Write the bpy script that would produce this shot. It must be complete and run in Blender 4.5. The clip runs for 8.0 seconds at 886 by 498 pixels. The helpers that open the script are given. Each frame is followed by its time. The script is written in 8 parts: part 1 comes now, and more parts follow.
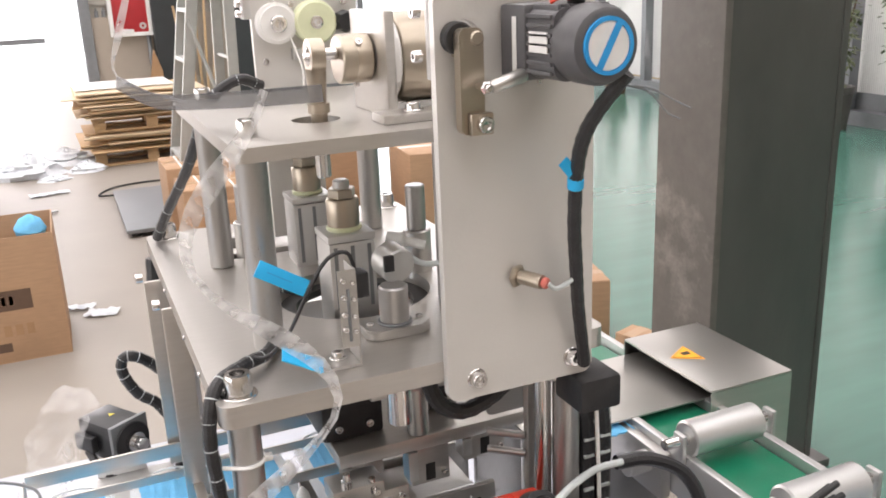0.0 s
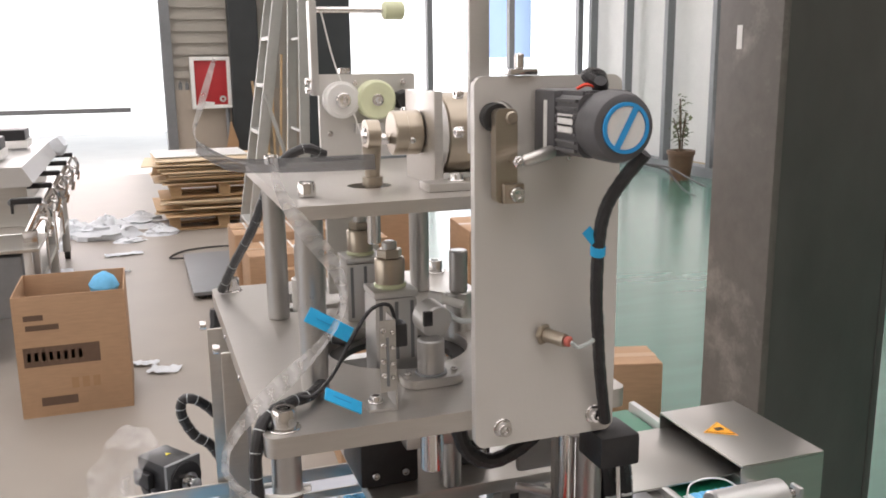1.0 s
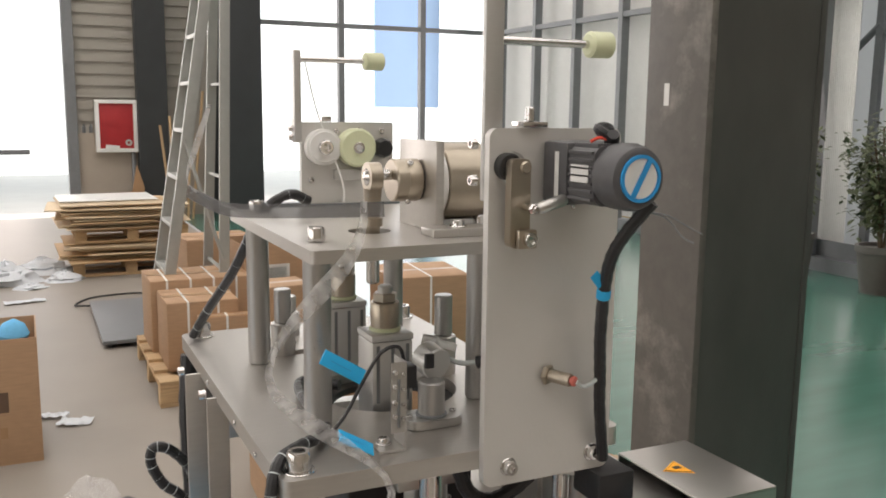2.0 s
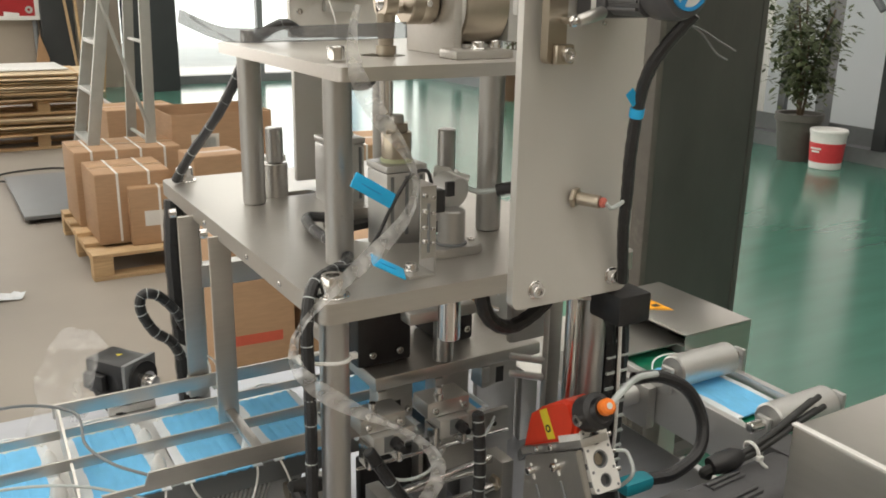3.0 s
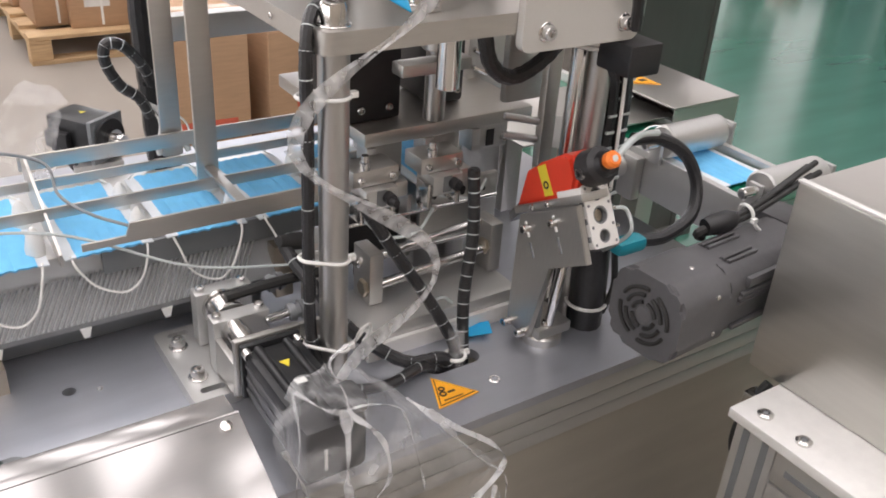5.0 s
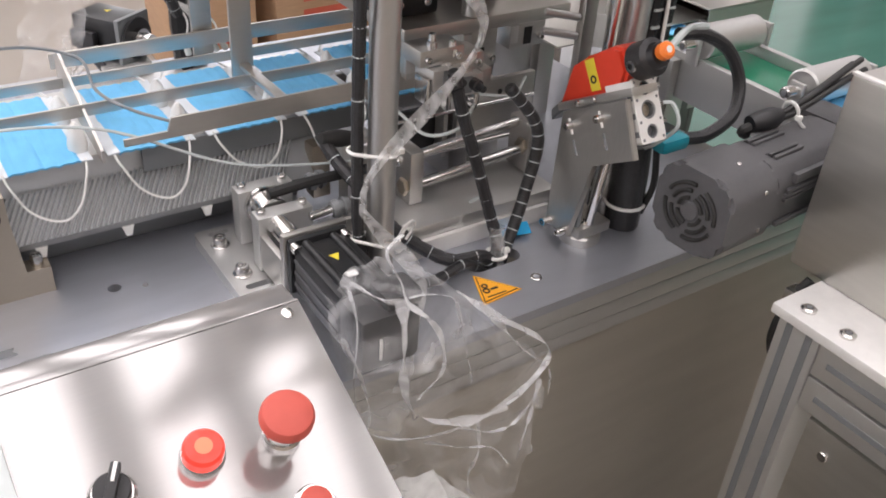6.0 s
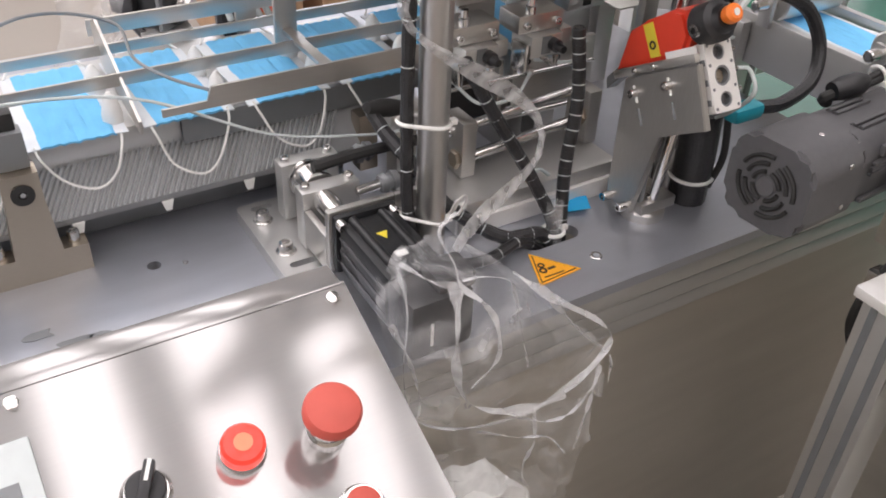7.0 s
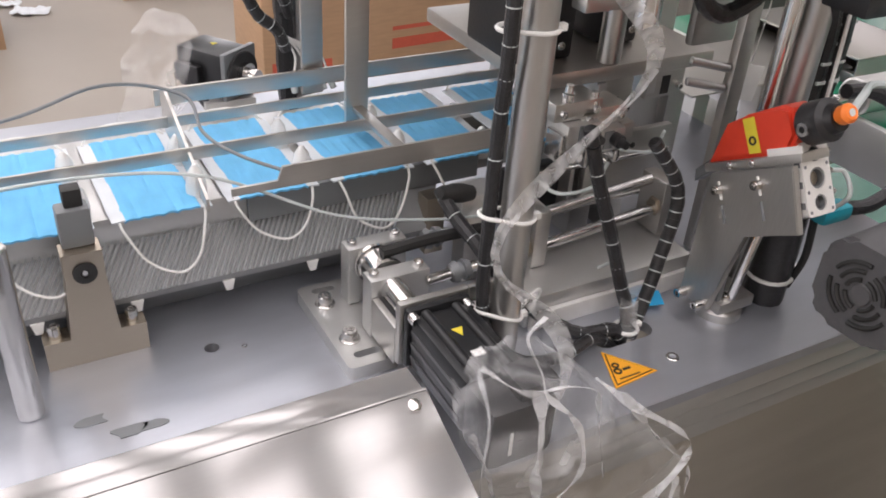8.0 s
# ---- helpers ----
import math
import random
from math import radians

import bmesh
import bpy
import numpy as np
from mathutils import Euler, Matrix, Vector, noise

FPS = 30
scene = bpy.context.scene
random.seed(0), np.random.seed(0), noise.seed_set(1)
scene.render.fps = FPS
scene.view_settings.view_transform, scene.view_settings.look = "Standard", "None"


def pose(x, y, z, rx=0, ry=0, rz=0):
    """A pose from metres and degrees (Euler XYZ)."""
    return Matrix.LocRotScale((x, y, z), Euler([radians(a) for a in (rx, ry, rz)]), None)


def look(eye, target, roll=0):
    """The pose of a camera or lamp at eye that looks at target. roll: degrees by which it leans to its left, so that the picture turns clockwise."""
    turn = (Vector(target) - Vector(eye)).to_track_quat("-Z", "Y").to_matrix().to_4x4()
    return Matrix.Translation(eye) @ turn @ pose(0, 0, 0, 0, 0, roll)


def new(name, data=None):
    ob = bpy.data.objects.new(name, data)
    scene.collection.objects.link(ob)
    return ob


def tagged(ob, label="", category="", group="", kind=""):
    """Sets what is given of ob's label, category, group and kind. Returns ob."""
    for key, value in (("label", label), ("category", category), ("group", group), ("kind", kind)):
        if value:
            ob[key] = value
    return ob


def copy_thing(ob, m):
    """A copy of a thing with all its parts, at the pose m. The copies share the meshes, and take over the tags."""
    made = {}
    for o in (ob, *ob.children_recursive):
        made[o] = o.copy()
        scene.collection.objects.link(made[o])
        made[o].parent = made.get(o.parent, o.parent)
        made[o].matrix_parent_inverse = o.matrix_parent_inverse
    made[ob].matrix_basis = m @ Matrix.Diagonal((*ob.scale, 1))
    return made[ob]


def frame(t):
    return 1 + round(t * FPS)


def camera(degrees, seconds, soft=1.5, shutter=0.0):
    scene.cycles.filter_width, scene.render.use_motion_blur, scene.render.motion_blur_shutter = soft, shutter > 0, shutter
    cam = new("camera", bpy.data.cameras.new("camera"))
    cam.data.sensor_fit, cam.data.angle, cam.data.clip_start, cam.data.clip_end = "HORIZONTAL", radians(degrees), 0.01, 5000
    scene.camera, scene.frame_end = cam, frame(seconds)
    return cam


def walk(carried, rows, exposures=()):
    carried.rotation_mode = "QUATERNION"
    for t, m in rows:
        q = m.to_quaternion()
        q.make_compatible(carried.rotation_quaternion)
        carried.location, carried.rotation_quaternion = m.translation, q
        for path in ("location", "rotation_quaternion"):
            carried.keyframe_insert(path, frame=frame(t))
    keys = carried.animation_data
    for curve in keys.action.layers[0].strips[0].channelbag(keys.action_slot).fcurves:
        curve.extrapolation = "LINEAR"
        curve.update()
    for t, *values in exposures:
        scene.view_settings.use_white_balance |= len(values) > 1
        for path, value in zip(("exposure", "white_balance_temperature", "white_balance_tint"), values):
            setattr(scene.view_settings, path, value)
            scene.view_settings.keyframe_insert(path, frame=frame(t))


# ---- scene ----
cam = camera(53.30, 8.0, soft=1.8)
# t, x, y, z, yaw, pitch, roll
ROWS = [
    (0.0, 0.0929, 0.2044, 1.5320, -23.54, -17.22, 2.31),
    (0.2, 0.0920, 0.1810, 1.5350, -21.55, -16.09, 2.11),
    (0.5, 0.0861, 0.1526, 1.5307, -20.19, -13.82, 0.70),
    (0.8, 0.0870, 0.1330, 1.5420, -19.72, -12.65, 1.17),
    (1.0, 0.0853, 0.1202, 1.5340, -19.02, -12.03, 0.70),
    (1.2, 0.0750, 0.1190, 1.5360, -19.32, -11.83, 0.69),
    (2.3, -0.0600, 0.1480, 1.5358, -27.33, -8.46, -0.41),
    (2.5, -0.0797, 0.1595, 1.5239, -28.36, -11.07, -0.43),
    (2.7, -0.0930, 0.1620, 1.5010, -29.13, -13.06, -0.39),
    (3.0, -0.1120, 0.1903, 1.4778, -30.43, -16.80, -0.99),
    (3.2, -0.1120, 0.1890, 1.4660, -30.46, -18.27, -0.95),
    (3.5, -0.1175, 0.2032, 1.4518, -31.03, -20.98, -1.82),
    (3.8, -0.1180, 0.1990, 1.4370, -30.96, -22.56, -2.22),
    (4.0, -0.1203, 0.2084, 1.4322, -31.38, -23.24, -1.98),
    (4.2, -0.1197, 0.2146, 1.4209, -31.36, -24.04, -1.99),
    (5.3, -0.1620, 0.2428, 1.3956, -33.78, -30.85, -3.83),
    (5.5, -0.1712, 0.2460, 1.3900, -33.77, -31.94, -3.73),
    (5.7, -0.1730, 0.2490, 1.3850, -33.38, -33.22, -3.35),
    (6.0, -0.1925, 0.2537, 1.3694, -33.40, -33.90, -3.53),
    (6.2, -0.1940, 0.2600, 1.3650, -33.14, -34.71, -3.37),
    (6.5, -0.2021, 0.2661, 1.3566, -33.12, -34.86, -3.41),
    (7.0, -0.1711, 0.3001, 1.3450, -30.85, -36.07, -2.07),
    (7.2, -0.1570, 0.3150, 1.3360, -29.41, -36.07, -1.70),
    (7.5, -0.1512, 0.3349, 1.3404, -27.93, -35.57, -1.34),
    (7.7, -0.1560, 0.3450, 1.3400, -27.34, -34.32, -2.07),
    (7.9, -0.1750, 0.3610, 1.3510, -27.89, -33.02, -3.02),
    (8.0, -0.1919, 0.3712, 1.3500, -28.51, -32.59, -3.51),
]
walk(cam, [(t, pose(x, y, z, 90 + pitch, roll, yaw)) for t, x, y, z, yaw, pitch, roll in ROWS],
     exposures=[(0.0, 0.26, 6500, 10), (0.5, -0.07, 6550, 10), (1.0, -0.24, 6550, 10), (2.5, -0.55, 6850, 3), (3.0, -0.36, 6900, 1), (3.5, -0.15, 6640, 5),
               (4.2, -0.04, 6500, 6), (5.5, 0.02, 6400, 11), (8.0, -0.07, 6400, 11)])



# ---- light ----
SUN_ELEV, SUN_AZ = radians(42), radians(60)
world = bpy.data.worlds.new("sky")
scene.world = world
world.use_nodes = True
wn = world.node_tree
sky = wn.nodes.new("ShaderNodeTexSky")
sky.sky_type, sky.sun_disc, sky.sun_elevation, sky.sun_rotation = "NISHITA", False, SUN_ELEV, SUN_AZ
wn.links.new(sky.outputs[0], wn.nodes["Background"].inputs[0])
wn.nodes["Background"].inputs[1].default_value = 0.12
sun = new("sun", bpy.data.lights.new("sun", "SUN"))
sun.data.energy, sun.data.angle, sun.data.color = 1.0, radians(12), (1, 0.96, 0.9)
sun.matrix_world = look((math.sin(SUN_AZ) * 9, math.cos(SUN_AZ) * 9, 9 * math.tan(SUN_ELEV)), (0, 0, 0))


def area(name, eye, target, sx, sy, watts, color=(1, 1, 1)):
    """An area lamp in an opening."""
    ob = new(name, bpy.data.lights.new(name, "AREA"))
    ob.data.shape, ob.data.size, ob.data.size_y, ob.data.energy, ob.data.color = "RECTANGLE", sx, sy, watts, color
    ob.matrix_world = look(eye, target)
    return ob


# skylight strips in the roof, tall windows along the far and the east wall, and the open gate
SKY_COL = (1.0, 0.85, 0.845)
STRIPS = (-6.4, -5.0, -3.6, -2.2, -0.8, 0.6, 2.0, 3.4, 4.8)
for x in STRIPS:
    area("skylight_lamp", (x, 3.0, 6.95), (x, 3.0, 0), 0.78, 18, 92, SKY_COL)
area("window_lamp_far", (3.8, 15.9, 2.6), (3.8, 0, 1.6), 6.0, 4.2, 170, SKY_COL)
area("window_lamp_east", (6.85, 7, 2.6), (0, 6.5, 1.2), 15, 4.4, 170, SKY_COL)
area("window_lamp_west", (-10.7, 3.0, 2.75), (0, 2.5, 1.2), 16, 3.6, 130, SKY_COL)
area("gate_lamp", (-3.5, 13.9, 2.2), (-3, 0, 0.6), 7.0, 4.2, 330, SKY_COL)


# ---- materials ----
def mat(name, color, rough=0.5, metal=0.0, vary=0.12, scale=40.0, grain=None, bump=0.0, bscale=300.0, stain=0.0, rvar=0.08,
        island=0.0, spec=0.5, coat=0.0, trans=0.0, alpha=1.0, emit=0.0, emit_color=None, sss=0.0):
    """A node material: base colour varied at two scales, with its own gloss and fine relief. grain stretches the noise (brushing)."""
    m = bpy.data.materials.new(name)
    m.use_nodes = True
    nt, N = m.node_tree, m.node_tree.nodes
    b = N["Principled BSDF"]
    b.inputs["Roughness"].default_value, b.inputs["Metallic"].default_value = rough, metal
    b.inputs["Specular IOR Level"].default_value, b.inputs["Coat Weight"].default_value = spec, coat
    b.inputs["Transmission Weight"].default_value, b.inputs["Alpha"].default_value = trans, alpha
    if emit:
        b.inputs["Emission Color"].default_value, b.inputs["Emission Strength"].default_value = (*(emit_color or color), 1), emit
    tc, mp = N.new("ShaderNodeTexCoord"), N.new("ShaderNodeMapping")
    nt.links.new(tc.outputs["Object"], mp.inputs[0])
    mp.inputs["Scale"].default_value = grain or (1, 1, 1)
    n1, n2 = N.new("ShaderNodeTexNoise"), N.new("ShaderNodeTexNoise")
    n1.inputs["Scale"].default_value, n1.inputs["Detail"].default_value = scale, 6
    n2.inputs["Scale"].default_value, n2.inputs["Detail"].default_value = scale / 9, 3
    nt.links.new(mp.outputs[0], n1.inputs["Vector"]), nt.links.new(tc.outputs["Object"], n2.inputs["Vector"])
    add = N.new("ShaderNodeMath")
    add.operation = "MULTIPLY_ADD"
    add.inputs[1].default_value = 0.5
    half = N.new("ShaderNodeMath")
    half.operation = "MULTIPLY"
    half.inputs[1].default_value = 0.5
    nt.links.new(n2.outputs["Fac"], half.inputs[0])
    nt.links.new(n1.outputs["Fac"], add.inputs[0]), nt.links.new(half.outputs[0], add.inputs[2])
    val = add.outputs[0]
    if island:
        oi = N.new("ShaderNodeObjectInfo")
        ge = N.new("ShaderNodeNewGeometry")
        s = N.new("ShaderNodeMath")
        s.operation = "ADD"
        nt.links.new(oi.outputs["Random"], s.inputs[0]), nt.links.new(ge.outputs["Random Per Island"], s.inputs[1])
        k = N.new("ShaderNodeMath")
        k.operation = "MULTIPLY_ADD"
        k.inputs[1].default_value = island
        nt.links.new(s.outputs[0], k.inputs[0]), nt.links.new(val, k.inputs[2])
        o = N.new("ShaderNodeMath")
        o.operation = "SUBTRACT"
        o.inputs[1].default_value = island
        nt.links.new(k.outputs[0], o.inputs[0])
        val = o.outputs[0]
    ramp = N.new("ShaderNodeValToRGB")
    e = ramp.color_ramp.elements
    e[0].position, e[1].position = 0.3, 0.7
    e[0].color = (*[max(0, c * (1 - vary)) for c in color], 1)
    e[1].color = (*[min(1, c * (1 + vary)) for c in color], 1)
    nt.links.new(val, ramp.inputs[0])
    col = ramp.outputs[0]
    if stain:
        n3 = N.new("ShaderNodeTexNoise")
        n3.inputs["Scale"].default_value, n3.inputs["Detail"].default_value, n3.inputs["Roughness"].default_value = scale / 25, 8, 0.7
        nt.links.new(tc.outputs["Object"], n3.inputs["Vector"])
        r3 = N.new("ShaderNodeValToRGB")
        r3.color_ramp.elements[0].position, r3.color_ramp.elements[1].position = 0.52, 0.68
        nt.links.new(n3.outputs["Fac"], r3.inputs[0])
        mx = N.new("ShaderNodeMix")
        mx.data_type = "RGBA"
        mx.inputs[7].default_value = (*[c * (1 - stain) for c in color], 1)
        nt.links.new(r3.outputs[0], mx.inputs[0]), nt.links.new(col, mx.inputs[6])
        col = mx.outputs[2]
    nt.links.new(col, b.inputs["Base Color"])
    rr = N.new("ShaderNodeMapRange")
    rr.inputs["To Min"].default_value, rr.inputs["To Max"].default_value = max(0.02, rough - rvar), min(1, rough + rvar)
    nt.links.new(val, rr.inputs[0]), nt.links.new(rr.outputs[0], b.inputs["Roughness"])
    if bump:
        bp, nb = N.new("ShaderNodeBump"), N.new("ShaderNodeTexNoise")
        nb.inputs["Scale"].default_value, nb.inputs["Detail"].default_value = bscale, 5
        nt.links.new(mp.outputs[0], nb.inputs["Vector"])
        bp.inputs["Strength"].default_value, bp.inputs["Distance"].default_value = bump, 0.01
        nt.links.new(nb.outputs["Fac"], bp.inputs["Height"]), nt.links.new(bp.outputs[0], b.inputs["Normal"])
    return m


STEEL = mat("brushed_steel", (0.55, 0.54, 0.52), 0.34, 0.9, 0.10, 30, (2, 30, 30), 0.04, 60)
STEELV = mat("brushed_steel_upright", (0.52, 0.51, 0.49), 0.36, 0.9, 0.10, 30, (30, 30, 2), 0.04, 60)
PLATE = mat("satin_plate", (0.57, 0.55, 0.52), 0.38, 0.9, 0.06, 12, (3, 20, 20), 0.03, 80)
PLATEV = mat("satin_plate_upright", (0.66, 0.65, 0.625), 0.5, 0.4, 0.05, 10, None, 0.03, 200, 0.05)
PANEL = mat("polished_panel", (0.41, 0.40, 0.395), 0.13, 0.6, 0.03, 20, (1, 40, 40), 0.004, 60, 0.03, 0.015)
SIDE = mat("satin_side_panel", (0.58, 0.55, 0.49), 0.42, 0.7, 0.10, 5, (1, 1, 6), 0.03, 40, 0.10)
REDD = mat("dull_red_tip", (0.50, 0.13, 0.10), 0.5, 0, 0.08, 60)
SHEET = mat("sheet_steel", (0.56, 0.55, 0.52), 0.3, 0.9, 0.08, 8, (1, 1, 12), 0.03, 40, 0.06)
POSTM = mat("ground_steel", (0.47, 0.465, 0.455), 0.3, 0.85, 0.08, 60, (60, 60, 2), 0.01)
CHROME = mat("chrome", (0.68, 0.67, 0.66), 0.16, 1.0, 0.06, 60, (60, 60, 2), 0.0)
NICKEL = mat("nickel", (0.42, 0.37, 0.30), 0.3, 0.9, 0.06, 60, (2, 30, 30), 0.008, 80)
ALU = mat("anodised_aluminium", (0.62, 0.62, 0.61), 0.4, 0.8, 0.06, 60, (2, 40, 40), 0.02)
ALUW = mat("white_aluminium", (0.80, 0.79, 0.77), 0.5, 0.3, 0.06, 80, None, 0.02)
TABLE = mat("grey_table_top", (0.49, 0.51, 0.56), 0.3, 0.7, 0.08, 6, (2, 8, 8), 0.02, 60, 0.08)
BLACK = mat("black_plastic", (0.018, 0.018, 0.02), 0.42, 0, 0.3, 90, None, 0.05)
SLEEVE = mat("black_spiral_sleeve", (0.02, 0.02, 0.022), 0.3, 0, 0.4, 120, None, 0.25, 500)
RUBBER = mat("black_rubber", (0.02, 0.02, 0.02), 0.6, 0, 0.3, 90, None, 0.05)
MOTOR = mat("motor_grey_paint", (0.095, 0.095, 0.1), 0.42, 0.1, 0.15, 120, None, 0.06, 700)
SERVO = mat("servo_black", (0.02, 0.021, 0.023), 0.33, 0.2, 0.2, 60, None, 0.03)
REDH = mat("dull_red_paint", (0.38, 0.02, 0.025), 0.5, 0, 0.12, 8, None, 0.03)
BAND = mat("dark_grey_film_band", (0.13, 0.13, 0.135), 0.35, 0, 0.2, 60, alpha=0.55)
BELTD = mat("dark_belt_base", (0.24, 0.245, 0.25), 0.6, 0.0, 0.15, 30)
BELTR = mat("grey_ridged_belt", (0.56, 0.57, 0.58), 0.5, 0.1, 0.08, 30)
RED = mat("red_paint", (0.70, 0.055, 0.025), 0.38, 0, 0.12, 40, None, 0.03)
BUTTON = mat("red_button", (0.58, 0.10, 0.075), 0.6, 0, 0.05, 90, None, 0.03)
LAMP = mat("lit_red_lens", (0.85, 0.03, 0.02), 0.2, 0, 0.05, 60, None, 0.0, emit=0.9, emit_color=(1, 0.05, 0.03))
GLOW = mat("lamp_core", (0.9, 0.16, 0.08), 0.3, 0, 0.05, 60, None, 0.0, emit=0.9, emit_color=(1, 0.17, 0.09))
GREENB = mat("green_button", (0.02, 0.22, 0.10), 0.4, 0, 0.05, 60)
ORANGE = mat("orange_plastic", (0.9, 0.22, 0.03), 0.4, 0, 0.1, 60)
YELLOW = mat("yellow_sticker", (0.92, 0.42, 0.03), 0.4, 0, 0.05, 60)
LEMON = mat("lemon_sticker", (0.75, 0.62, 0.05), 0.4, 0, 0.08, 60)
INK = mat("black_ink", (0.03, 0.025, 0.02), 0.5, 0, 0.1, 60)
PALE = mat("pale_label", (0.72, 0.72, 0.70), 0.45, 0, 0.06, 90)
CYAN = mat("blue_tag", (0.02, 0.42, 0.80), 0.45, 0, 0.08, 60)
CYAND = mat("blue_disc_rim", (0.03, 0.30, 0.66), 0.4, 0, 0.08, 60)
MASK = mat("blue_fabric", (0.17, 0.53, 0.86), 0.85, 0, 0.12, 60, None, 0.3, 900)
MASKW = mat("white_fabric", (0.72, 0.76, 0.80), 0.85, 0, 0.06, 60, None, 0.3, 900)
CORD = mat("white_cord", (0.82, 0.82, 0.80), 0.8, 0, 0.06, 200, None, 0.2, 900)
NYLON = mat("white_nylon", (0.80, 0.80, 0.78), 0.4, 0, 0.05, 90)
NYLONY = mat("yellowed_nylon", (0.70, 0.74, 0.50), 0.35, 0, 0.06, 90)
TUBE = mat("clear_hose", (0.55, 0.60, 0.60), 0.25, 0, 0.06, 90)
TEAL = mat("teal_fitting", (0.02, 0.28, 0.36), 0.4, 0, 0.1, 90)
BELTG = mat("green_belt", (0.008, 0.16, 0.085), 0.32, 0, 0.15, 40, None, 0.05)
CARD = mat("cardboard", (0.43, 0.275, 0.165), 0.8, 0, 0.14, 14, (1, 1, 8), 0.06, 200, 0.2, island=0.08)
CARDD = mat("cardboard_shadowed_inside", (0.36, 0.22, 0.12), 0.9, 0, 0.12, 14, None, 0.06, 200)
TAPE = mat("brown_tape", (0.42, 0.27, 0.15), 0.3, 0, 0.06, 30)
REDL = mat("red_label", (0.62, 0.05, 0.06), 0.4, 0, 0.1, 30)
LADDER = mat("dull_ladder_aluminium", (0.42, 0.43, 0.41), 0.5, 0.5, 0.1, 20)
PRINT = mat("brown_print", (0.12, 0.075, 0.05), 0.8, 0, 0.1, 60)
REDP = mat("red_print", (0.52, 0.10, 0.06), 0.7, 0, 0.1, 60)
WOOD = mat("pallet_wood", (0.52, 0.36, 0.20), 0.75, 0, 0.28, 10, (1, 14, 14), 0.15, 60, 0.2, island=0.25)
BOARD = mat("pale_board", (0.66, 0.53, 0.36), 0.7, 0, 0.2, 8, (1, 8, 8), 0.06, 60, 0.15, island=0.3)
CONC = mat("concrete_floor", (0.295, 0.268, 0.234), 0.5, 0, 0.10, 2.5, None, 0.02, 120, 0.14)
EPOXY = mat("green_epoxy_floor", (0.062, 0.170, 0.130), 0.19, 0, 0.16, 1.5, (1, 5, 1), 0.012, 6, 0.10, 0.05, spec=0.5)
COLUMN = mat("dark_grey_column_paint", (0.080, 0.082, 0.077), 0.36, 0, 0.28, 7, (1, 1, 0.5), 0.08, 40, -0.5)
DIM = mat("dim_blue_glass", (0.07, 0.095, 0.115), 0.15, 0, 0.25, 2)
YARD = mat("pale_yard_concrete", (0.80, 0.79, 0.76), 0.8, 0, 0.06, 2)
WORN = mat("worn_column_paint", (0.12, 0.113, 0.102), 0.5, 0, 0.2, 30, None, 0.1, 22, -2.0)
DARK = mat("dark_steel_paint", (0.030, 0.034, 0.036), 0.5, 0, 0.2, 5, None, 0.05, 40)
WALLB = mat("beige_wall", (0.40, 0.35, 0.29), 0.7, 0, 0.08, 3, None, 0.05, 60, 0.12)
CLAD = mat("metal_cladding", (0.36, 0.34, 0.30), 0.5, 0.1, 0.08, 4, None, 0.03, 60, 0.1)
ROOFM = mat("roof_sheet", (0.55, 0.56, 0.57), 0.6, 0, 0.06, 3, None, 0.03, 60)
FRAME = mat("window_frame_grey", (0.20, 0.21, 0.22), 0.45, 0.2, 0.1, 20)
POT = mat("brown_pot", (0.13, 0.075, 0.045), 0.5, 0, 0.15, 20, None, 0.1)
POTD = mat("dark_pot", (0.09, 0.085, 0.075), 0.5, 0, 0.15, 20, None, 0.1)
LEAF = mat("leaf_green", (0.10, 0.125, 0.06), 0.45, 0, 0.3, 30, island=0.3)
BARK = mat("bark", (0.12, 0.085, 0.055), 0.8, 0, 0.2, 40, None, 0.2)
WHITEP = mat("white_plastic", (0.78, 0.78, 0.76), 0.4, 0, 0.05, 40)
SKYGLOW = mat("daylight_beyond", (0.9, 0.93, 0.95), 0.9, 0, 0.02, 0.3, emit=1.7, emit_color=(1, 1, 1))
# blue building backdrop: its emission stands in for daylight falling on it
BLUEGLOW = mat("far_blue_glow", (0.35, 0.48, 0.70), 0.7, 0, 0.08, 1, emit=0.55, emit_color=(0.50, 0.63, 0.86))
# annexe backdrop: weak emission replaces the dim light of the room behind the glass
GREYGLOW = mat("far_grey_glow", (0.7, 0.72, 0.75), 0.7, 0, 0.06, 1, emit=0.16, emit_color=(0.85, 0.87, 0.88))


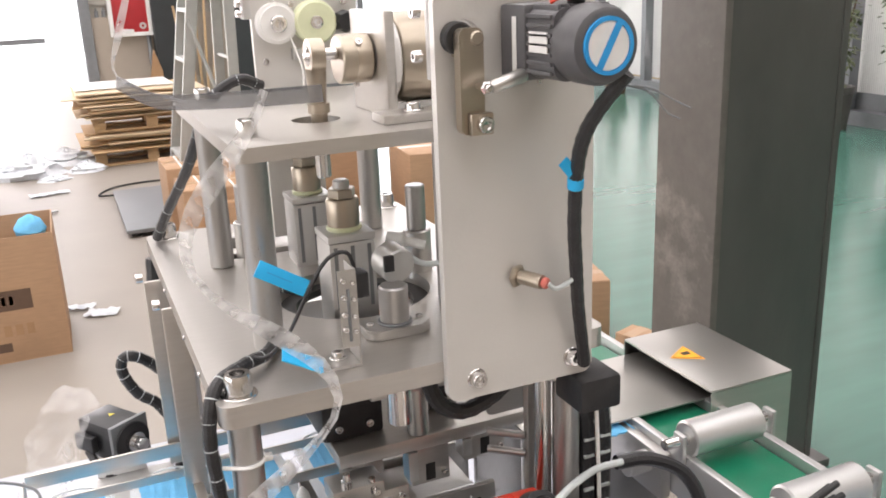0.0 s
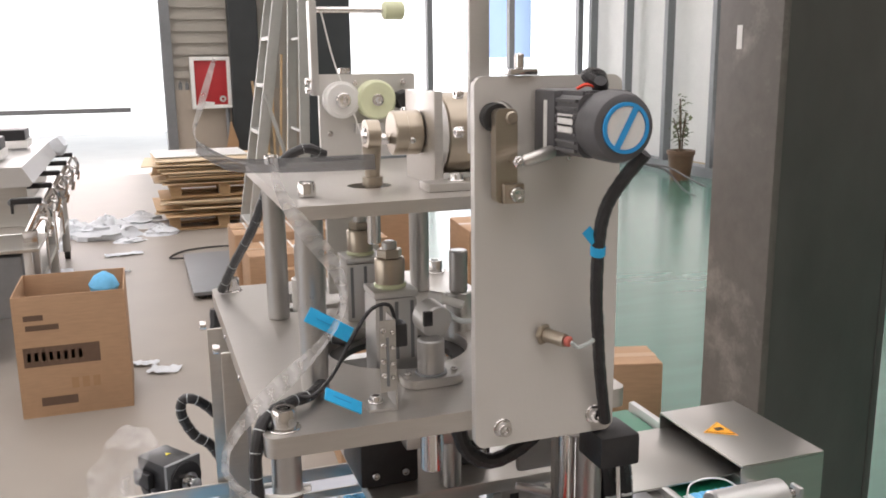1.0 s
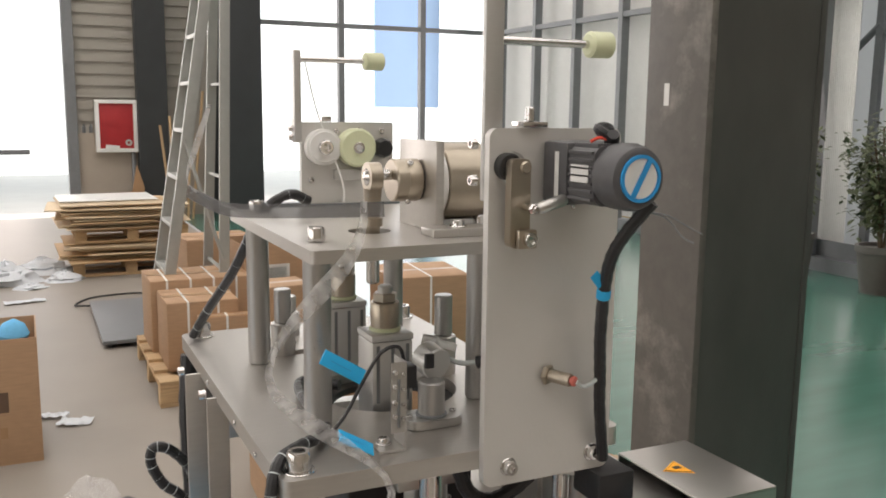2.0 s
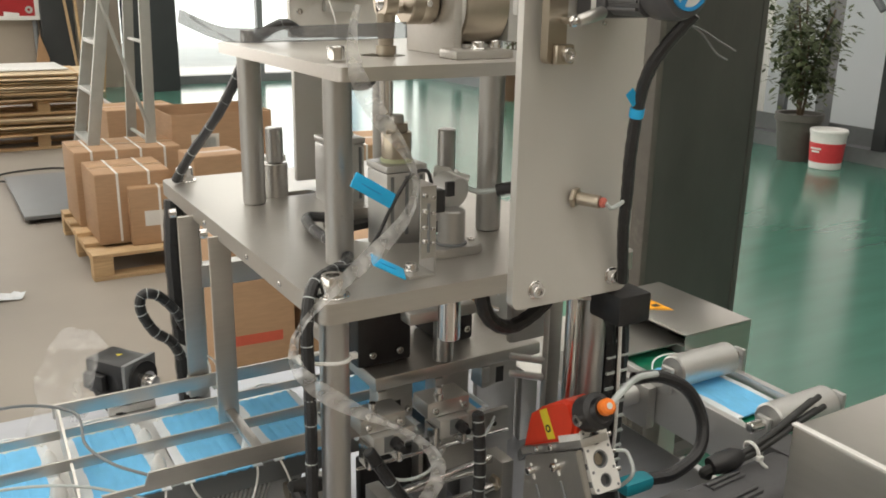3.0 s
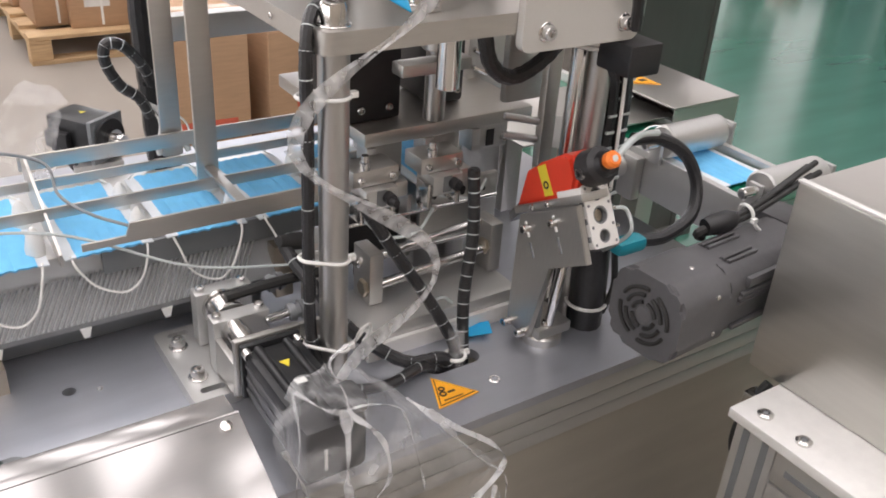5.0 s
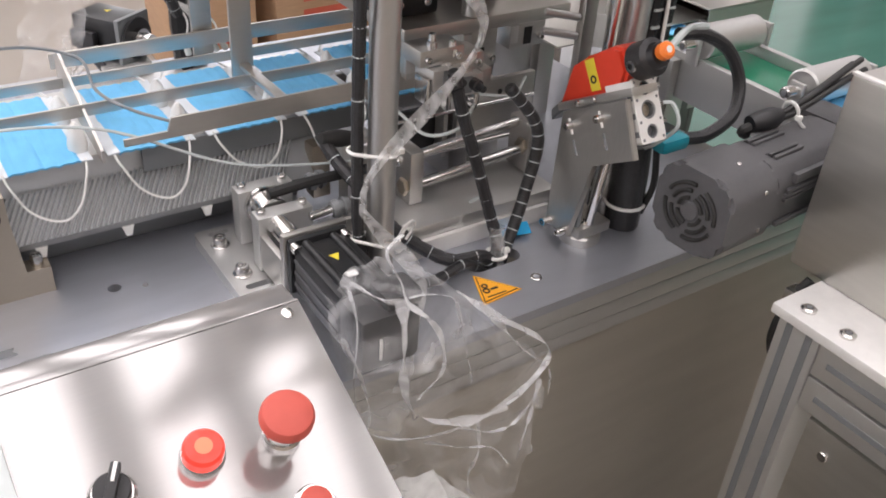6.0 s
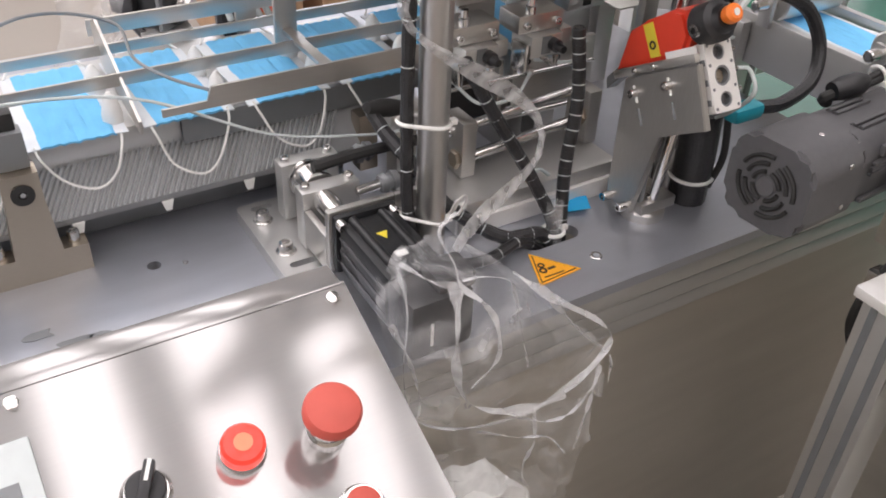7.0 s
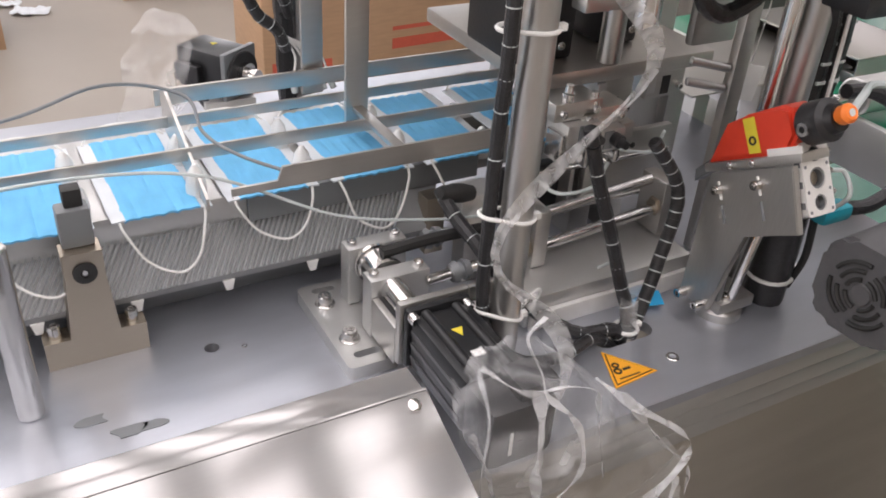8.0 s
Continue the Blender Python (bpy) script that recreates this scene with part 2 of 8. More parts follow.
def film_material(name, gloss, clear, crease=0.5):
    """Thin clear plastic film: mostly see-through, with white creases and gloss."""
    m = bpy.data.materials.new(name)
    m.use_nodes = True
    nt, N = m.node_tree, m.node_tree.nodes
    b = N["Principled BSDF"]
    b.inputs["Base Color"].default_value = (0.85, 0.86, 0.87, 1)
    b.inputs["Roughness"].default_value = gloss
    tr, mix, no, rp, tc = (N.new(k) for k in ("ShaderNodeBsdfTransparent", "ShaderNodeMixShader", "ShaderNodeTexNoise", "ShaderNodeValToRGB", "ShaderNodeTexCoord"))
    no.inputs["Scale"].default_value, no.inputs["Detail"].default_value, no.inputs["Distortion"].default_value = 14, 6, 1.6
    nt.links.new(tc.outputs["Object"], no.inputs["Vector"])
    e = rp.color_ramp.elements
    e[0].position, e[0].color = 0.40, (clear, clear, clear, 1)
    e[1].position, e[1].color = 0.75, (crease, crease, crease, 1)
    nt.links.new(no.outputs["Fac"], rp.inputs[0])
    nt.links.new(rp.outputs[0], mix.inputs[0]), nt.links.new(tr.outputs[0], mix.inputs[1]), nt.links.new(b.outputs[0], mix.inputs[2])
    nt.links.new(mix.outputs[0], N["Material Output"].inputs[0])
    bp = N.new("ShaderNodeBump")
    bp.inputs["Strength"].default_value = 0.5
    nt.links.new(no.outputs["Fac"], bp.inputs["Height"]), nt.links.new(bp.outputs[0], b.inputs["Normal"])
    return m


FILM = film_material("clear_film", 0.12, 0.05, 0.42)
RIBBON = film_material("hazy_film_strip", 0.3, 0.24, 0.62)
FOLD = film_material("folded_film", 0.22, 0.22, 0.9)
GLASS = film_material("clear_acrylic", 0.05, 0.06)


# ---- mesh helpers ----
def B():
    return bmesh.new()


def box(bm, x0, x1, y0, y1, z0, z1, bevel=0.0, m=None):
    """A box between limits, with rounded edges."""
    vs = bmesh.ops.create_cube(bm, size=1)["verts"]
    for v in vs:
        v.co = Vector((x0 + (v.co.x + 0.5) * (x1 - x0), y0 + (v.co.y + 0.5) * (y1 - y0), z0 + (v.co.z + 0.5) * (z1 - z0)))
    if bevel:
        es = list({e for v in vs for e in v.link_edges})
        r = bmesh.ops.bevel(bm, geom=es, offset=min(bevel, 0.45 * min(x1 - x0, y1 - y0, z1 - z0)), segments=2, affect="EDGES", profile=0.6)
        vs = list({v for f in r["faces"] for v in f.verts} | {v for v in vs if v.is_valid})
    if m is not None:
        bmesh.ops.transform(bm, matrix=m, verts=vs)
    return bm


def lathe(bm, prof, p0, p1, seg=24):
    """A turned solid along p0 to p1: prof is (share of the way, radius) rows."""
    p0, p1 = Vector(p0), Vector(p1)
    q = (p1 - p0).to_track_quat("Z", "Y")
    rings = []
    for s, r in prof:
        c = p0 + (p1 - p0) * s
        rings.append([bm.verts.new(c + q @ Vector((r * math.cos(a), r * math.sin(a), 0))) for a in (2 * math.pi * i / seg for i in range(seg))])
    for a, b in zip(rings, rings[1:]):
        for i in range(seg):
            bm.faces.new((a[i], a[(i + 1) % seg], b[(i + 1) % seg], b[i]))
    bm.faces.new(rings[0][::-1]), bm.faces.new(rings[-1])
    return bm


def cyl(bm, p0, p1, r, seg=24, ch=0.0015):
    L = (Vector(p1) - Vector(p0)).length
    c = min(ch, r * 0.3, L * 0.3)
    return lathe(bm, [(0, r - c), (c / L, r), (1 - c / L, r), (1, r - c)], p0, p1, seg)


def pipe(bm, p0, p1, r, hole, seg=24):
    """A tube with an open bore."""
    p0, p1 = Vector(p0), Vector(p1)
    q = (p1 - p0).to_track_quat("Z", "Y")
    def ring(c, rad):
        return [bm.verts.new(c + q @ Vector((rad * math.cos(2 * math.pi * i / seg), rad * math.sin(2 * math.pi * i / seg), 0))) for i in range(seg)]
    rs = [ring(p0, r), ring(p1, r), ring(p1, hole), ring(p0, hole)]
    for a, b in zip(rs, rs[1:] + rs[:1]):
        for i in range(seg):
            bm.faces.new((a[i], a[(i + 1) % seg], b[(i + 1) % seg], b[i]))
    return bm


def smooth_path(pts, n=8):
    """Catmull-Rom points through pts."""
    P = [Vector(p) for p in pts]
    P = [2 * P[0] - P[1]] + P + [2 * P[-1] - P[-2]]
    out = []
    for i in range(1, len(P) - 2):
        for k in range(n):
            t = k / n
            a, b, c, d = P[i - 1], P[i], P[i + 1], P[i + 2]
            out.append(0.5 * ((2 * b) + (c - a) * t + (2 * a - 5 * b + 4 * c - d) * t * t + (3 * b - a - 3 * c + d) * t ** 3))
    return out + [P[-2]]


def tube(bm, pts, r, seg=10, n=8, wob=0.0, rings=0.0):
    """A round hose or cord along a smooth path; rings gives it a spiral-wrapped outline."""
    path = smooth_path(pts, n) if n > 1 else [Vector(p) for p in pts]
    prev, up = None, Vector((0, 0, 1))
    for i, p in enumerate(path):
        d = (path[min(i + 1, len(path) - 1)] - path[max(i - 1, 0)]).normalized()
        s = d.cross(up)
        if s.length < 1e-3:
            s = d.cross(Vector((1, 0, 0)))
        s.normalize()
        up = s.cross(d).normalized()
        rr = r * (1 + rings * (1 if i % 2 else -1)) * (1 + wob * math.sin(i * 2.1))
        ring = [bm.verts.new(p + rr * (math.cos(a) * s + math.sin(a) * up)) for a in (2 * math.pi * k / seg for k in range(seg))]
        if prev:
            for k in range(seg):
                bm.faces.new((prev[k], prev[(k + 1) % seg], ring[(k + 1) % seg], ring[k]))
        else:
            bm.faces.new(ring[::-1])
        prev = ring
    bm.faces.new(prev)
    return bm


def strip(bm, pts, w, t=0.0006, n=8, side=None, twist=0.0):
    """A flat ribbon of width w along a smooth path."""
    path = smooth_path(pts, n)
    prev = None
    for i, p in enumerate(path):
        d = (path[min(i + 1, len(path) - 1)] - path[max(i - 1, 0)]).normalized()
        s = Vector(side or (0, 0, 1))
        s = (s - d * s.dot(d))
        if s.length < 1e-3:
            s = d.cross(Vector((0, 1, 0)))
        s.normalize()
        if twist:
            s = Matrix.Rotation(twist * i / len(path), 3, d) @ s
        nn = d.cross(s)
        ww = w(i / len(path)) if callable(w) else w
        ring = [bm.verts.new(p + s * a * ww / 2 + nn * b * t / 2) for a, b in ((-1, -1), (1, -1), (1, 1), (-1, 1))]
        if prev:
            for k in range(4):
                bm.faces.new((prev[k], prev[(k + 1) % 4], ring[(k + 1) % 4], ring[k]))
        prev = ring
    return bm


def prism(bm, outline, h, m, bevel=0.0):
    """An outline in x, y extruded by h along z, then placed by m."""
    lo = [bm.verts.new(m @ Vector((x, y, 0))) for x, y in outline]
    hi = [bm.verts.new(m @ Vector((x, y, h))) for x, y in outline]
    n = len(outline)
    fs = [bm.faces.new(lo[::-1]), bm.faces.new(hi)]
    fs += [bm.faces.new((lo[i], lo[(i + 1) % n], hi[(i + 1) % n], hi[i])) for i in range(n)]
    if bevel:
        es = list({e for f in fs[:2] for e in f.edges})
        bmesh.ops.bevel(bm, geom=es, offset=bevel, segments=2, affect="EDGES")
    return bm


def rrect(x0, x1, y0, y1, r, n=5):
    out = []
    for cx, cy, a0 in ((x1 - r, y1 - r, 0), (x0 + r, y1 - r, 90), (x0 + r, y0 + r, 180), (x1 - r, y0 + r, 270)):
        out += [(cx + r * math.cos(radians(a0 + 90 * k / n)), cy + r * math.sin(radians(a0 + 90 * k / n))) for k in range(n + 1)]
    return out


def hole_plate(bm, outer, holes, h, m):
    """A plate with round or long holes: outline loops filled between and extruded."""
    edges = []
    for loop in [outer] + holes:
        vs = [bm.verts.new((x, y, 0)) for x, y in loop]
        edges += [bm.edges.new((vs[i], vs[(i + 1) % len(vs)])) for i in range(len(vs))]
    fs = [g for g in bmesh.ops.triangle_fill(bm, edges=edges, use_beauty=True)["geom"] if isinstance(g, bmesh.types.BMFace)]
    bmesh.ops.recalc_face_normals(bm, faces=fs)
    ex = bmesh.ops.extrude_face_region(bm, geom=fs)["geom"]
    up = [v for v in ex if isinstance(v, bmesh.types.BMVert)]
    bmesh.ops.translate(bm, verts=up, vec=(0, 0, h))
    bmesh.ops.recalc_face_normals(bm, faces=bm.faces)
    bmesh.ops.transform(bm, matrix=m, verts=bm.verts)
    return bm


def circle(cx, cy, r, n=28):
    return [(cx + r * math.cos(2 * math.pi * k / n), cy + r * math.sin(2 * math.pi * k / n)) for k in range(n)]


def slot(cx, cy, length, r, n=8):
    """A long hole along x."""
    a = length / 2
    return [(cx + a + r * math.cos(radians(-90 + 180 * k / n)), cy + r * math.sin(radians(-90 + 180 * k / n))) for k in range(n + 1)] + \
           [(cx - a + r * math.cos(radians(90 + 180 * k / n)), cy + r * math.sin(radians(90 + 180 * k / n))) for k in range(n + 1)]


def part(name, bm, material, parent=None, label="", flat=False, loc=None):
    """Links a bmesh as one mesh object under a thing or a part."""
    bmesh.ops.recalc_face_normals(bm, faces=bm.faces)
    me = bpy.data.meshes.new(name)
    bm.to_mesh(me)
    bm.free()
    me.materials.append(material)
    if not flat:
        me.shade_smooth()
        me.set_sharp_from_angle(angle=radians(35))
    ob = new(name, me)
    if parent is not None:
        ob.parent = parent
    if loc is not None:
        ob.matrix_local = loc if isinstance(loc, Matrix) else Matrix.Translation(loc)
    if label:
        tagged(ob, label)
    return ob


def thing(name, label, category, at=(0, 0, 0), group="", rz=0.0):
    ob = new(name)
    ob.empty_display_size = 0.02
    ob.matrix_world = pose(*at, 0, 0, rz)
    return tagged(ob, label, category, group)


def solid(name, bm, material, label, category="", group="", kind="", at=None):
    """A thing that is one mesh."""
    return tagged(part(name, bm, material, None, "", loc=at), label, category, group, kind)


def bars(parent, material, m, rows, name="printed_bar", h=0.0006):
    """Printed marks: flat bars (x0, x1, y0, y1) on the plane of m."""
    for x0, x1, y0, y1 in rows:
        part(name, box(B(), x0, x1, y0, y1, 0, h, 0, m), material, parent, flat=True)


# ---- the hall ----
def structure(name, bm, material, label="", flat=True):
    return tagged(part(name, bm, material, flat=flat), label, "", "", "structure")


EAST, FAR, WEST, SOUTH, ROOF = 7.0, 13.2, -11.0, -7.0, 7.0
structure("ground_yard", box(B(), WEST - 2, EAST + 6, FAR + 0.31, FAR + 9, -0.2, -0.01), YARD, "pale sunlit concrete yard")
structure("floor_concrete", box(B(), WEST - 0.3, 1.9, SOUTH - 0.3, FAR + 0.3, -0.2, 0), CONC, "smooth beige concrete floor with scuffs")
structure("floor_epoxy", box(B(), 1.9, EAST + 0.3, SOUTH - 0.3, FAR + 0.3, -0.2, 0.004), EPOXY, "glossy green epoxy floor")
structure("floor_line", box(B(), 1.86, 1.9, SOUTH, FAR, -0.1, 0.003), ROOFM, "pale line between two floors")
structure("wall_south", box(B(), WEST - 0.3, EAST + 0.3, SOUTH - 0.3, SOUTH, 0, ROOF), WALLB, "plain beige wall")
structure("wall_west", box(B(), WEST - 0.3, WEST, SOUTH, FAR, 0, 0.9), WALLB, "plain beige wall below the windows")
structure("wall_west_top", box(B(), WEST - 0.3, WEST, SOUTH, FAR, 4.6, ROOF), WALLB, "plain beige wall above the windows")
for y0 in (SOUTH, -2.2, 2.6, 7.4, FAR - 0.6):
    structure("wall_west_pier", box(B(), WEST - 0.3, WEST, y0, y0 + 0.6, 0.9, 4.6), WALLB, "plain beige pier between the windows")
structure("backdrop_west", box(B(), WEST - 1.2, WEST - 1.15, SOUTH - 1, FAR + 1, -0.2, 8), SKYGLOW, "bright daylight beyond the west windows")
# roof with three long skylights
bm = B()
edges = [WEST - 0.3] + [e for x in STRIPS for e in (x - 0.43, x + 0.43)] + [EAST + 0.3]
for x0, x1 in zip(edges[::2], edges[1::2]):
    box(bm, x0, x1, SOUTH - 0.3, FAR + 0.3, ROOF, ROOF + 0.12)
for x0, x1 in zip(edges[1::2], edges[2::2]):
    box(bm, x0, x1, SOUTH - 0.3, -6.2, ROOF, ROOF + 0.12)
    box(bm, x0, x1, 12.2, FAR + 0.3, ROOF, ROOF + 0.12)
structure("ceiling", bm, ROOFM, "pale sheet roof with long skylights")
for x in STRIPS:
    structure("skylight", box(B(), x - 0.43, x + 0.43, -6.2, 12.2, ROOF + 0.02, ROOF + 0.03), SKYGLOW, "translucent daylight strip in the roof")
# roof girders
for y in (-1.0, 6.0):
    structure("girder", box(B(), WEST, EAST, y, y + 0.2, ROOF - 0.45, ROOF - 0.02), DARK, "dark steel roof girder")

# far wall: gate, cladding panel with plinth, then glazing
structure("wall_far_plinth", box(B(), 0.62, 2.4, FAR, FAR + 0.25, 0, 1.18), WALLB, "beige plastered plinth wall")
bm = B()
z = 1.18
while z < ROOF:
    box(bm, 0.62, 2.4, FAR + 0.02, FAR + 0.2, z, min(ROOF, z + 0.10))
    box(bm, 0.62, 2.4, FAR + 0.05, FAR + 0.2, z + 0.10, min(ROOF, z + 0.16)) if z + 0.16 < ROOF else None
    z += 0.16
structure("wall_far_cladding", bm, CLAD, "ribbed beige metal cladding")
structure("wall_far_top", box(B(), WEST, 0.5, FAR, FAR + 0.25, 4.6, ROOF), CLAD, "metal wall above the gate")
structure("wall_far_west", box(B(), WEST, -7.5, FAR, FAR + 0.25, 0, 4.6), CLAD, "metal wall beside the gate")
structure("gate_post", box(B(), 0.48, 0.62, FAR - 0.06, FAR + 0.3, 0, ROOF, 0.005), FRAME, "grey steel gate post")
structure("gate_rail", box(B(), -6.0, 0.02, FAR + 0.6, FAR + 0.66, 0.86, 0.93, 0.005), FRAME, "low steel rail across the gate")
structure("post_far", box(B(), 1.38, 1.78, FAR - 0.25, FAR - 0.02, 0, ROOF, 0.01), DARK, "dark steel post on the far wall")
structure("wall_far_lintel", box(B(), 2.95, EAST, FAR, FAR + 0.25, 5.0, ROOF), CLAD, "metal wall above the glazing")
structure("sill_far", box(B(), 2.95, EAST, FAR, FAR + 0.2, 0, 0.12), FRAME, "grey sill of the glazing")
for i, x in enumerate((3.0, 4.35, 5.7, 6.9)):
    structure("mullion", box(B(), x, x + 0.09, FAR, FAR + 0.12, 0.12, 5.0, 0.004), FRAME, "grey window mullion")
structure("transom", box(B(), 2.95, EAST, FAR + 0.01, FAR + 0.1, 2.75, 2.82, 0.004), FRAME, "grey window transom")
# H-section columns on the far side and beside the machine
def h_column(name, x, y, w, d, label, material, tf=0.03, tw=0.02):
    bm = B()
    box(bm, x, x + w, y, y + tf, 0, ROOF, 0.004)
    box(bm, x, x + w, y + d - tf, y + d, 0, ROOF, 0.004)
    box(bm, x + w / 2 - tw / 2, x + w / 2 + tw / 2, y + tf, y + d - tf, 0, ROOF)
    return structure(name, bm, material, label)


h_column("column_far", 2.38, FAR - 0.75, 0.6, 0.6, "dark steel column by the far wall", DARK)

# east wall: tall glazing with pale blinds in its far part, dim glass in its near part
structure("sill_east", box(B(), EAST, EAST + 0.2, SOUTH, FAR, 0, 0.139), FRAME, "dark sill of the east glazing")
structure("dim_glass", box(B(), EAST + 0.13, EAST + 0.15, 0.05, 4.74, 0.1405, 4.99), DIM, "dim blue-grey glazing")
structure("window_post", box(B(), EAST - 0.02, EAST + 0.125, 4.74, 4.86, 0.1405, 4.99, 0.004), DARK, "dark window post")
structure("low_panel", box(B(), EAST + 0.125, EAST + 0.14, 4.87, 9.5, 0.1405, 0.30), FRAME, "grey panel at the foot of the glazing")
structure("wall_east_lintel", box(B(), EAST, EAST + 0.25, SOUTH, FAR, 5.0, ROOF), CLAD, "metal wall above the glazing")
structure("wall_east_south", box(B(), EAST, EAST + 0.25, SOUTH, 0.0, 0.14, 5.0), WALLB, "beige wall")
y = 0.0
while y < FAR:
    structure("mullion", box(B(), EAST, EAST + 0.12, y, y + 0.09, 0.14, 5.0, 0.004), FRAME, "grey window mullion")
    y += 1.08
structure("transom", box(B(), EAST + 0.01, EAST + 0.1, 0, FAR, 2.75, 2.82, 0.004), FRAME, "grey window transom")
# pale curtains behind the glass
bm = B()
for k in range(300):
    y0 = 6.24 + k * 0.023
    box(bm, EAST + 0.2, EAST + 0.212, y0, y0 + 0.017, 0.16, 4.98)
tagged(structure("blind", bm, WHITEP, "pale vertical blind in the tall window"), kind="stuff")
# daylight and the yard beyond
structure("backdrop_far", box(B(), -9, 12, FAR + 9, FAR + 9.05, -0.2, 9), SKYGLOW, "bright yard beyond the openings")
structure("backdrop_east", box(B(), EAST + 3.0, EAST + 3.05, 11.0, FAR + 8, -0.2, 9), SKYGLOW, "bright yard beyond the windows")
structure("backdrop_annexe", box(B(), EAST + 1.6, EAST + 1.65, -2, 9.7, 0, 6), GREYGLOW, "dim pale annexe backdrop with a faint added glow")
for p, q in (((7.6, 6.33, 2.42), (7.6, 7.35, 1.55)), ((7.6, 6.33, 2.42), (7.6, 5.35, 1.30))):
    structure("brace", cyl(B(), p, q, 0.035, 10), FRAME, "grey steel brace behind the glass")
structure("brace_post", box(B(), 7.57, 7.63, 6.29, 6.37, 0.0, 5.0), FRAME, "grey steel post behind the glass")
structure("backdrop_house", box(B(), 8.2, 10.0, FAR + 8.6, FAR + 8.7, 1.6, 5.5), BLUEGLOW, "blue building across the yard, glowing in place of daylight")


# the big column beside the machine
def big_column():
    ob = thing("steel_column", "dark grey steel box column with worn paint", "column", (1.92, 2.26, 0))
    tagged(ob, kind="structure")
    def P(name, bm, mt=COLUMN, label=""):
        bmesh.ops.transform(bm, matrix=Matrix.Translation((-1.92, -2.26, 0)), verts=bm.verts)
        return part(name, bm, mt, ob, label)
    P("worn_plate", box(B(), 1.67, 1.694, 2.04, 2.305, 0.004, ROOF, 0.003), WORN, "plate with worn patches of paint")
    P("front_plate", box(B(), 1.6945, 2.075, 2.043, 2.06, 0.004, ROOF, 0.002))
    P("edge_plate", box(B(), 2.0755, 2.099, 2.04, 2.305, 0.004, ROOF, 0.003))
    P("back_plate", box(B(), 1.6945, 2.075, 2.285, 2.302, 0.004, ROOF, 0.002))
    P("base_plate", box(B(), 1.63, 2.14, 2.0, 2.345, 0.004, 0.03, 0.003))
    P("gusset", prism(B(), [(0, 0), (0.10, 0), (0.08, 0.14), (0.0, 0.20)], 0.012, Matrix.Translation((2.0995, 2.20, 0.03)) @ Matrix.Rotation(radians(90), 4, "X")))
    P("sticker", box(B(), 1.668, 1.6695, 2.20, 2.222, 1.556, 1.62), PALE, "small white sticker")
    return ob


big_column()


# ---- the machine ----
TZ = 0.80


def built(name, label, category, at, group=""):
    """A thing at a base point, and a maker of its parts from world places."""
    ob = thing(name, label, category, at, group)
    def P(pname, bm, mt, plabel="", under=None, flat=False):
        bmesh.ops.transform(bm, matrix=Matrix.Translation(-Vector(at)), verts=bm.verts)
        return part(pname, bm, mt, under or ob, plabel, flat)
    return ob, P


def screw(P, at, axis, r=0.006, h=0.008, washer=0.0, under=None):
    """A socket-head screw of a thing."""
    a, q = Vector(at), Vector(axis).normalized()
    P("screw", lathe(B(), [(0, r), (0.85, r), (1, r * 0.88), (1, r * 0.55), (0.55, r * 0.5), (0.5, 0.0002)], a, a + q * h, 14), CHROME, "", under)
    if washer:
        P("washer", cyl(B(), a - q * 0.0005, a + q * 0.0018, washer, 18), CHROME, "", under)


def xz_plate(outline, holes, y0, y1):
    """An upright plate in x, z between two depths."""
    return hole_plate(B(), outline, holes, y1 - y0, Matrix.Translation((0, y1, 0)) @ Matrix.Rotation(radians(90), 4, "X"))


def cable_tie(P, c, r, axis=(0, 0, 1), tail=(1, 0, 0), under=None):
    """A white nylon tie round a bundle, with its cut-off head."""
    a, c = Vector(axis).normalized(), Vector(c)
    s = a.orthogonal().normalized()
    u = a.cross(s)
    ring = [c + r * (math.cos(k * math.pi / 8) * s + math.sin(k * math.pi / 8) * u) for k in range(17)]
    bm = tube(B(), ring, 0.0022, 6, 1)
    t = Vector(tail).normalized()
    box(bm, -0.004, 0.004, -0.003, 0.003, -0.003, 0.003, 0.001, Matrix.Translation(c + t * (r + 0.003)))
    P("cable_tie", bm, NYLON, "white nylon cable tie", under)


def bundle_tie(P, a, ra, b, rb, z, tilt):
    """A tie pulled tight round a post and the cable beside it."""
    ring = []
    for k in range(33):
        n = Vector((math.cos(2 * math.pi * k / 32), math.sin(2 * math.pi * k / 32)))
        c = a + n * ra if a.dot(n) + ra > b.dot(n) + rb else b + n * rb
        ring.append((c.x, c.y, z + tilt * (c.x - a.x)))
    bm = tube(B(), ring, 0.0019, 6, 1)
    box(bm, -0.004, 0.004, -0.003, 0.003, -0.003, 0.003, 0.001, Matrix.Translation((a.x + ra + 0.002, a.y - 0.004, z + tilt * ra)))
    P("cable_tie", bm, NYLON, "white nylon cable tie")


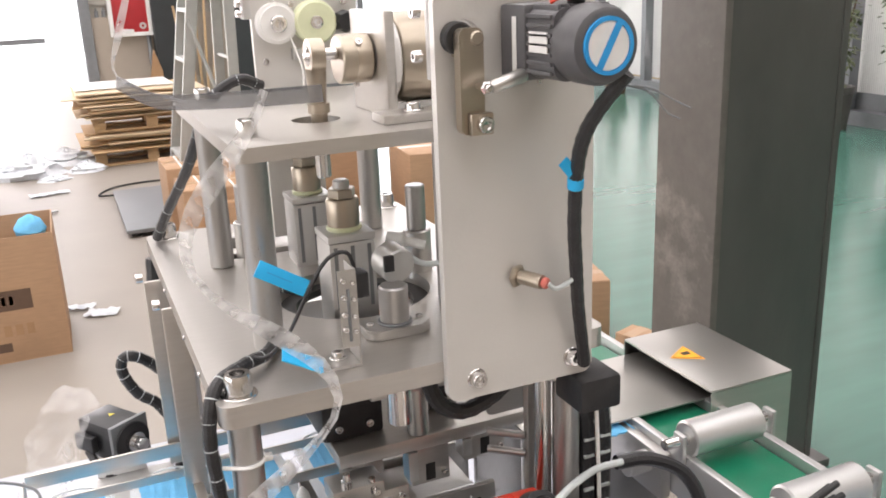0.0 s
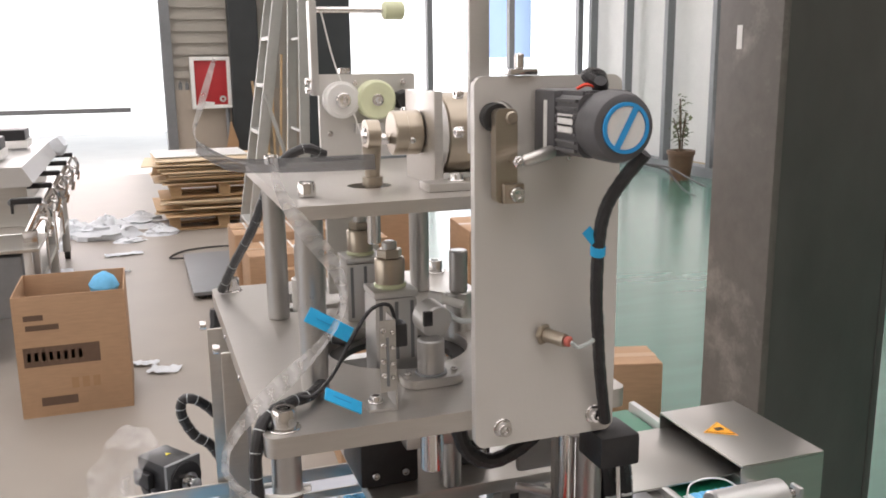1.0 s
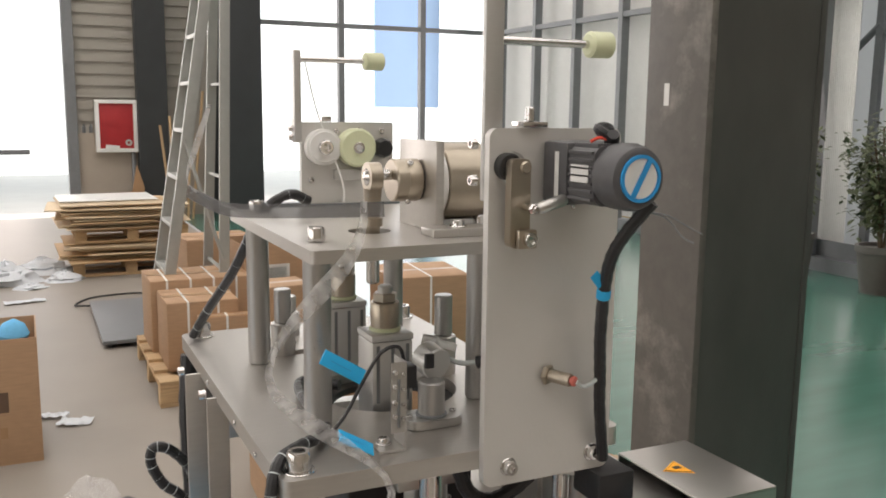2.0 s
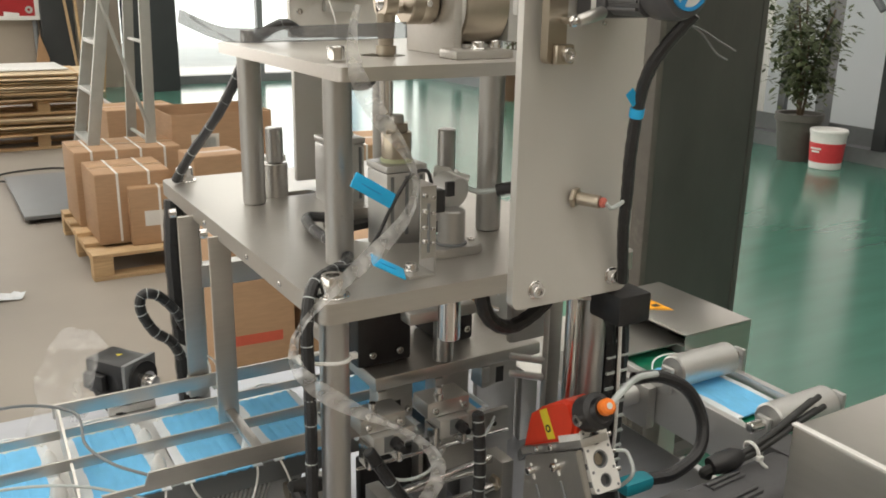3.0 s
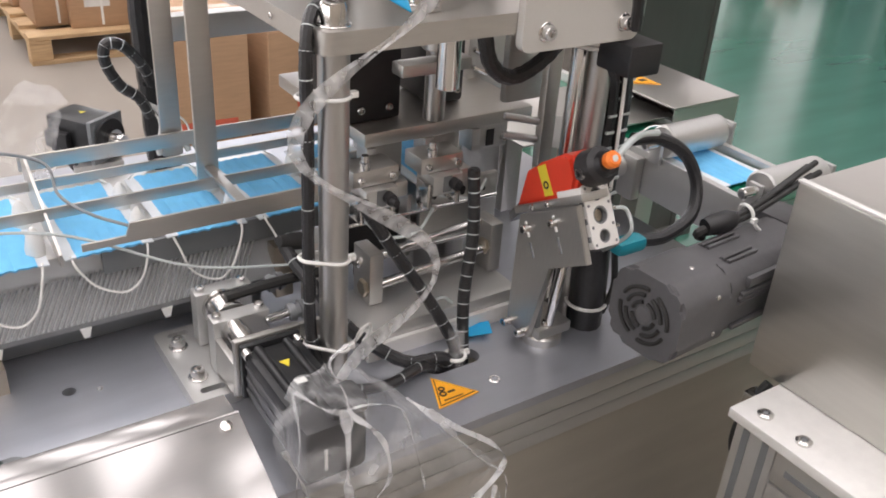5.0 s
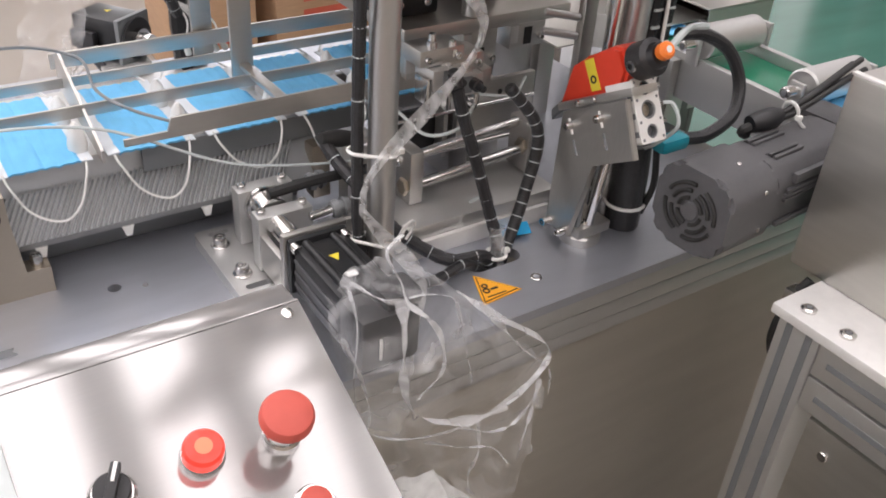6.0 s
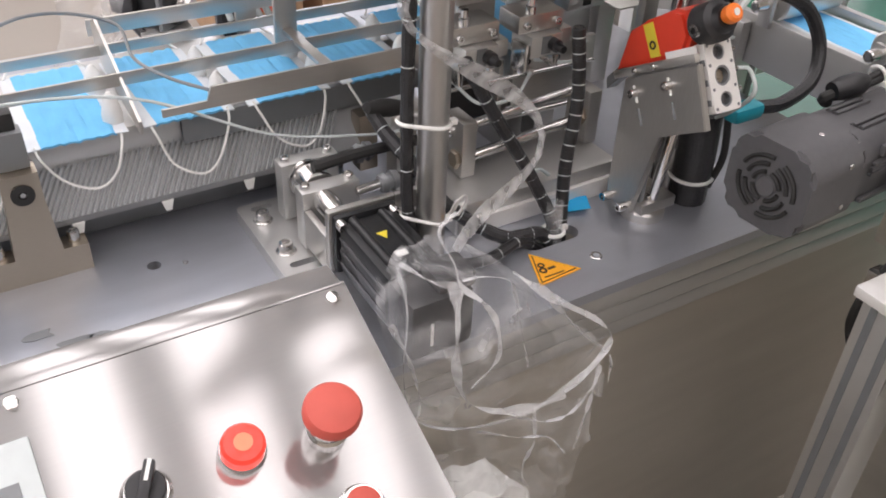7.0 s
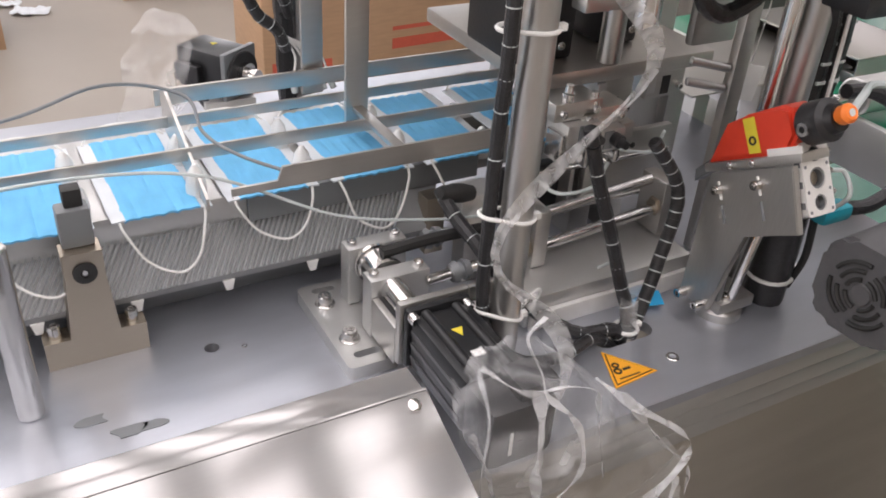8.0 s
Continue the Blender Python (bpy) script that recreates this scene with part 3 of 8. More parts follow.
def machine_table():
    ob, P = built("machine_table", "long machine table with grey steel top and sheet-metal sides", "machine table", (0.1, 1.25, 0))
    P("table_top", hole_plate(B(), rrect(-2.0, 0.80, 0.80, 1.62, 0.006), [slot(0.342, 0.898, 0.045, 0.014), circle(-0.041, 1.045, 0.007), circle(0.16, 1.055, 0.004)], 0.012, Matrix.Translation((0, 0, TZ - 0.012))), TABLE, "smooth grey steel top")
    screw(P, (0.366, 0.847, TZ - 0.004), (0, 0, 1), 0.007, 0.005, 0.009)
    screw(P, (-0.012, 1.035, TZ - 0.004), (0, 0, 1), 0.003, 0.005)
    for z0, z1, y0 in ((TZ - 0.036, TZ - 0.0135, 0.803), (TZ - 0.062, TZ - 0.039, 0.806), (TZ - 0.085, TZ - 0.065, 0.809)):
        P("front_rail", box(B(), -2.0, 1.05, y0, y0 + 0.03, z0, z1, 0.003), ALU, "aluminium profile rail")
    P("side_panel", box(B(), -2.0, 1.05, 0.823, 0.833, 0.12, TZ - 0.0855), SIDE, "brushed sheet-metal side panel")
    P("back_panel", box(B(), -2.0, 0.80, 1.60, 1.61, 0.12, TZ - 0.0135), SHEET)
    P("end_panel", box(B(), 0.785, 0.795, 0.84, 1.595, 0.12, TZ - 0.0135), SHEET)
    P("bottom_rail", box(B(), -2.0, 0.80, 0.815, 0.86, 0.06, 0.118, 0.003), ALU)
    for x in (-1.95, -0.6, 0.735):
        for y in (0.837, 1.55):
            P("leg", box(B(), x, x + 0.045, y, y + 0.045, 0.0, TZ - 0.0135, 0.002), ALU)
    # oil stains on the top
    for x, y, r in ((-0.16, 0.99, 0.008), (-0.135, 0.965, 0.009), (-0.115, 0.965, 0.007)):
        P("oil_stain", prism(B(), [(x + r * (1 + 0.35 * math.sin(3 * a + x * 90)) * math.cos(a) * 1.5, y + r * (1 + 0.3 * math.cos(2 * a)) * math.sin(a)) for a in (k * math.pi / 10 for k in range(20))], 0.0006, Matrix.Translation((0, 0, TZ))), FRAME, "dark oil stain", flat=True)
    # warning triangle with its rim and sign
    for mt, s, z in ((YELLOW, 1.0, 0.0005), (INK, 0.86, 0.001), (YELLOW, 0.80, 0.0015)):
        c = Vector((0.3077, 0.85, 0))
        tri = [c + (Vector(p) - c) * s for p in ((0.303, 0.882, 0), (0.283, 0.832, 0), (0.337, 0.836, 0))]
        P("warning_triangle", prism(B(), [(p.x, p.y) for p in tri], 0.0008, Matrix.Translation((0, 0, TZ + z))), mt, "yellow warning triangle with black rim", flat=True)
    for x, y, r in ((0.302, 0.858, 0.004), (0.299, 0.85, 0.0045)):
        P("sign_gear", pipe(B(), (x, y, TZ + 0.0021), (x, y, TZ + 0.0028), r, r * 0.5, 12), INK, "", flat=True)
    P("sign_hand", box(B(), 0.305, 0.314, 0.8485, 0.8515, TZ + 0.0021, TZ + 0.0028), INK, "", flat=True)
    P("sign_text", box(B(), 0.294, 0.318, 0.839, 0.8405, TZ + 0.0021, TZ + 0.0028), INK, "", flat=True)
    return ob


def press_tower():
    ob, P = built("press_tower", "four-post press frame with thick satin steel plates", "press", (0.36, 1.16, TZ))
    P("platform", hole_plate(B(), rrect(0.172, 0.545, 0.878, 1.465, 0.012), [circle(0.36, 1.10, 0.085, 40), circle(0.29, 1.36, 0.03), slot(0.30, 1.30, 0.06, 0.012)], 0.020, Matrix.Translation((0, 0, 1.18))), PLATE, "thick satin steel platform plate")
    for x, y, r in ((0.193, 0.9, 0.0142), (0.522, 0.915, 0.0142), (0.2, 1.44, 0.0165), (0.522, 1.44, 0.0165)):
        P("post", cyl(B(), (x, y, TZ), (x, y, 1.18), r), POSTM, "ground steel post")
        screw(P, (x, y, 1.2), (0, 0, 1), 0.012, 0.02, 0.016)
    P("thin_post", cyl(B(), (0.50, 0.925, TZ), (0.50, 0.925, 1.18), 0.009), CHROME)
    for x, y in ((0.24, 0.99), (0.448, 1.03), (0.245, 1.27), (0.465, 1.34)):
        P("upper_post", cyl(B(), (x, y, 1.2), (x, y, 1.39), 0.0145), POSTM)
        screw(P, (x, y, 1.404), (0, 0, 1), 0.009, 0.014, 0.0)
    P("top_plate", hole_plate(B(), rrect(0.216, 0.50, 0.928, 1.30, 0.006), [circle(0.318, 1.045, 0.024)], 0.013, Matrix.Translation((0, 0, 1.39))), PLATE, "satin steel top plate")
    for z, x in ((1.0, 0.42),):
        P("press_plate", box(B(), 0.318, 0.566, 1.068, 1.31, z, z + 0.018, 0.004), PLATE, "thick steel press plate")
        P("guide_rod", cyl(B(), (x, 1.08, z + 0.018), (x, 1.08, 1.178), 0.013), POSTM)
        P("guide_collar", cyl(B(), (x, 1.08, 1.105), (x, 1.08, 1.179), 0.019), STEEL)
    for x0, x1, y0, y1 in ((0.31, 0.385, 1.10, 1.2), (0.44, 0.49, 1.12, 1.2)):
        b = P("valve_block", box(B(), x0, x1, y0, y1, 1.0185, 1.105, 0.006), BLACK, "black plastic valve block")
        for k in (0.25, 0.75):
            screw(P, (x0 + (x1 - x0) * k, y0, 1.036), (0, -1, 0), 0.005, 0.006, 0, b)
    P("link_arm", box(B(), 0.355, 0.45, 1.05, 1.075, 1.085, 1.10, 0.003), STEEL)
    P("back_stretcher", box(B(), 0.20, 0.52, 1.425, 1.45, 1.04, 1.075, 0.003), ALU)
    P("web_plate", box(B(), 0.545, 0.615, 1.19, 1.202, TZ, 1.18, 0.002), STEELV, "upright brushed steel web plate")
    for z in (1.06, 1.035, 1.01):
        P("slot_screw", cyl(B(), (0.55, 1.186, z), (0.575, 1.186, z - 0.012), 0.004, 10), CHROME)
    # front mounting plate
    up = P("upright_plate", xz_plate(rrect(0.372, 0.522, 1.163, 1.52, 0.010), [circle(0.397, 1.482, 0.016)], 0.868, 0.8775), PLATEV, "pale satin upright mounting plate")
    for x in (0.4, 0.5):
        screw(P, (x, 0.868, 1.182), (0, -1, 0), 0.0072, 0.009, 0.0095, up)
    screw(P, (0.467, 0.868, 1.443), (0, -1, 0), 0.0022, 0.002, 0, up)
    P("plate_clip", box(B(), 0.405, 0.432, 0.862, 0.885, 1.5205, 1.526, 0.001), CHROME, "", up)
    P("clip_screw", cyl(B(), (0.418, 0.873, 1.526), (0.418, 0.873, 1.54), 0.0045, 12), CHROME, "", up)
    # thread stand with guide roller on the front plate
    P("stand_bar", box(B(), 0.372, 0.392, 0.879, 0.887, 1.45, 1.70, 0.002), ALU)
    for z in (1.47, 1.505):
        screw(P, (0.366, 0.883, z), (-1, 0, 0), 0.005, 0.007)
    P("stand_rod", cyl(B(), (0.39, 0.883, 1.602), (0.50, 0.883, 1.602), 0.004, 12), CHROME)
    P("guide_roller", lathe(B(), [(0, 0.010), (0.08, 0.013), (0.92, 0.013), (1, 0.010)], (0.488, 0.883, 1.602), (0.515, 0.883, 1.602), 20), NYLONY, "yellowish guide roller")
    # back plate with its rollers and stand
    bp = P("back_plate", xz_plate(rrect(0.322, 0.458, 1.404, 1.518, 0.003), [], 1.325, 1.335), PLATEV, "pale satin back plate")
    P("back_apron", box(B(), 0.325, 0.40, 1.325, 1.335, 1.21, 1.39, 0.002), PLATEV)
    P("roller_white", lathe(B(), [(0, 0.023), (0.1, 0.025), (0.85, 0.025), (0.9, 0.022), (1, 0.021)], (0.35, 1.325, 1.484), (0.35, 1.305, 1.484), 28), NYLON, "white nylon roller", bp)
    screw(P, (0.35, 1.305, 1.484), (0, -1, 0), 0.010, 0.008, 0, bp)
    P("roller_yellow", lathe(B(), [(0, 0.024), (0.1, 0.027), (0.85, 0.027), (1, 0.024)], (0.398, 1.325, 1.483), (0.398, 1.302, 1.483), 28), NYLONY, "translucent yellowish roller", bp)
    screw(P, (0.398, 1.302, 1.483), (0, -1, 0), 0.008, 0.003, 0, bp)
    P("knob", lathe(B(), [(0, 0.010), (0.2, 0.014), (0.8, 0.014), (1, 0.011)], (0.437, 1.325, 1.482), (0.437, 1.30, 1.482), 8), BLACK, "black knob", bp)
    for x, z in ((0.372, 1.505), (0.405, 1.507), (0.335, 1.438), (0.44, 1.506)):
        screw(P, (x, 1.325, z), (0, -1, 0), 0.004, 0.004, 0, bp)
    P("slide_block", box(B(), 0.368, 0.408, 1.312, 1.325, 1.438, 1.452, 0.001), ALU, "", bp)
    P("stand_bar", box(B(), 0.312, 0.322, 1.32, 1.34, 1.49, 1.615, 0.002), ALU)
    for z in (1.497, 1.509):
        screw(P, (0.311, 1.33, z), (-1, 0, 0), 0.0045, 0.006)
    P("stand_rod", cyl(B(), (0.322, 1.33, 1.603), (0.43, 1.33, 1.603), 0.004, 12), CHROME)
    P("guide_roller", lathe(B(), [(0, 0.009), (0.08, 0.0125), (0.92, 0.0125), (1, 0.009)], (0.415, 1.33, 1.603), (0.445, 1.33, 1.603), 20), NYLONY, "yellowish guide roller")
    P("guide_thread", tube(B(), [(0.33, 1.33, 1.60), (0.345, 1.322, 1.53), (0.372, 1.30, 1.44), (0.372, 1.29, 1.405)], 0.0012, 6), CORD, "white guide thread")
    P("thread_clip", box(B(), 0.352, 0.366, 1.325, 1.337, 1.5185, 1.526, 0.001), CHROME)
    # bearing pedestal of the crank drive
    P("drive_plate", box(B(), 0.378, 0.388, 1.0, 1.105, 1.403, 1.503, 0.002), PLATE, "upright drive plate")
    P("drive_foot", box(B(), 0.36, 0.43, 0.965, 1.0, 1.403, 1.412, 0.002), PLATE)
    screw(P, (0.395, 0.98, 1.412), (0, 0, 1), 0.007, 0.008, 0.010)
    # guide bushes, cylinders and sensor bracket on the platform
    P("bush_flange", prism(B(), rrect(0.327, 0.393, 0.948, 0.988, 0.0125), 0.0095, Matrix.Translation((0, 0, 1.2005)), 0.0015), STEEL, "flat bush flange with rounded ends")
    P("bush_seat", cyl(B(), (0.36, 0.968, 1.2095), (0.36, 0.968, 1.2125), 0.0172, 24, 0.0006), FRAME, "dark ring round the bush")
    for x in (0.3345, 0.3855):
        screw(P, (x, 0.968, 1.21), (0, 0, 1), 0.0038, 0.0025)
    P("bush", cyl(B(), (0.36, 0.968, 1.21), (0.36, 0.968, 1.248), 0.0145), POSTM)
    P("bush_rod", cyl(B(), (0.36, 0.968, 1.10), (0.36, 0.968, 1.209), 0.0125), CHROME)
    for x, y, z1, z2 in ((0.285, 1.30, 1.245, 1.292), (0.452, 1.135, 1.25, 1.303), (0.32, 1.40, 1.235, 1.26)):
        P("bush", cyl(B(), (x, y, 1.19), (x, y, z1), 0.0165), STEEL)
        P("bush_rod", cyl(B(), (x, y, z1), (x, y, z2), 0.0115), POSTM)
    for x, y, h, mt in ((0.343, 1.062, 1.284, ALU), (0.352, 1.24, 1.285, ALU)):
        c = P("air_cylinder", box(B(), x - 0.025, x + 0.025, y - 0.025, y + 0.025, 1.17, h - 0.008, 0.004), mt, "satin aluminium air cylinder")
        P("end_cap", box(B(), x - 0.0255, x + 0.0255, y - 0.0255, y + 0.0255, h - 0.0078, h, 0.002), ALU, "", c)
        P("rod_seat", cyl(B(), (x, y, h), (x, y, h + 0.005), 0.0185, 28, 0.001), NYLONY, "yellowish seat ring", c)
        P("rod_collar", lathe(B(), [(0, 0.0168), (0.92, 0.0172), (1, 0.0158)], (x, y, h + 0.005), (x, y, h + 0.034), 28), NICKEL, "polished brass-toned collar", c)
        P("rod_nut", cyl(B(), (x, y, h + 0.034), (x, y, h + 0.044), 0.0145, 6, 0.001), NICKEL, "", c)
        P("rod_end", lathe(B(), [(0, 0.0085), (0.8, 0.0085), (1, 0.006)], (x, y, h + 0.044), (x, y, h + 0.053), 18), STEELV, "", c)
        for k in (-0.018, 0.0, 0.018):
            P("groove", box(B(), x + k - 0.002, x + k + 0.002, y - 0.0256, y - 0.0248, 1.205, h - 0.012), FRAME, "", c, True)
    P("air_fitting", lathe(B(), [(0, 0.006), (0.4, 0.008), (0.5, 0.005), (1, 0.005)], (0.385, 1.05, 1.272), (0.42, 1.03, 1.262), 12), NYLON)
    P("oil_cup", lathe(B(), [(0, 0.006), (0.3, 0.010), (0.7, 0.010), (1, 0.004)], (0.33, 1.16, 1.36), (0.36, 1.15, 1.365), 12), BLACK)
    P("hole_liner", pipe(B(), (0.36, 1.10, 1.178), (0.36, 1.10, 1.186), 0.0845, 0.066, 40), BLACK)
    P("magnet_disc", cyl(B(), (0.37, 0.975, 1.262), (0.366, 1.0, 1.266), 0.018, 28), ALU, "grey steel disc")
    P("disc_tag", box(B(), 0.352, 0.362, 0.965, 0.97, 1.262, 1.278, 0.001), BLACK)
    b = P("sensor_upright", box(B(), 0.303, 0.3045, 0.905, 0.935, 1.2035, 1.292, 0.0), STEELV, "slotted steel sensor bracket")
    P("sensor_wing", box(B(), 0.288, 0.303, 0.905, 0.9065, 1.22, 1.292), STEELV, "", b)
    P("sensor_foot", box(B(), 0.276, 0.3045, 0.905, 0.937, 1.2005, 1.203, 0.0), STEEL, "", b)
    screw(P, (0.288, 0.925, 1.203), (0, 0, 1), 0.006, 0.007, 0.008, b)
    for z in (1.238, 1.252, 1.268, 1.283):
        screw(P, (0.2915, 0.905, z), (0, -1, 0), 0.0028, 0.004, 0, b)
        screw(P, (0.3005, 0.905, z - 0.003), (0, -1, 0), 0.0022, 0.003, 0, b)
    P("wing_slot", tube(B(), [(0.296, 0.9047, 1.226), (0.296, 0.9047, 1.25), (0.296, 0.9047, 1.275)], 0.0016, 6, 1), FRAME, "dark long slot", b)
    P("proximity_sensor", box(B(), 0.305, 0.318, 0.91, 0.93, 1.262, 1.285, 0.002), BLACK, "small black sensor", b)
    # flat corner post with its two studs, and the tool plate behind it
    cp = P("corner_post", box(B(), 0.521, 0.541, 0.995, 1.007, TZ + 0.0005, 1.1795, 0.0015), PLATE, "flat grey corner post")
    for z in (1.003, 1.026):
        P("stud", cyl(B(), (0.5205, 1.001, z), (0.482, 1.022, z + 0.006), 0.0048, 16), POSTM, "bare steel stud", cp)
    P("tool_plate", box(B(), 0.492, 0.556, 1.036, 1.048, 1.040, 1.1795, 0.008), STEEL, "grey tool plate below the platform")
    # hanging straps of the conveyor guides
    for x, y in ((0.160, 1.19), (0.152, 1.30)):
        P("hanging_strap", box(B(), x, x + 0.027, y, y + 0.006, 0.93, 1.185, 0.003), PLATE, "flat steel hanging strap")
        screw(P, (x - 0.001, y + 0.003, 1.19), (-1, 0, 0), 0.006, 0.008)
    for y in (0.98, 1.08, 1.24):
        P("edge_screw", cyl(B(), (0.1715, y, 1.19), (0.169, y, 1.19), 0.003, 10), CHROME)
    for z, tilt in ((1.138, 0.0), (0.974, -0.12), (0.872, -0.3)):
        bundle_tie(P, Vector((0.193, 0.9)), 0.0155, Vector((0.170, 0.906)), 0.0095, z, tilt)
    for z in (1.145, 1.15, 1.155):
        cable_tie(P, (0.512, 0.92, z), 0.024)
    return ob


def gear_motor():
    """The small geared motor on the front plate, its crank lever and spring."""
    ob, P = built("gear_motor", "dark grey geared motor with round blue-rimmed end cap", "motor", (0.466, 0.867, 1.482))
    raw = P
    S = Matrix.Translation((0.459, 0.867, 1.479)) @ Matrix.Diagonal((0.87, 0.95, 0.87, 1)) @ Matrix.Translation((-0.466, -0.867, -1.482))

    def P(pname, bm, *rest):
        bmesh.ops.transform(bm, matrix=S, verts=bm.verts)
        return raw(pname, bm, *rest)

    ax = lambda y: (0.466, y, 1.482)
    P("gearhead", box(B(), 0.432, 0.500, 0.822, 0.866, 1.448, 1.516, 0.005), MOTOR)
    body = P("housing", prism(B(), rrect(-0.031, 0.031, -0.031, 0.031, 0.012), 0.042, Matrix.Translation(ax(0.821)) @ Matrix.Rotation(radians(90), 4, "X")), MOTOR)
    for k in range(7):
        z = -0.024 + k * 0.008
        for sx in (-1, 1):
            P("cooling_fin", box(B(), 0.466 + sx * 0.0315 - 0.002, 0.466 + sx * 0.0315 + 0.002, 0.781, 0.82, 1.482 + z - 0.0018, 1.482 + z + 0.0018, 0.0008), MOTOR, "", body)
        P("cooling_fin", box(B(), 0.466 + z - 0.0018, 0.466 + z + 0.0018, 0.781, 0.82, 1.5105, 1.5155, 0.0008), MOTOR, "", body)
    cap = P("end_cap", lathe(B(), [(0, 0.034), (0.7, 0.034), (0.92, 0.031), (1, 0.0255), (1, 0.024), (0.97, 0.023)], ax(0.779), ax(0.747), 36), MOTOR)
    P("cap_ring", pipe(B(), ax(0.7475), ax(0.7445), 0.024, 0.0205, 36), CYAND, "blue ring", cap)
    P("cap_disc", cyl(B(), ax(0.7475), ax(0.7455), 0.0205, 36), PALE, "pale disc", cap)
    P("cap_bar", box(B(), -0.003, 0.003, -0.0005, 0.0005, -0.0205, 0.0205, 0, Matrix.Translation(ax(0.7447)) @ Matrix.Rotation(radians(28), 4, "Y")), CYAND, "", cap)
    P("rating_label", box(B(), 0.4325, 0.4335, 0.786, 0.815, 1.474, 1.493), PALE, "", body)
    lab = P("type_plate", box(B(), 0.4338, 0.4342, 0.79, 0.811, 1.477, 1.490), ALUW, "", body)
    for z, y1 in ((1.487, 0.808), (1.484, 0.803), (1.481, 0.808), (1.478, 0.797)):
        P("printed_bar", box(B(), 0.4332, 0.4337, 0.793, y1, z, z + 0.0016), INK, "", lab, True)
    P("gearhead_label", box(B(), 0.4313, 0.4318, 0.835, 0.842, 1.456, 1.505), PALE, "narrow pale label")
    P("cable_gland", lathe(B(), [(0, 0.006), (0.5, 0.008), (1, 0.006)], (0.47, 0.80, 1.513), (0.462, 0.785, 1.525), 12), BLACK)
    P("lead", tube(B(), [(0.465, 0.79, 1.52), (0.455, 0.80, 1.53), (0.475, 0.81, 1.53), (0.492, 0.83, 1.52)], 0.006, 8), SLEEVE)
    P("red_lead", tube(B(), [(0.462, 0.79, 1.519), (0.452, 0.795, 1.521), (0.445, 0.80, 1.517)], 0.002, 6), RED)
    return ob


def crank_lever():
    ob, P = built("crank_lever", "brass-toned flat crank lever with a return spring", "lever", (0.397, 0.867, 1.482))
    raw = P

    def P(pname, bm, *rest):
        bmesh.ops.translate(bm, verts=bm.verts, vec=(-0.004, 0, 0))
        return raw(pname, bm, *rest)

    P("shaft", cyl(B(), (0.394, 0.876, 1.484), (0.394, 0.858, 1.484), 0.013), RUBBER)
    P("bar", xz_plate(rrect(0.388, 0.409, 1.408, 1.492, 0.006), [], 0.846, 0.857), NICKEL, "flat brass-toned bar")
    P("pivot_pin", cyl(B(), (0.403, 0.848, 1.484), (0.403, 0.8435, 1.484), 0.006, 14), NICKEL)
    P("lower_block", box(B(), 0.393, 0.413, 0.838, 0.8455, 1.408, 1.426, 0.002), NICKEL)
    screw(P, (0.404, 0.838, 1.417), (0, -1, 0), 0.007, 0.006)
    P("spring_post", cyl(B(), (0.402, 0.845, 1.447), (0.402, 0.822, 1.447), 0.003, 12), CHROME)
    P("spring_nut", cyl(B(), (0.402, 0.832, 1.447), (0.402, 0.826, 1.447), 0.0055, 6), CHROME)
    P("return_spring", lathe(B(), [(0, 0.004), (0.1, 0.0055), (0.9, 0.006), (1, 0.0045)], (0.405, 0.826, 1.447), (0.436, 0.828, 1.455), 16), STEEL, "close-wound return spring")
    return ob


def plate_sensor():
    ob, P = built("proximity_sensor", "threaded nickel proximity sensor through the upright plate", "sensor", (0.442, 0.867, 1.272))
    d = Vector((0.42, -0.9, -0.02)).normalized()
    a = Vector((0.440, 0.8665, 1.274))
    P("lock_nut", cyl(B(), a, a + d * 0.006, 0.0105, 6), NICKEL)
    P("barrel", lathe(B(), [(k / 12, 0.0062 + (0.0006 if k % 2 else 0)) for k in range(13)], a + d * 0.006, a + d * 0.030, 18), NICKEL)
    P("lamp_end", cyl(B(), a + d * 0.0302, a + d * 0.036, 0.0052, 14), REDD, "red sensor end")
    P("lead", tube(B(), [a + d * 0.036, (0.465, 0.835, 1.267), (0.485, 0.84, 1.272), (0.494, 0.845, 1.284), (0.497, 0.85, 1.292)], 0.0022, 8), TUBE, "pale sensor lead")
    P("lead_tape", tube(B(), [(0.495, 0.846, 1.285), (0.496, 0.847, 1.262), (0.497, 0.85, 1.24)], 0.0016, 6), CYAN)
    return ob


def crank_drive():
    """The servo gearbox behind the front plate."""
    ob, P = built("crank_gearbox", "round planetary gearbox with bronze-toned band", "gearbox", (0.43, 1.05, 1.404))
    c = lambda x: (x, 1.05, 1.456)
    P("pilot", cyl(B(), c(0.3885), c(0.398), 0.043, 36), ALUW)
    P("band", cyl(B(), c(0.398), c(0.452), 0.0445, 36), NICKEL, "bronze-toned gearbox band")
    P("motor_body", box(B(), 0.4525, 0.515, 1.01, 1.09, 1.416, 1.496, 0.006), ALU)
    P("support", box(B(), 0.41, 0.44, 1.03, 1.07, 1.403, 1.4135), ALU)
    for k in range(4):
        a = radians(45 + 90 * k)
        screw(P, (0.388, 1.05 + 0.04 * math.cos(a), 1.456 + 0.04 * math.sin(a)), (-1, 0, 0), 0.004, 0.005)
    return ob


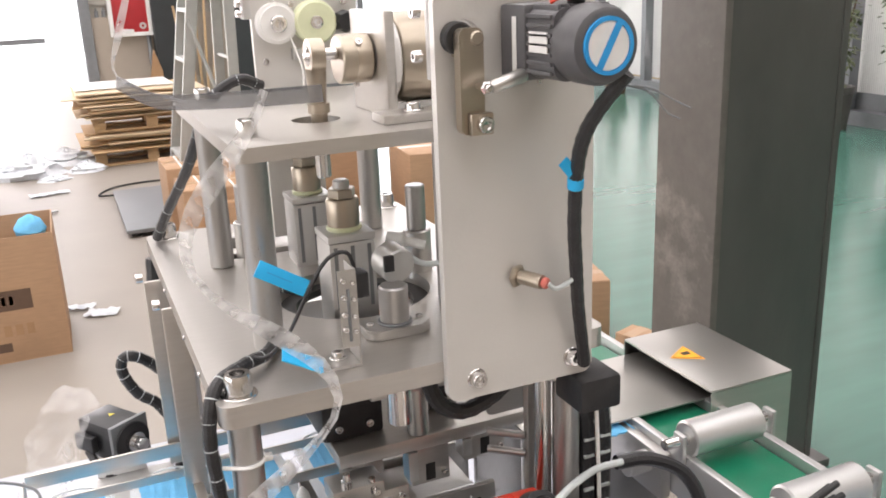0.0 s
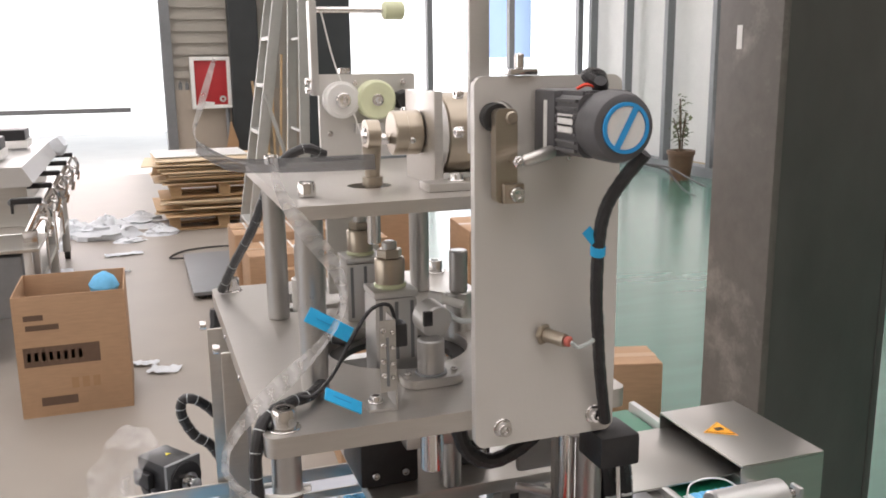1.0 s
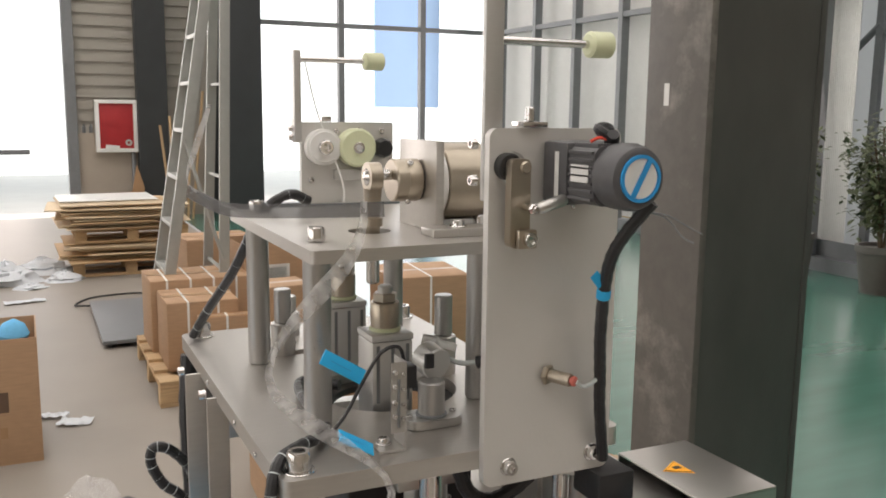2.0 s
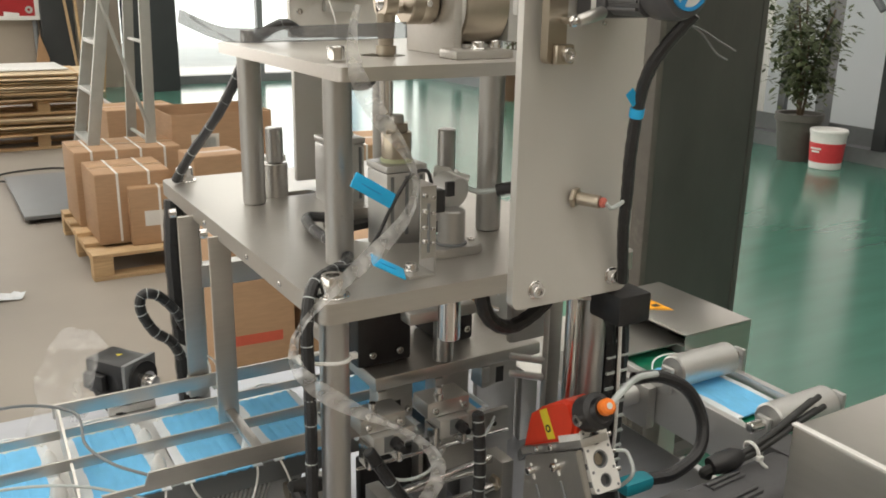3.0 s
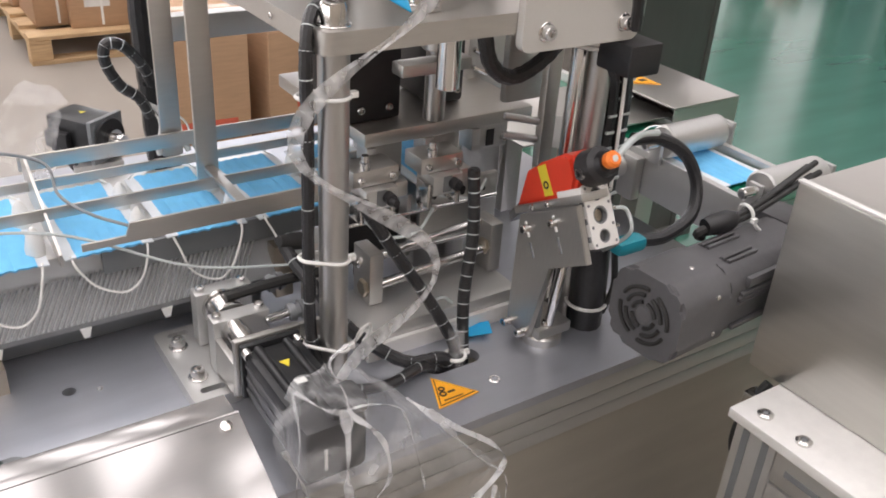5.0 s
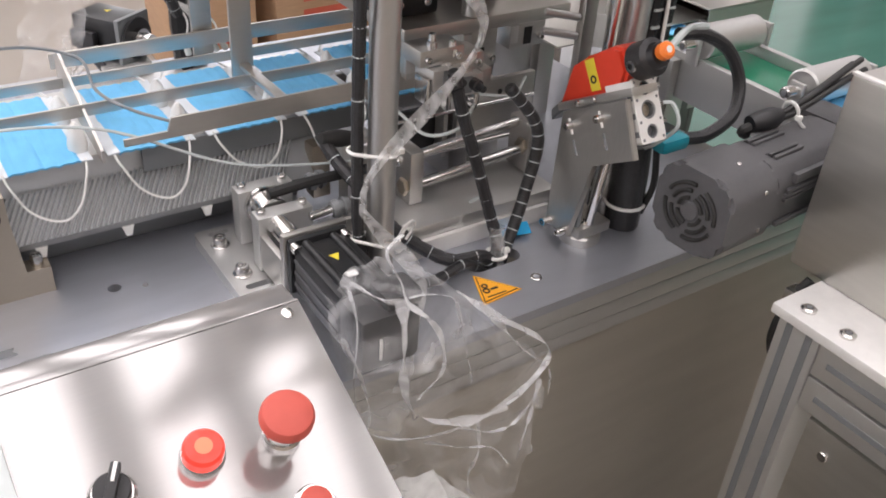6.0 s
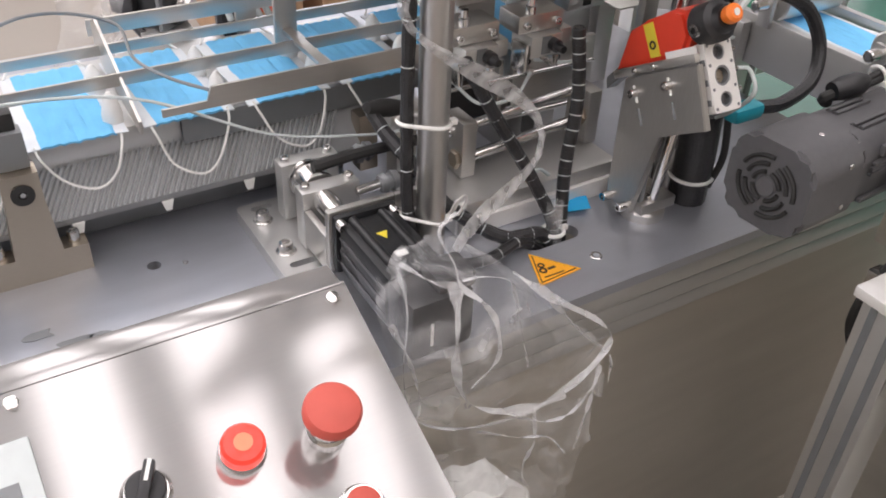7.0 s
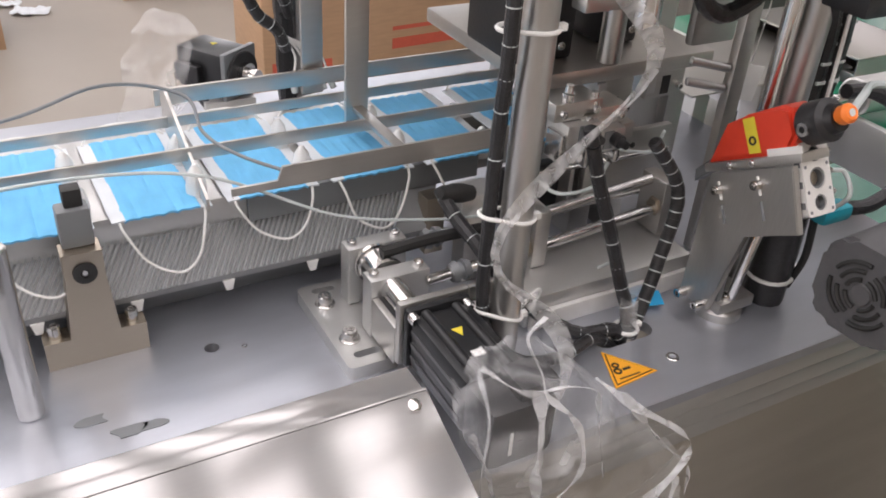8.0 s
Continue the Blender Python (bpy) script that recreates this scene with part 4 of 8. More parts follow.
def crank_parts():
    """The turning hub and the rod that it lifts; both are keyed."""
    hub, P = built("crank_hub", "turned bronze-toned crank hub with set screws", "crank", (0.36, 1.05, 1.458))
    P("hub_body", lathe(B(), [(0, 0.0225), (0.05, 0.024), (0.45, 0.024), (0.47, 0.023), (0.52, 0.024), (0.95, 0.024), (1, 0.0225)], (0.345, 1.05, 1.458), (0.3765, 1.05, 1.458), 30), NICKEL)
    for k in range(3):
        a = radians(120 * k + 20)
        d = Vector((0, math.cos(a), math.sin(a)))
        screw(P, Vector((0.362, 1.05, 1.458)) + d * 0.0235, d, 0.0035, 0.004)
    P("crank_pin", cyl(B(), (0.345, 1.046, 1.464), (0.315, 1.046, 1.464), 0.006, 14), CHROME)
    rod, P = built("connecting_rod", "brass-toned connecting rod with ball-joint end", "rod", (0.322, 1.046, 1.404))
    e = (0.322, 1.046, 1.464)
    P("rod_eye", pipe(B(), (0.315, 1.046, 1.464), (0.329, 1.046, 1.464), 0.0165, 0.0095, 28), NICKEL)
    P("joint_ball", lathe(B(), [(0, 0.004), (0.15, 0.0085), (0.5, 0.0094), (0.85, 0.0085), (1, 0.004)], (0.312, 1.046, 1.464), (0.332, 1.046, 1.464), 20), CHROME)
    P("shank", lathe(B(), [(0, 0.008), (0.25, 0.0085), (0.26, 0.011), (0.42, 0.011), (0.43, 0.008), (1, 0.0105)], (0.322, 1.046, 1.395), (0.322, 1.046, 1.452), 18), NICKEL)
    P("lower_rod", cyl(B(), (0.322, 1.046, 1.345), (0.322, 1.046, 1.396), 0.0075, 16), CHROME)
    return hub, rod


machine_table()
press_tower()
gear_motor()
crank_lever()
plate_sensor()
crank_drive()
CRANK_HUB, CONNECTING_ROD = crank_parts()


# ---- mask conveyor ----
def mask_conveyor():
    ob, P = built("mask_conveyor", "steel mask conveyor with ridged belt and flat guide rails", "conveyor", (-0.6, 1.18, TZ))
    P("bed", box(B(), -2.0, 0.29, 1.125, 1.30, 0.885, 0.915, 0.003), ALU, "aluminium conveyor bed")
    P("mask_ledge", box(B(), 0.025, 0.29, 1.118, 1.1245, 0.885, 0.914, 0.001), FRAME)
    bm = B()
    front = lambda x: 1.087
    x = -0.40
    while x < 0.17:
        f = front(x)
        v = [bm.verts.new(p) for p in ((x, f, 0.851), (x + 0.003, f, 0.851), (x + 0.036, 1.127, 0.8885), (x + 0.033, 1.127, 0.8885), (x + 0.0015, f - 0.001, 0.8545), (x + 0.0345, 1.126, 0.892))]
        for q in ((0, 1, 4), (1, 2, 5, 4), (2, 3, 5), (3, 0, 4, 5)):
            bm.faces.new([v[i] for i in q])
        x += 0.0058
    tagged(P("ridged_belt", bm, BELTR, "fine grey belt ridges", None, True), kind="stuff")
    bm = B()
    for x0, x1 in ((-0.40, 0.06), (0.06, 0.21)):
        v = [bm.verts.new(p) for x in (x0, x1) for p in ((x, front(x), 0.8505), (x + 0.033, 1.127, 0.888), (x + 0.033, 1.127, 0.878), (x, front(x) + 0.002, 0.843))]
        for q in ((0, 1, 2, 3), (7, 6, 5, 4), (0, 4, 5, 1), (1, 5, 6, 2), (2, 6, 7, 3), (3, 7, 4, 0)):
            bm.faces.new([v[k] for k in q])
    P("belt_back", bm, BELTD, "", None, True)
    P("under_frame", box(B(), -2.0, 0.21, 1.17, 1.27, TZ, 0.884, 0.003), STEEL)
    P("belt_bed", box(B(), -1.2, 0.21, 1.13, 1.165, TZ, 0.8425, 0.003), FRAME)
    for k in range(6):
        P("belt_lug", prism(B(), [(-0.006, 0), (0.006, 0), (0.003, -0.012), (-0.003, -0.012)], 0.006, Matrix.Translation((0.08 - 0.088 * k, front(0.08 - 0.088 * k) + 0.006, 0.8435)) @ Matrix.Rotation(radians(90), 4, "X")), NYLON)
    for y, z, x1, w in ((1.158, 0.943, 0.36, 0.014), (1.235, 0.945, 0.40, 0.012)):
        P("guide_rail", box(B(), -1.5, x1, y, y + 0.003, z, z + w, 0.001), PLATE, "flat steel guide rail")
    P("back_rail", box(B(), -0.02, 0.40, 1.292, 1.296, 0.945, 0.964, 0.001), PLATE)
    P("short_rail", prism(B(), [(0, 0), (0.36, 0), (0.36, 0.022), (0.05, 0.022), (0.045, 0.008), (0, 0.008)], 0.003, Matrix.Translation((0.0, 1.085, 0.938)) @ Matrix.Rotation(radians(90), 4, "X")), PLATE, "short notched guide rail")
    P("rail_link", box(B(), 0.168, 0.18, 1.085, 1.19, 0.953, 0.9585, 0.0005), STEEL)
    for x in (-0.66, -0.02):
        P("cross_blade", prism(B(), [(1.10, 0.916), (1.26, 0.935), (1.26, 0.975), (1.24, 0.985), (1.10, 0.93)], 0.003, Matrix(((0, 0, 1, x), (1, 0, 0, 0), (0, 1, 0, 0), (0, 0, 0, 1)))), PLATE, "thin cross blade")
    # foot block with the roller bearing
    b = P("bearing_block", hole_plate(B(), [(-0.045, 0), (0.045, 0), (0.045, 0.03), (0.022, 0.03), (0.017, 0.09), (0.017, 0.118), (-0.017, 0.118), (-0.017, 0.09), (-0.022, 0.03), (-0.045, 0.03)], [circle(0, 0.098, 0.0105, 20)], 0.022, Matrix.Translation((-0.138, 1.092, TZ)) @ Matrix.Rotation(radians(90), 4, "X")), NICKEL, "beige steel bearing block")
    P("bearing", pipe(B(), (-0.138, 1.090, TZ + 0.098), (-0.138, 1.068, TZ + 0.098), 0.0104, 0.004, 24), RUBBER, "dark ball bearing", b)
    P("bearing_axle", cyl(B(), (-0.138, 1.092, TZ + 0.098), (-0.138, 1.069, TZ + 0.098), 0.0035, 12), CHROME, "", b)
    P("fork_arm", box(B(), -0.152, -0.124, 1.08, 1.10, 0.918, 0.955, 0.003), FRAME, "dark fork arm", b)
    P("fork_tip", box(B(), -0.144, -0.128, 1.085, 1.10, 0.955, 0.972, 0.002), RUBBER, "", b)
    for x in (-0.172, -0.104):
        screw(P, (x, 1.081, TZ + 0.03), (0, 0, 1), 0.006, 0.012, 0, b)
    P("upright_rod", cyl(B(), (-0.205, 1.02, TZ), (-0.205, 1.02, 0.97), 0.0115), CHROME, "upright steel rod")
    # two loose grey wires over the rails
    P("wire", tube(B(), [(-0.6, 1.14, 0.955), (-0.3, 1.13, 0.957), (-0.14, 1.12, 0.965), (-0.02, 1.10, 0.955), (0.10, 1.075, 0.90), (0.19, 1.055, 0.885), (0.25, 1.03, 0.89)], 0.0016, 6), TUBE, "thin grey wire")
    P("wire", tube(B(), [(-0.5, 1.2, 0.98), (-0.2, 1.22, 0.98), (-0.08, 1.235, 1.0), (-0.005, 1.22, 0.985), (0.0, 1.17, 0.965), (0.02, 1.12, 0.96), (0.06, 1.085, 0.95)], 0.0018, 6), FRAME, "thin grey wire")
    return ob


def face_mask(seed=0, loops=True):
    """A pleated mask lying flat, its short edge towards -y: blue front, white edge bands, two ear loops."""
    rnd = random.Random(seed)
    ob = thing("face_mask", "flat light-blue pleated face mask with white ear loops", "face mask", (0, 0, 0), "masks on the conveyor")
    bm = B()
    nx, ny = 16, 10
    V = [[bm.verts.new((-0.035 + 0.070 * i / nx, 0.172 * j / ny, 0.003 + 0.0022 * abs(math.sin(i * 1.15 + 0.3 * math.sin(j * 0.9 + seed))) + rnd.uniform(0, 0.0007))) for j in range(ny + 1)] for i in range(nx + 1)]
    for i in range(nx):
        for j in range(ny):
            bm.faces.new((V[i][j], V[i + 1][j], V[i + 1][j + 1], V[i][j + 1]))
    r = bmesh.ops.extrude_face_region(bm, geom=list(bm.faces))
    bmesh.ops.translate(bm, verts=[g for g in r["geom"] if isinstance(g, bmesh.types.BMVert)], vec=(0, 0, -0.0022))
    part("pleated_front", bm, MASK, ob, "light blue pleated fabric")
    for sx in (-1, 1):
        bm = B()
        n = 8
        a, c = [], []
        for j in range(n + 1):
            z = 0.003 + rnd.uniform(0, 0.002)
            a.append((bm.verts.new((sx * 0.034, 0.172 * j / n, z)), bm.verts.new((sx * 0.0465, 0.172 * j / n, z - 0.001))))
        for p, q in zip(a, a[1:]):
            bm.faces.new((p[0], p[1], q[1], q[0]))
        r = bmesh.ops.extrude_face_region(bm, geom=list(bm.faces))
        bmesh.ops.translate(bm, verts=[g for g in r["geom"] if isinstance(g, bmesh.types.BMVert)], vec=(0, 0, -0.0015))
        part("edge_band", bm, MASKW, ob, "white edge band")
    if loops:
        w = rnd.uniform(-0.008, 0.008)
        d = rnd.uniform(0.9, 1.15)
        part("ear_loop", tube(B(), [(-0.040, 0.004, 0.004), (-0.037, -0.008, -0.006), (-0.024 + w, -0.016 * d, -0.030 * d), (0.002 + w, -0.022 * d, -0.042 * d), (0.022 + w, -0.018 * d, -0.032 * d), (0.036, -0.008, -0.008), (0.040, 0.004, 0.004)], 0.0014, 7), CORD, ob, "white elastic ear loop")
        part("ear_loop", tube(B(), [(-0.042, 0.168, 0.004), (-0.03, 0.178, 0.012 + w), (0.0, 0.185, 0.016), (0.028, 0.18, 0.012), (0.042, 0.168, 0.004)], 0.0014, 7), CORD, ob, "white elastic ear loop")
    return ob


mask_conveyor()
MASKS = [face_mask(k) for k in range(4)]
for i in range(4, 22):
    MASKS.append(copy_thing(MASKS[i % 4], pose(0.464 - 0.108 * i, 1.106, 0.9165)))
peg = solid("flight_peg", lathe(B(), [(0, 0.0095), (0.35, 0.0105), (0.8, 0.007), (1, 0.002)], (0, 0, 0), (0, 0, 0.036), 14), NYLON, "white nylon flight peg between the masks", "peg", "flight pegs", at=(0.287, 1.134, 0.9152))
PEGS = []
for i in range(18):
    for y in (1.134, 1.204):
        PEGS.append((i, y, copy_thing(peg, Matrix.Translation((0.287 - 0.108 * i, y, 0.9152))) if PEGS else peg))


# ---- servo with its bracket, at the front of the table ----
def servo_unit():
    ob, P = built("servo_bracket", "machined aluminium bracket with timing pulleys and slotted foot", "bracket", (0.1, 1.0, TZ))
    P("foot", hole_plate(B(), rrect(0.060, 0.112, 0.946, 1.086, 0.006), [[(0.085 + p[0], 0.963 + p[1]) for p in slot(0, 0, 0.018, 0.0045)], [(0.085 + p[0], 1.074 + p[1]) for p in slot(0, 0, 0.016, 0.0042)]], 0.014, Matrix.Translation((0, 0, TZ))), ALU, "slotted machined foot")
    for y in (0.988, 1.050):
        screw(P, (0.078, y, TZ + 0.014), (0, 0, 1), 0.0075, 0.011, 0.0105)
    P("upright", box(B(), 0.098, 0.162, 1.038, 1.058, TZ + 0.0145, 0.880, 0.002), ALU, "machined upright block")
    P("upright", box(B(), 0.096, 0.158, 0.980, 1.000, TZ + 0.0145, 0.880, 0.002), ALU, "machined upright block")
    for x, y, z in ((0.106, 1.048, 0.880), (0.153, 1.048, 0.880), (0.103, 0.990, 0.880), (0.150, 0.990, 0.880)):
        screw(P, (x, y, z), (0, 0, 1), 0.005, 0.005)
    # clamp nuts at the inner ends of the uprights
    for y, z in ((1.030, 0.876), (0.972, 0.872)):
        P("clamp_rod", cyl(B(), (0.150, y, z), (0.205, y, z + 0.004), 0.0055, 16), CHROME)
        P("clamp_nut", lathe(B(), [(0, 0.009), (0.3, 0.011), (0.35, 0.008), (0.6, 0.008), (0.65, 0.011), (1, 0.009)], (0.176, y, z + 0.0018), (0.196, y, z + 0.0032), 20), FRAME, "dark grooved clamp nut")
    P("pulley", lathe(B(), [(0, 0.021), (0.12, 0.021), (0.14, 0.018), (0.86, 0.018), (0.88, 0.021), (1, 0.021)], (0.124, 1.036, 0.862), (0.124, 1.003, 0.862), 30), CHROME)
    P("timing_belt", tube(B(), [(0.124, 1.018, 0.883), (0.18, 1.018, 0.886), (0.25, 1.018, 0.884)], 0.006, 8), RUBBER)
    P("shaft_end", cyl(B(), (0.118, 0.980, 0.868), (0.118, 0.942, 0.868), 0.0125, 24), CHROME, "polished shaft end")
    P("shaft_mark", box(B(), 0.114, 0.122, 0.9414, 0.9418, 0.864, 0.870), RED, "", None, True)
    P("servo_plate", box(B(), 0.096, 0.166, 0.921, 0.929, 0.826, 0.893, 0.002), STEEL, "steel servo plate")
    P("plate_flange", box(B(), 0.096, 0.104, 0.9292, 0.9795, 0.820, 0.862, 0.002), STEEL)
    P("plate_arm", box(B(), 0.1662, 0.212, 0.921, 0.927, 0.850, 0.893, 0.002), STEEL)
    P("gusset", prism(B(), [(0, 0), (0.03, 0), (0.0, 0.03)], 0.01, Matrix.Translation((0.1, 0.945, TZ + 0.0145)) @ Matrix.Rotation(radians(90), 4, "X")), NICKEL)
    sv, P = built("servo_motor", "black finned servo motor half wrapped in clear film", "motor", (0.131, 0.86, 0.83))
    P("flange", box(B(), 0.099, 0.163, 0.912, 0.9205, 0.828, 0.891, 0.004), SERVO)
    body = P("body", box(B(), 0.102, 0.160, 0.815, 0.9118, 0.831, 0.887, 0.006), SERVO)
    for k in range(2):
        P("ridge", cyl(B(), (0.115 + 0.030 * k, 0.816, 0.887), (0.115 + 0.030 * k, 0.910, 0.887), 0.0048, 12), SERVO, "", body)
    for k in range(3):
        P("side_groove", box(B(), 0.1012, 0.1019, 0.82, 0.908, 0.842 + 0.014 * k, 0.846 + 0.014 * k), MOTOR, "", body, True)
    P("rear_cap", box(B(), 0.100, 0.162, 0.770, 0.8148, 0.829, 0.889, 0.008), BLACK, "matt black rear cap")
    P("plug", box(B(), 0.128, 0.166, 0.775, 0.81, 0.8855, 0.902, 0.006), BLACK)
    P("cap_mark", box(B(), 0.118, 0.121, 0.7693, 0.7697, 0.842, 0.866), PALE, "", None, True)
    P("warning_label", prism(B(), [(-0.0055, 0.005), (0.0055, 0.005), (0, -0.006)], 0.0005, Matrix.Translation((0.130, 0.875, 0.8872))), LEMON, "small yellow warning triangle", body, True)
    P("type_label", box(B(), 0.125, 0.136, 0.840, 0.848, 0.8872, 0.8877), PALE, "", body, True)
    for x in (0.104, 0.158):
        screw(P, (x, 0.9118, 0.885), (0, -1, 0), 0.0052, 0.009)
    return ob, sv


servo_unit()


def second_servo():
    ob, P = built("servo_motor", "black servo motor in clear film behind the conveyor", "motor", (0.06, 1.43, 0.90))
    m = pose(0.098, 1.425, 0.925, 0, 0, 34) @ Matrix.Scale(0.76, 4)
    P("body", box(B(), -0.035, 0.035, -0.02, 0.075, -0.035, 0.035, 0.006, m), SERVO)
    P("flange", box(B(), -0.04, 0.04, -0.03, -0.0205, -0.04, 0.04, 0.003, m), FRAME, "grey square flange")
    P("pilot", cyl(B(), m @ Vector((0, -0.0305, 0)), m @ Vector((0, -0.036, 0)), 0.028, 28), BLACK)
    P("shaft", lathe(B(), [(0, 0.014), (0.35, 0.014), (0.36, 0.009), (1, 0.009)], m @ Vector((0, -0.0362, 0)), m @ Vector((0, -0.065, 0)), 22), CHROME, "polished shaft")
    P("plug", box(B(), -0.05, -0.0355, 0.02, 0.07, -0.02, 0.012, 0.004, m), BLACK)
    P("lead", tube(B(), [m @ Vector(p) for p in ((-0.045, 0.04, -0.02), (-0.05, 0.0, -0.05), (-0.03, -0.03, -0.07))], 0.006, 8), SLEEVE)
    P("warning_label", prism(B(), [(-0.006, -0.005), (0.006, -0.005), (0, 0.006)], 0.0005, m @ Matrix.Translation((0.005, 0.03, 0.0352))), LEMON, "", None, True)
    b, P = built("servo_mount", "aluminium angle mount with small screws", "bracket", (0.1, 1.36, TZ))
    P("shelf", box(B(), 0.02, 0.16, 1.325, 1.40, 0.868, 0.882, 0.002), ALU)
    P("rib", box(B(), 0.05, 0.13, 1.34, 1.39, TZ, 0.8675, 0.002), ALU)
    for x in (0.04, 0.11, 0.14):
        screw(P, (x, 1.335, 0.882), (0, 0, 1), 0.005, 0.006)
    P("servo_seat", box(B(), 0.06, 0.125, 1.395, 1.46, 0.8825, 0.894, 0.001), ALU)
    return ob


second_servo()


# ---- sealing head on its bracket ----
SLOPE = radians(30)
ALONG = Vector((0, -math.cos(SLOPE), math.sin(SLOPE)))
OVER = Vector((0, math.sin(SLOPE), math.cos(SLOPE)))
YZ = lambda x: Matrix(((0, 0, 1, x), (1, 0, 0, 0), (0, 1, 0, 0), (0, 0, 0, 1)))


def head_bracket():
    ob, P = built("head_bracket", "satin steel angled bracket with slotted screws", "bracket", (0.465, 0.89, TZ))
    P("foot_stub", lathe(B(), [(0, 0.025), (0.8, 0.025), (1, 0.023)], (0.464, 0.888, TZ), (0.464, 0.888, TZ + 0.012), 28), STEEL)
    P("foot_plate", box(B(), 0.4425, 0.492, 0.868, 0.922, TZ + 0.0125, TZ + 0.026, 0.002), STEEL)
    face = P("face_plate", prism(B(), [(0.919, 0.814), (0.879, 0.814), (0.858, 0.919), (0.801, 0.952), (0.828, 1.009), (0.916, 0.959)], 0.008, YZ(0.434), 0.001), STEELV, "satin steel face plate")
    for y, z in ((0.900, 0.949), (0.857, 0.976)):
        screw(P, (0.434, y, z), (-1, 0, 0), 0.0048, 0.008, 0, face)
        for k, (c0, c1) in enumerate(((0.008, -0.010), (-0.016, -0.034))):
            a, b = Vector((0.4335, y, z)) + OVER * c0, Vector((0.4335, y, z)) + OVER * c1
            P("long_slot", tube(B(), [a, (a + b) / 2, b], 0.0016, 6, 1), FRAME if k else ALUW, "long adjusting slot", face)
    for y in (0.912, 0.886):
        screw(P, (0.434, y, TZ + 0.019), (-1, 0, 0), 0.0055, 0.011, 0, face)
    screw(P, (0.458, 0.876, TZ + 0.026), (0, 0, 1), 0.005, 0.006)
    P("back_rib", box(B(), 0.4425, 0.449, 0.874, 0.884, TZ + 0.0265, 0.925, 0.001), FRAME)
    P("guide_rod", cyl(B(), (0.462, 0.875, TZ + 0.0265), (0.462, 0.862, 0.93), 0.006, 16), CHROME)
    # slim air slide behind the plate, its ported end facing the aisle
    end = Vector((0.461, 0.819, 0.997))
    G = Matrix((Vector((1, 0, 0)), OVER, ALONG)).transposed().to_4x4()
    G.translation = end
    c = P("air_cylinder", hole_plate(B(), rrect(-0.0175, 0.0175, -0.034, 0.034, 0.004), [circle(0, 0, 0.0098), circle(0, 0.0225, 0.0075), circle(0, -0.0225, 0.0075)], 0.010, G @ Matrix.Translation((0, 0, -0.010))), ALUW, "ported white-aluminium air slide end")
    P("slide_body", prism(B(), rrect(-0.0165, 0.0165, -0.033, 0.033, 0.003), 0.092, G @ Matrix.Translation((0, 0, -0.1025))), ALU, "", c)
    for q, r in ((0, 0.0097), (0.0225, 0.0074), (-0.0225, 0.0074)):
        P("port_bush", pipe(B(), G @ Vector((0, q, -0.0095)), G @ Vector((0, q, -0.001)), r, r * 0.8, 24), FRAME, "dark port ring", c)
        P("port_core", cyl(B(), G @ Vector((0, q, -0.0098)), G @ Vector((0, q, -0.0055)), r * 0.76, 20), NICKEL if not q else MOTOR, "", c)
    for q in (-0.030, -0.0115, 0.0115, 0.030):
        for sx in (-0.0138, 0.0138):
            P("corner_hole", cyl(B(), G @ Vector((sx, q, 0.0002)), G @ Vector((sx, q, 0.0006)), 0.0017, 8, 0.0001), FRAME, "", c, True)
    for q in (-0.026, -0.007, 0.012):
        P("edge_notch", box(B(), -0.0183, -0.0174, q, q + 0.006, -0.008, -0.002, 0, G), FRAME, "", c, True)
        P("edge_fitting", cyl(B(), G @ Vector((0.0178, q + 0.01, -0.006)), G @ Vector((0.026, q + 0.01, -0.006)), 0.003, 12), CHROME, "", c)
    P("pale_hose", tube(B(), [G @ Vector((0.026, 0.003, -0.006)), G @ Vector((0.036, -0.002, 0.0)), G @ Vector((0.036, -0.025, 0.0)), (0.50, 0.83, 0.945), (0.515, 0.86, 0.92)], 0.0022, 8), TUBE)
    P("teal_fitting", box(B(), 0.522, 0.565, 0.838, 0.86, 0.918, 0.935, 0.006), TEAL, "teal tube fitting")
    P("cable_sleeve", tube(B(), [(0.532, 0.888, TZ), (0.528, 0.885, 0.86), (0.515, 0.878, 0.925)], 0.022, 12), SLEEVE, "thick black cable bundle")
    P("small_lead", tube(B(), [(0.545, 0.872, TZ + 0.02), (0.55, 0.865, 0.86), (0.53, 0.855, 0.92)], 0.004, 8), RUBBER)
    cable_tie(P, (0.531, 0.888, 0.832), 0.0245, (0, 0, 1), (1, -0.6, 0.4))
    P("hose", tube(B(), [(0.565, 0.85, 0.925), (0.60, 0.845, 0.925), (0.645, 0.85, 0.94), (0.662, 0.865, 0.972), (0.648, 0.88, 1.008), (0.61, 0.89, 1.03), (0.57, 0.893, 1.035)], 0.0078, 10), SLEEVE, "black sleeved hose")
    return ob


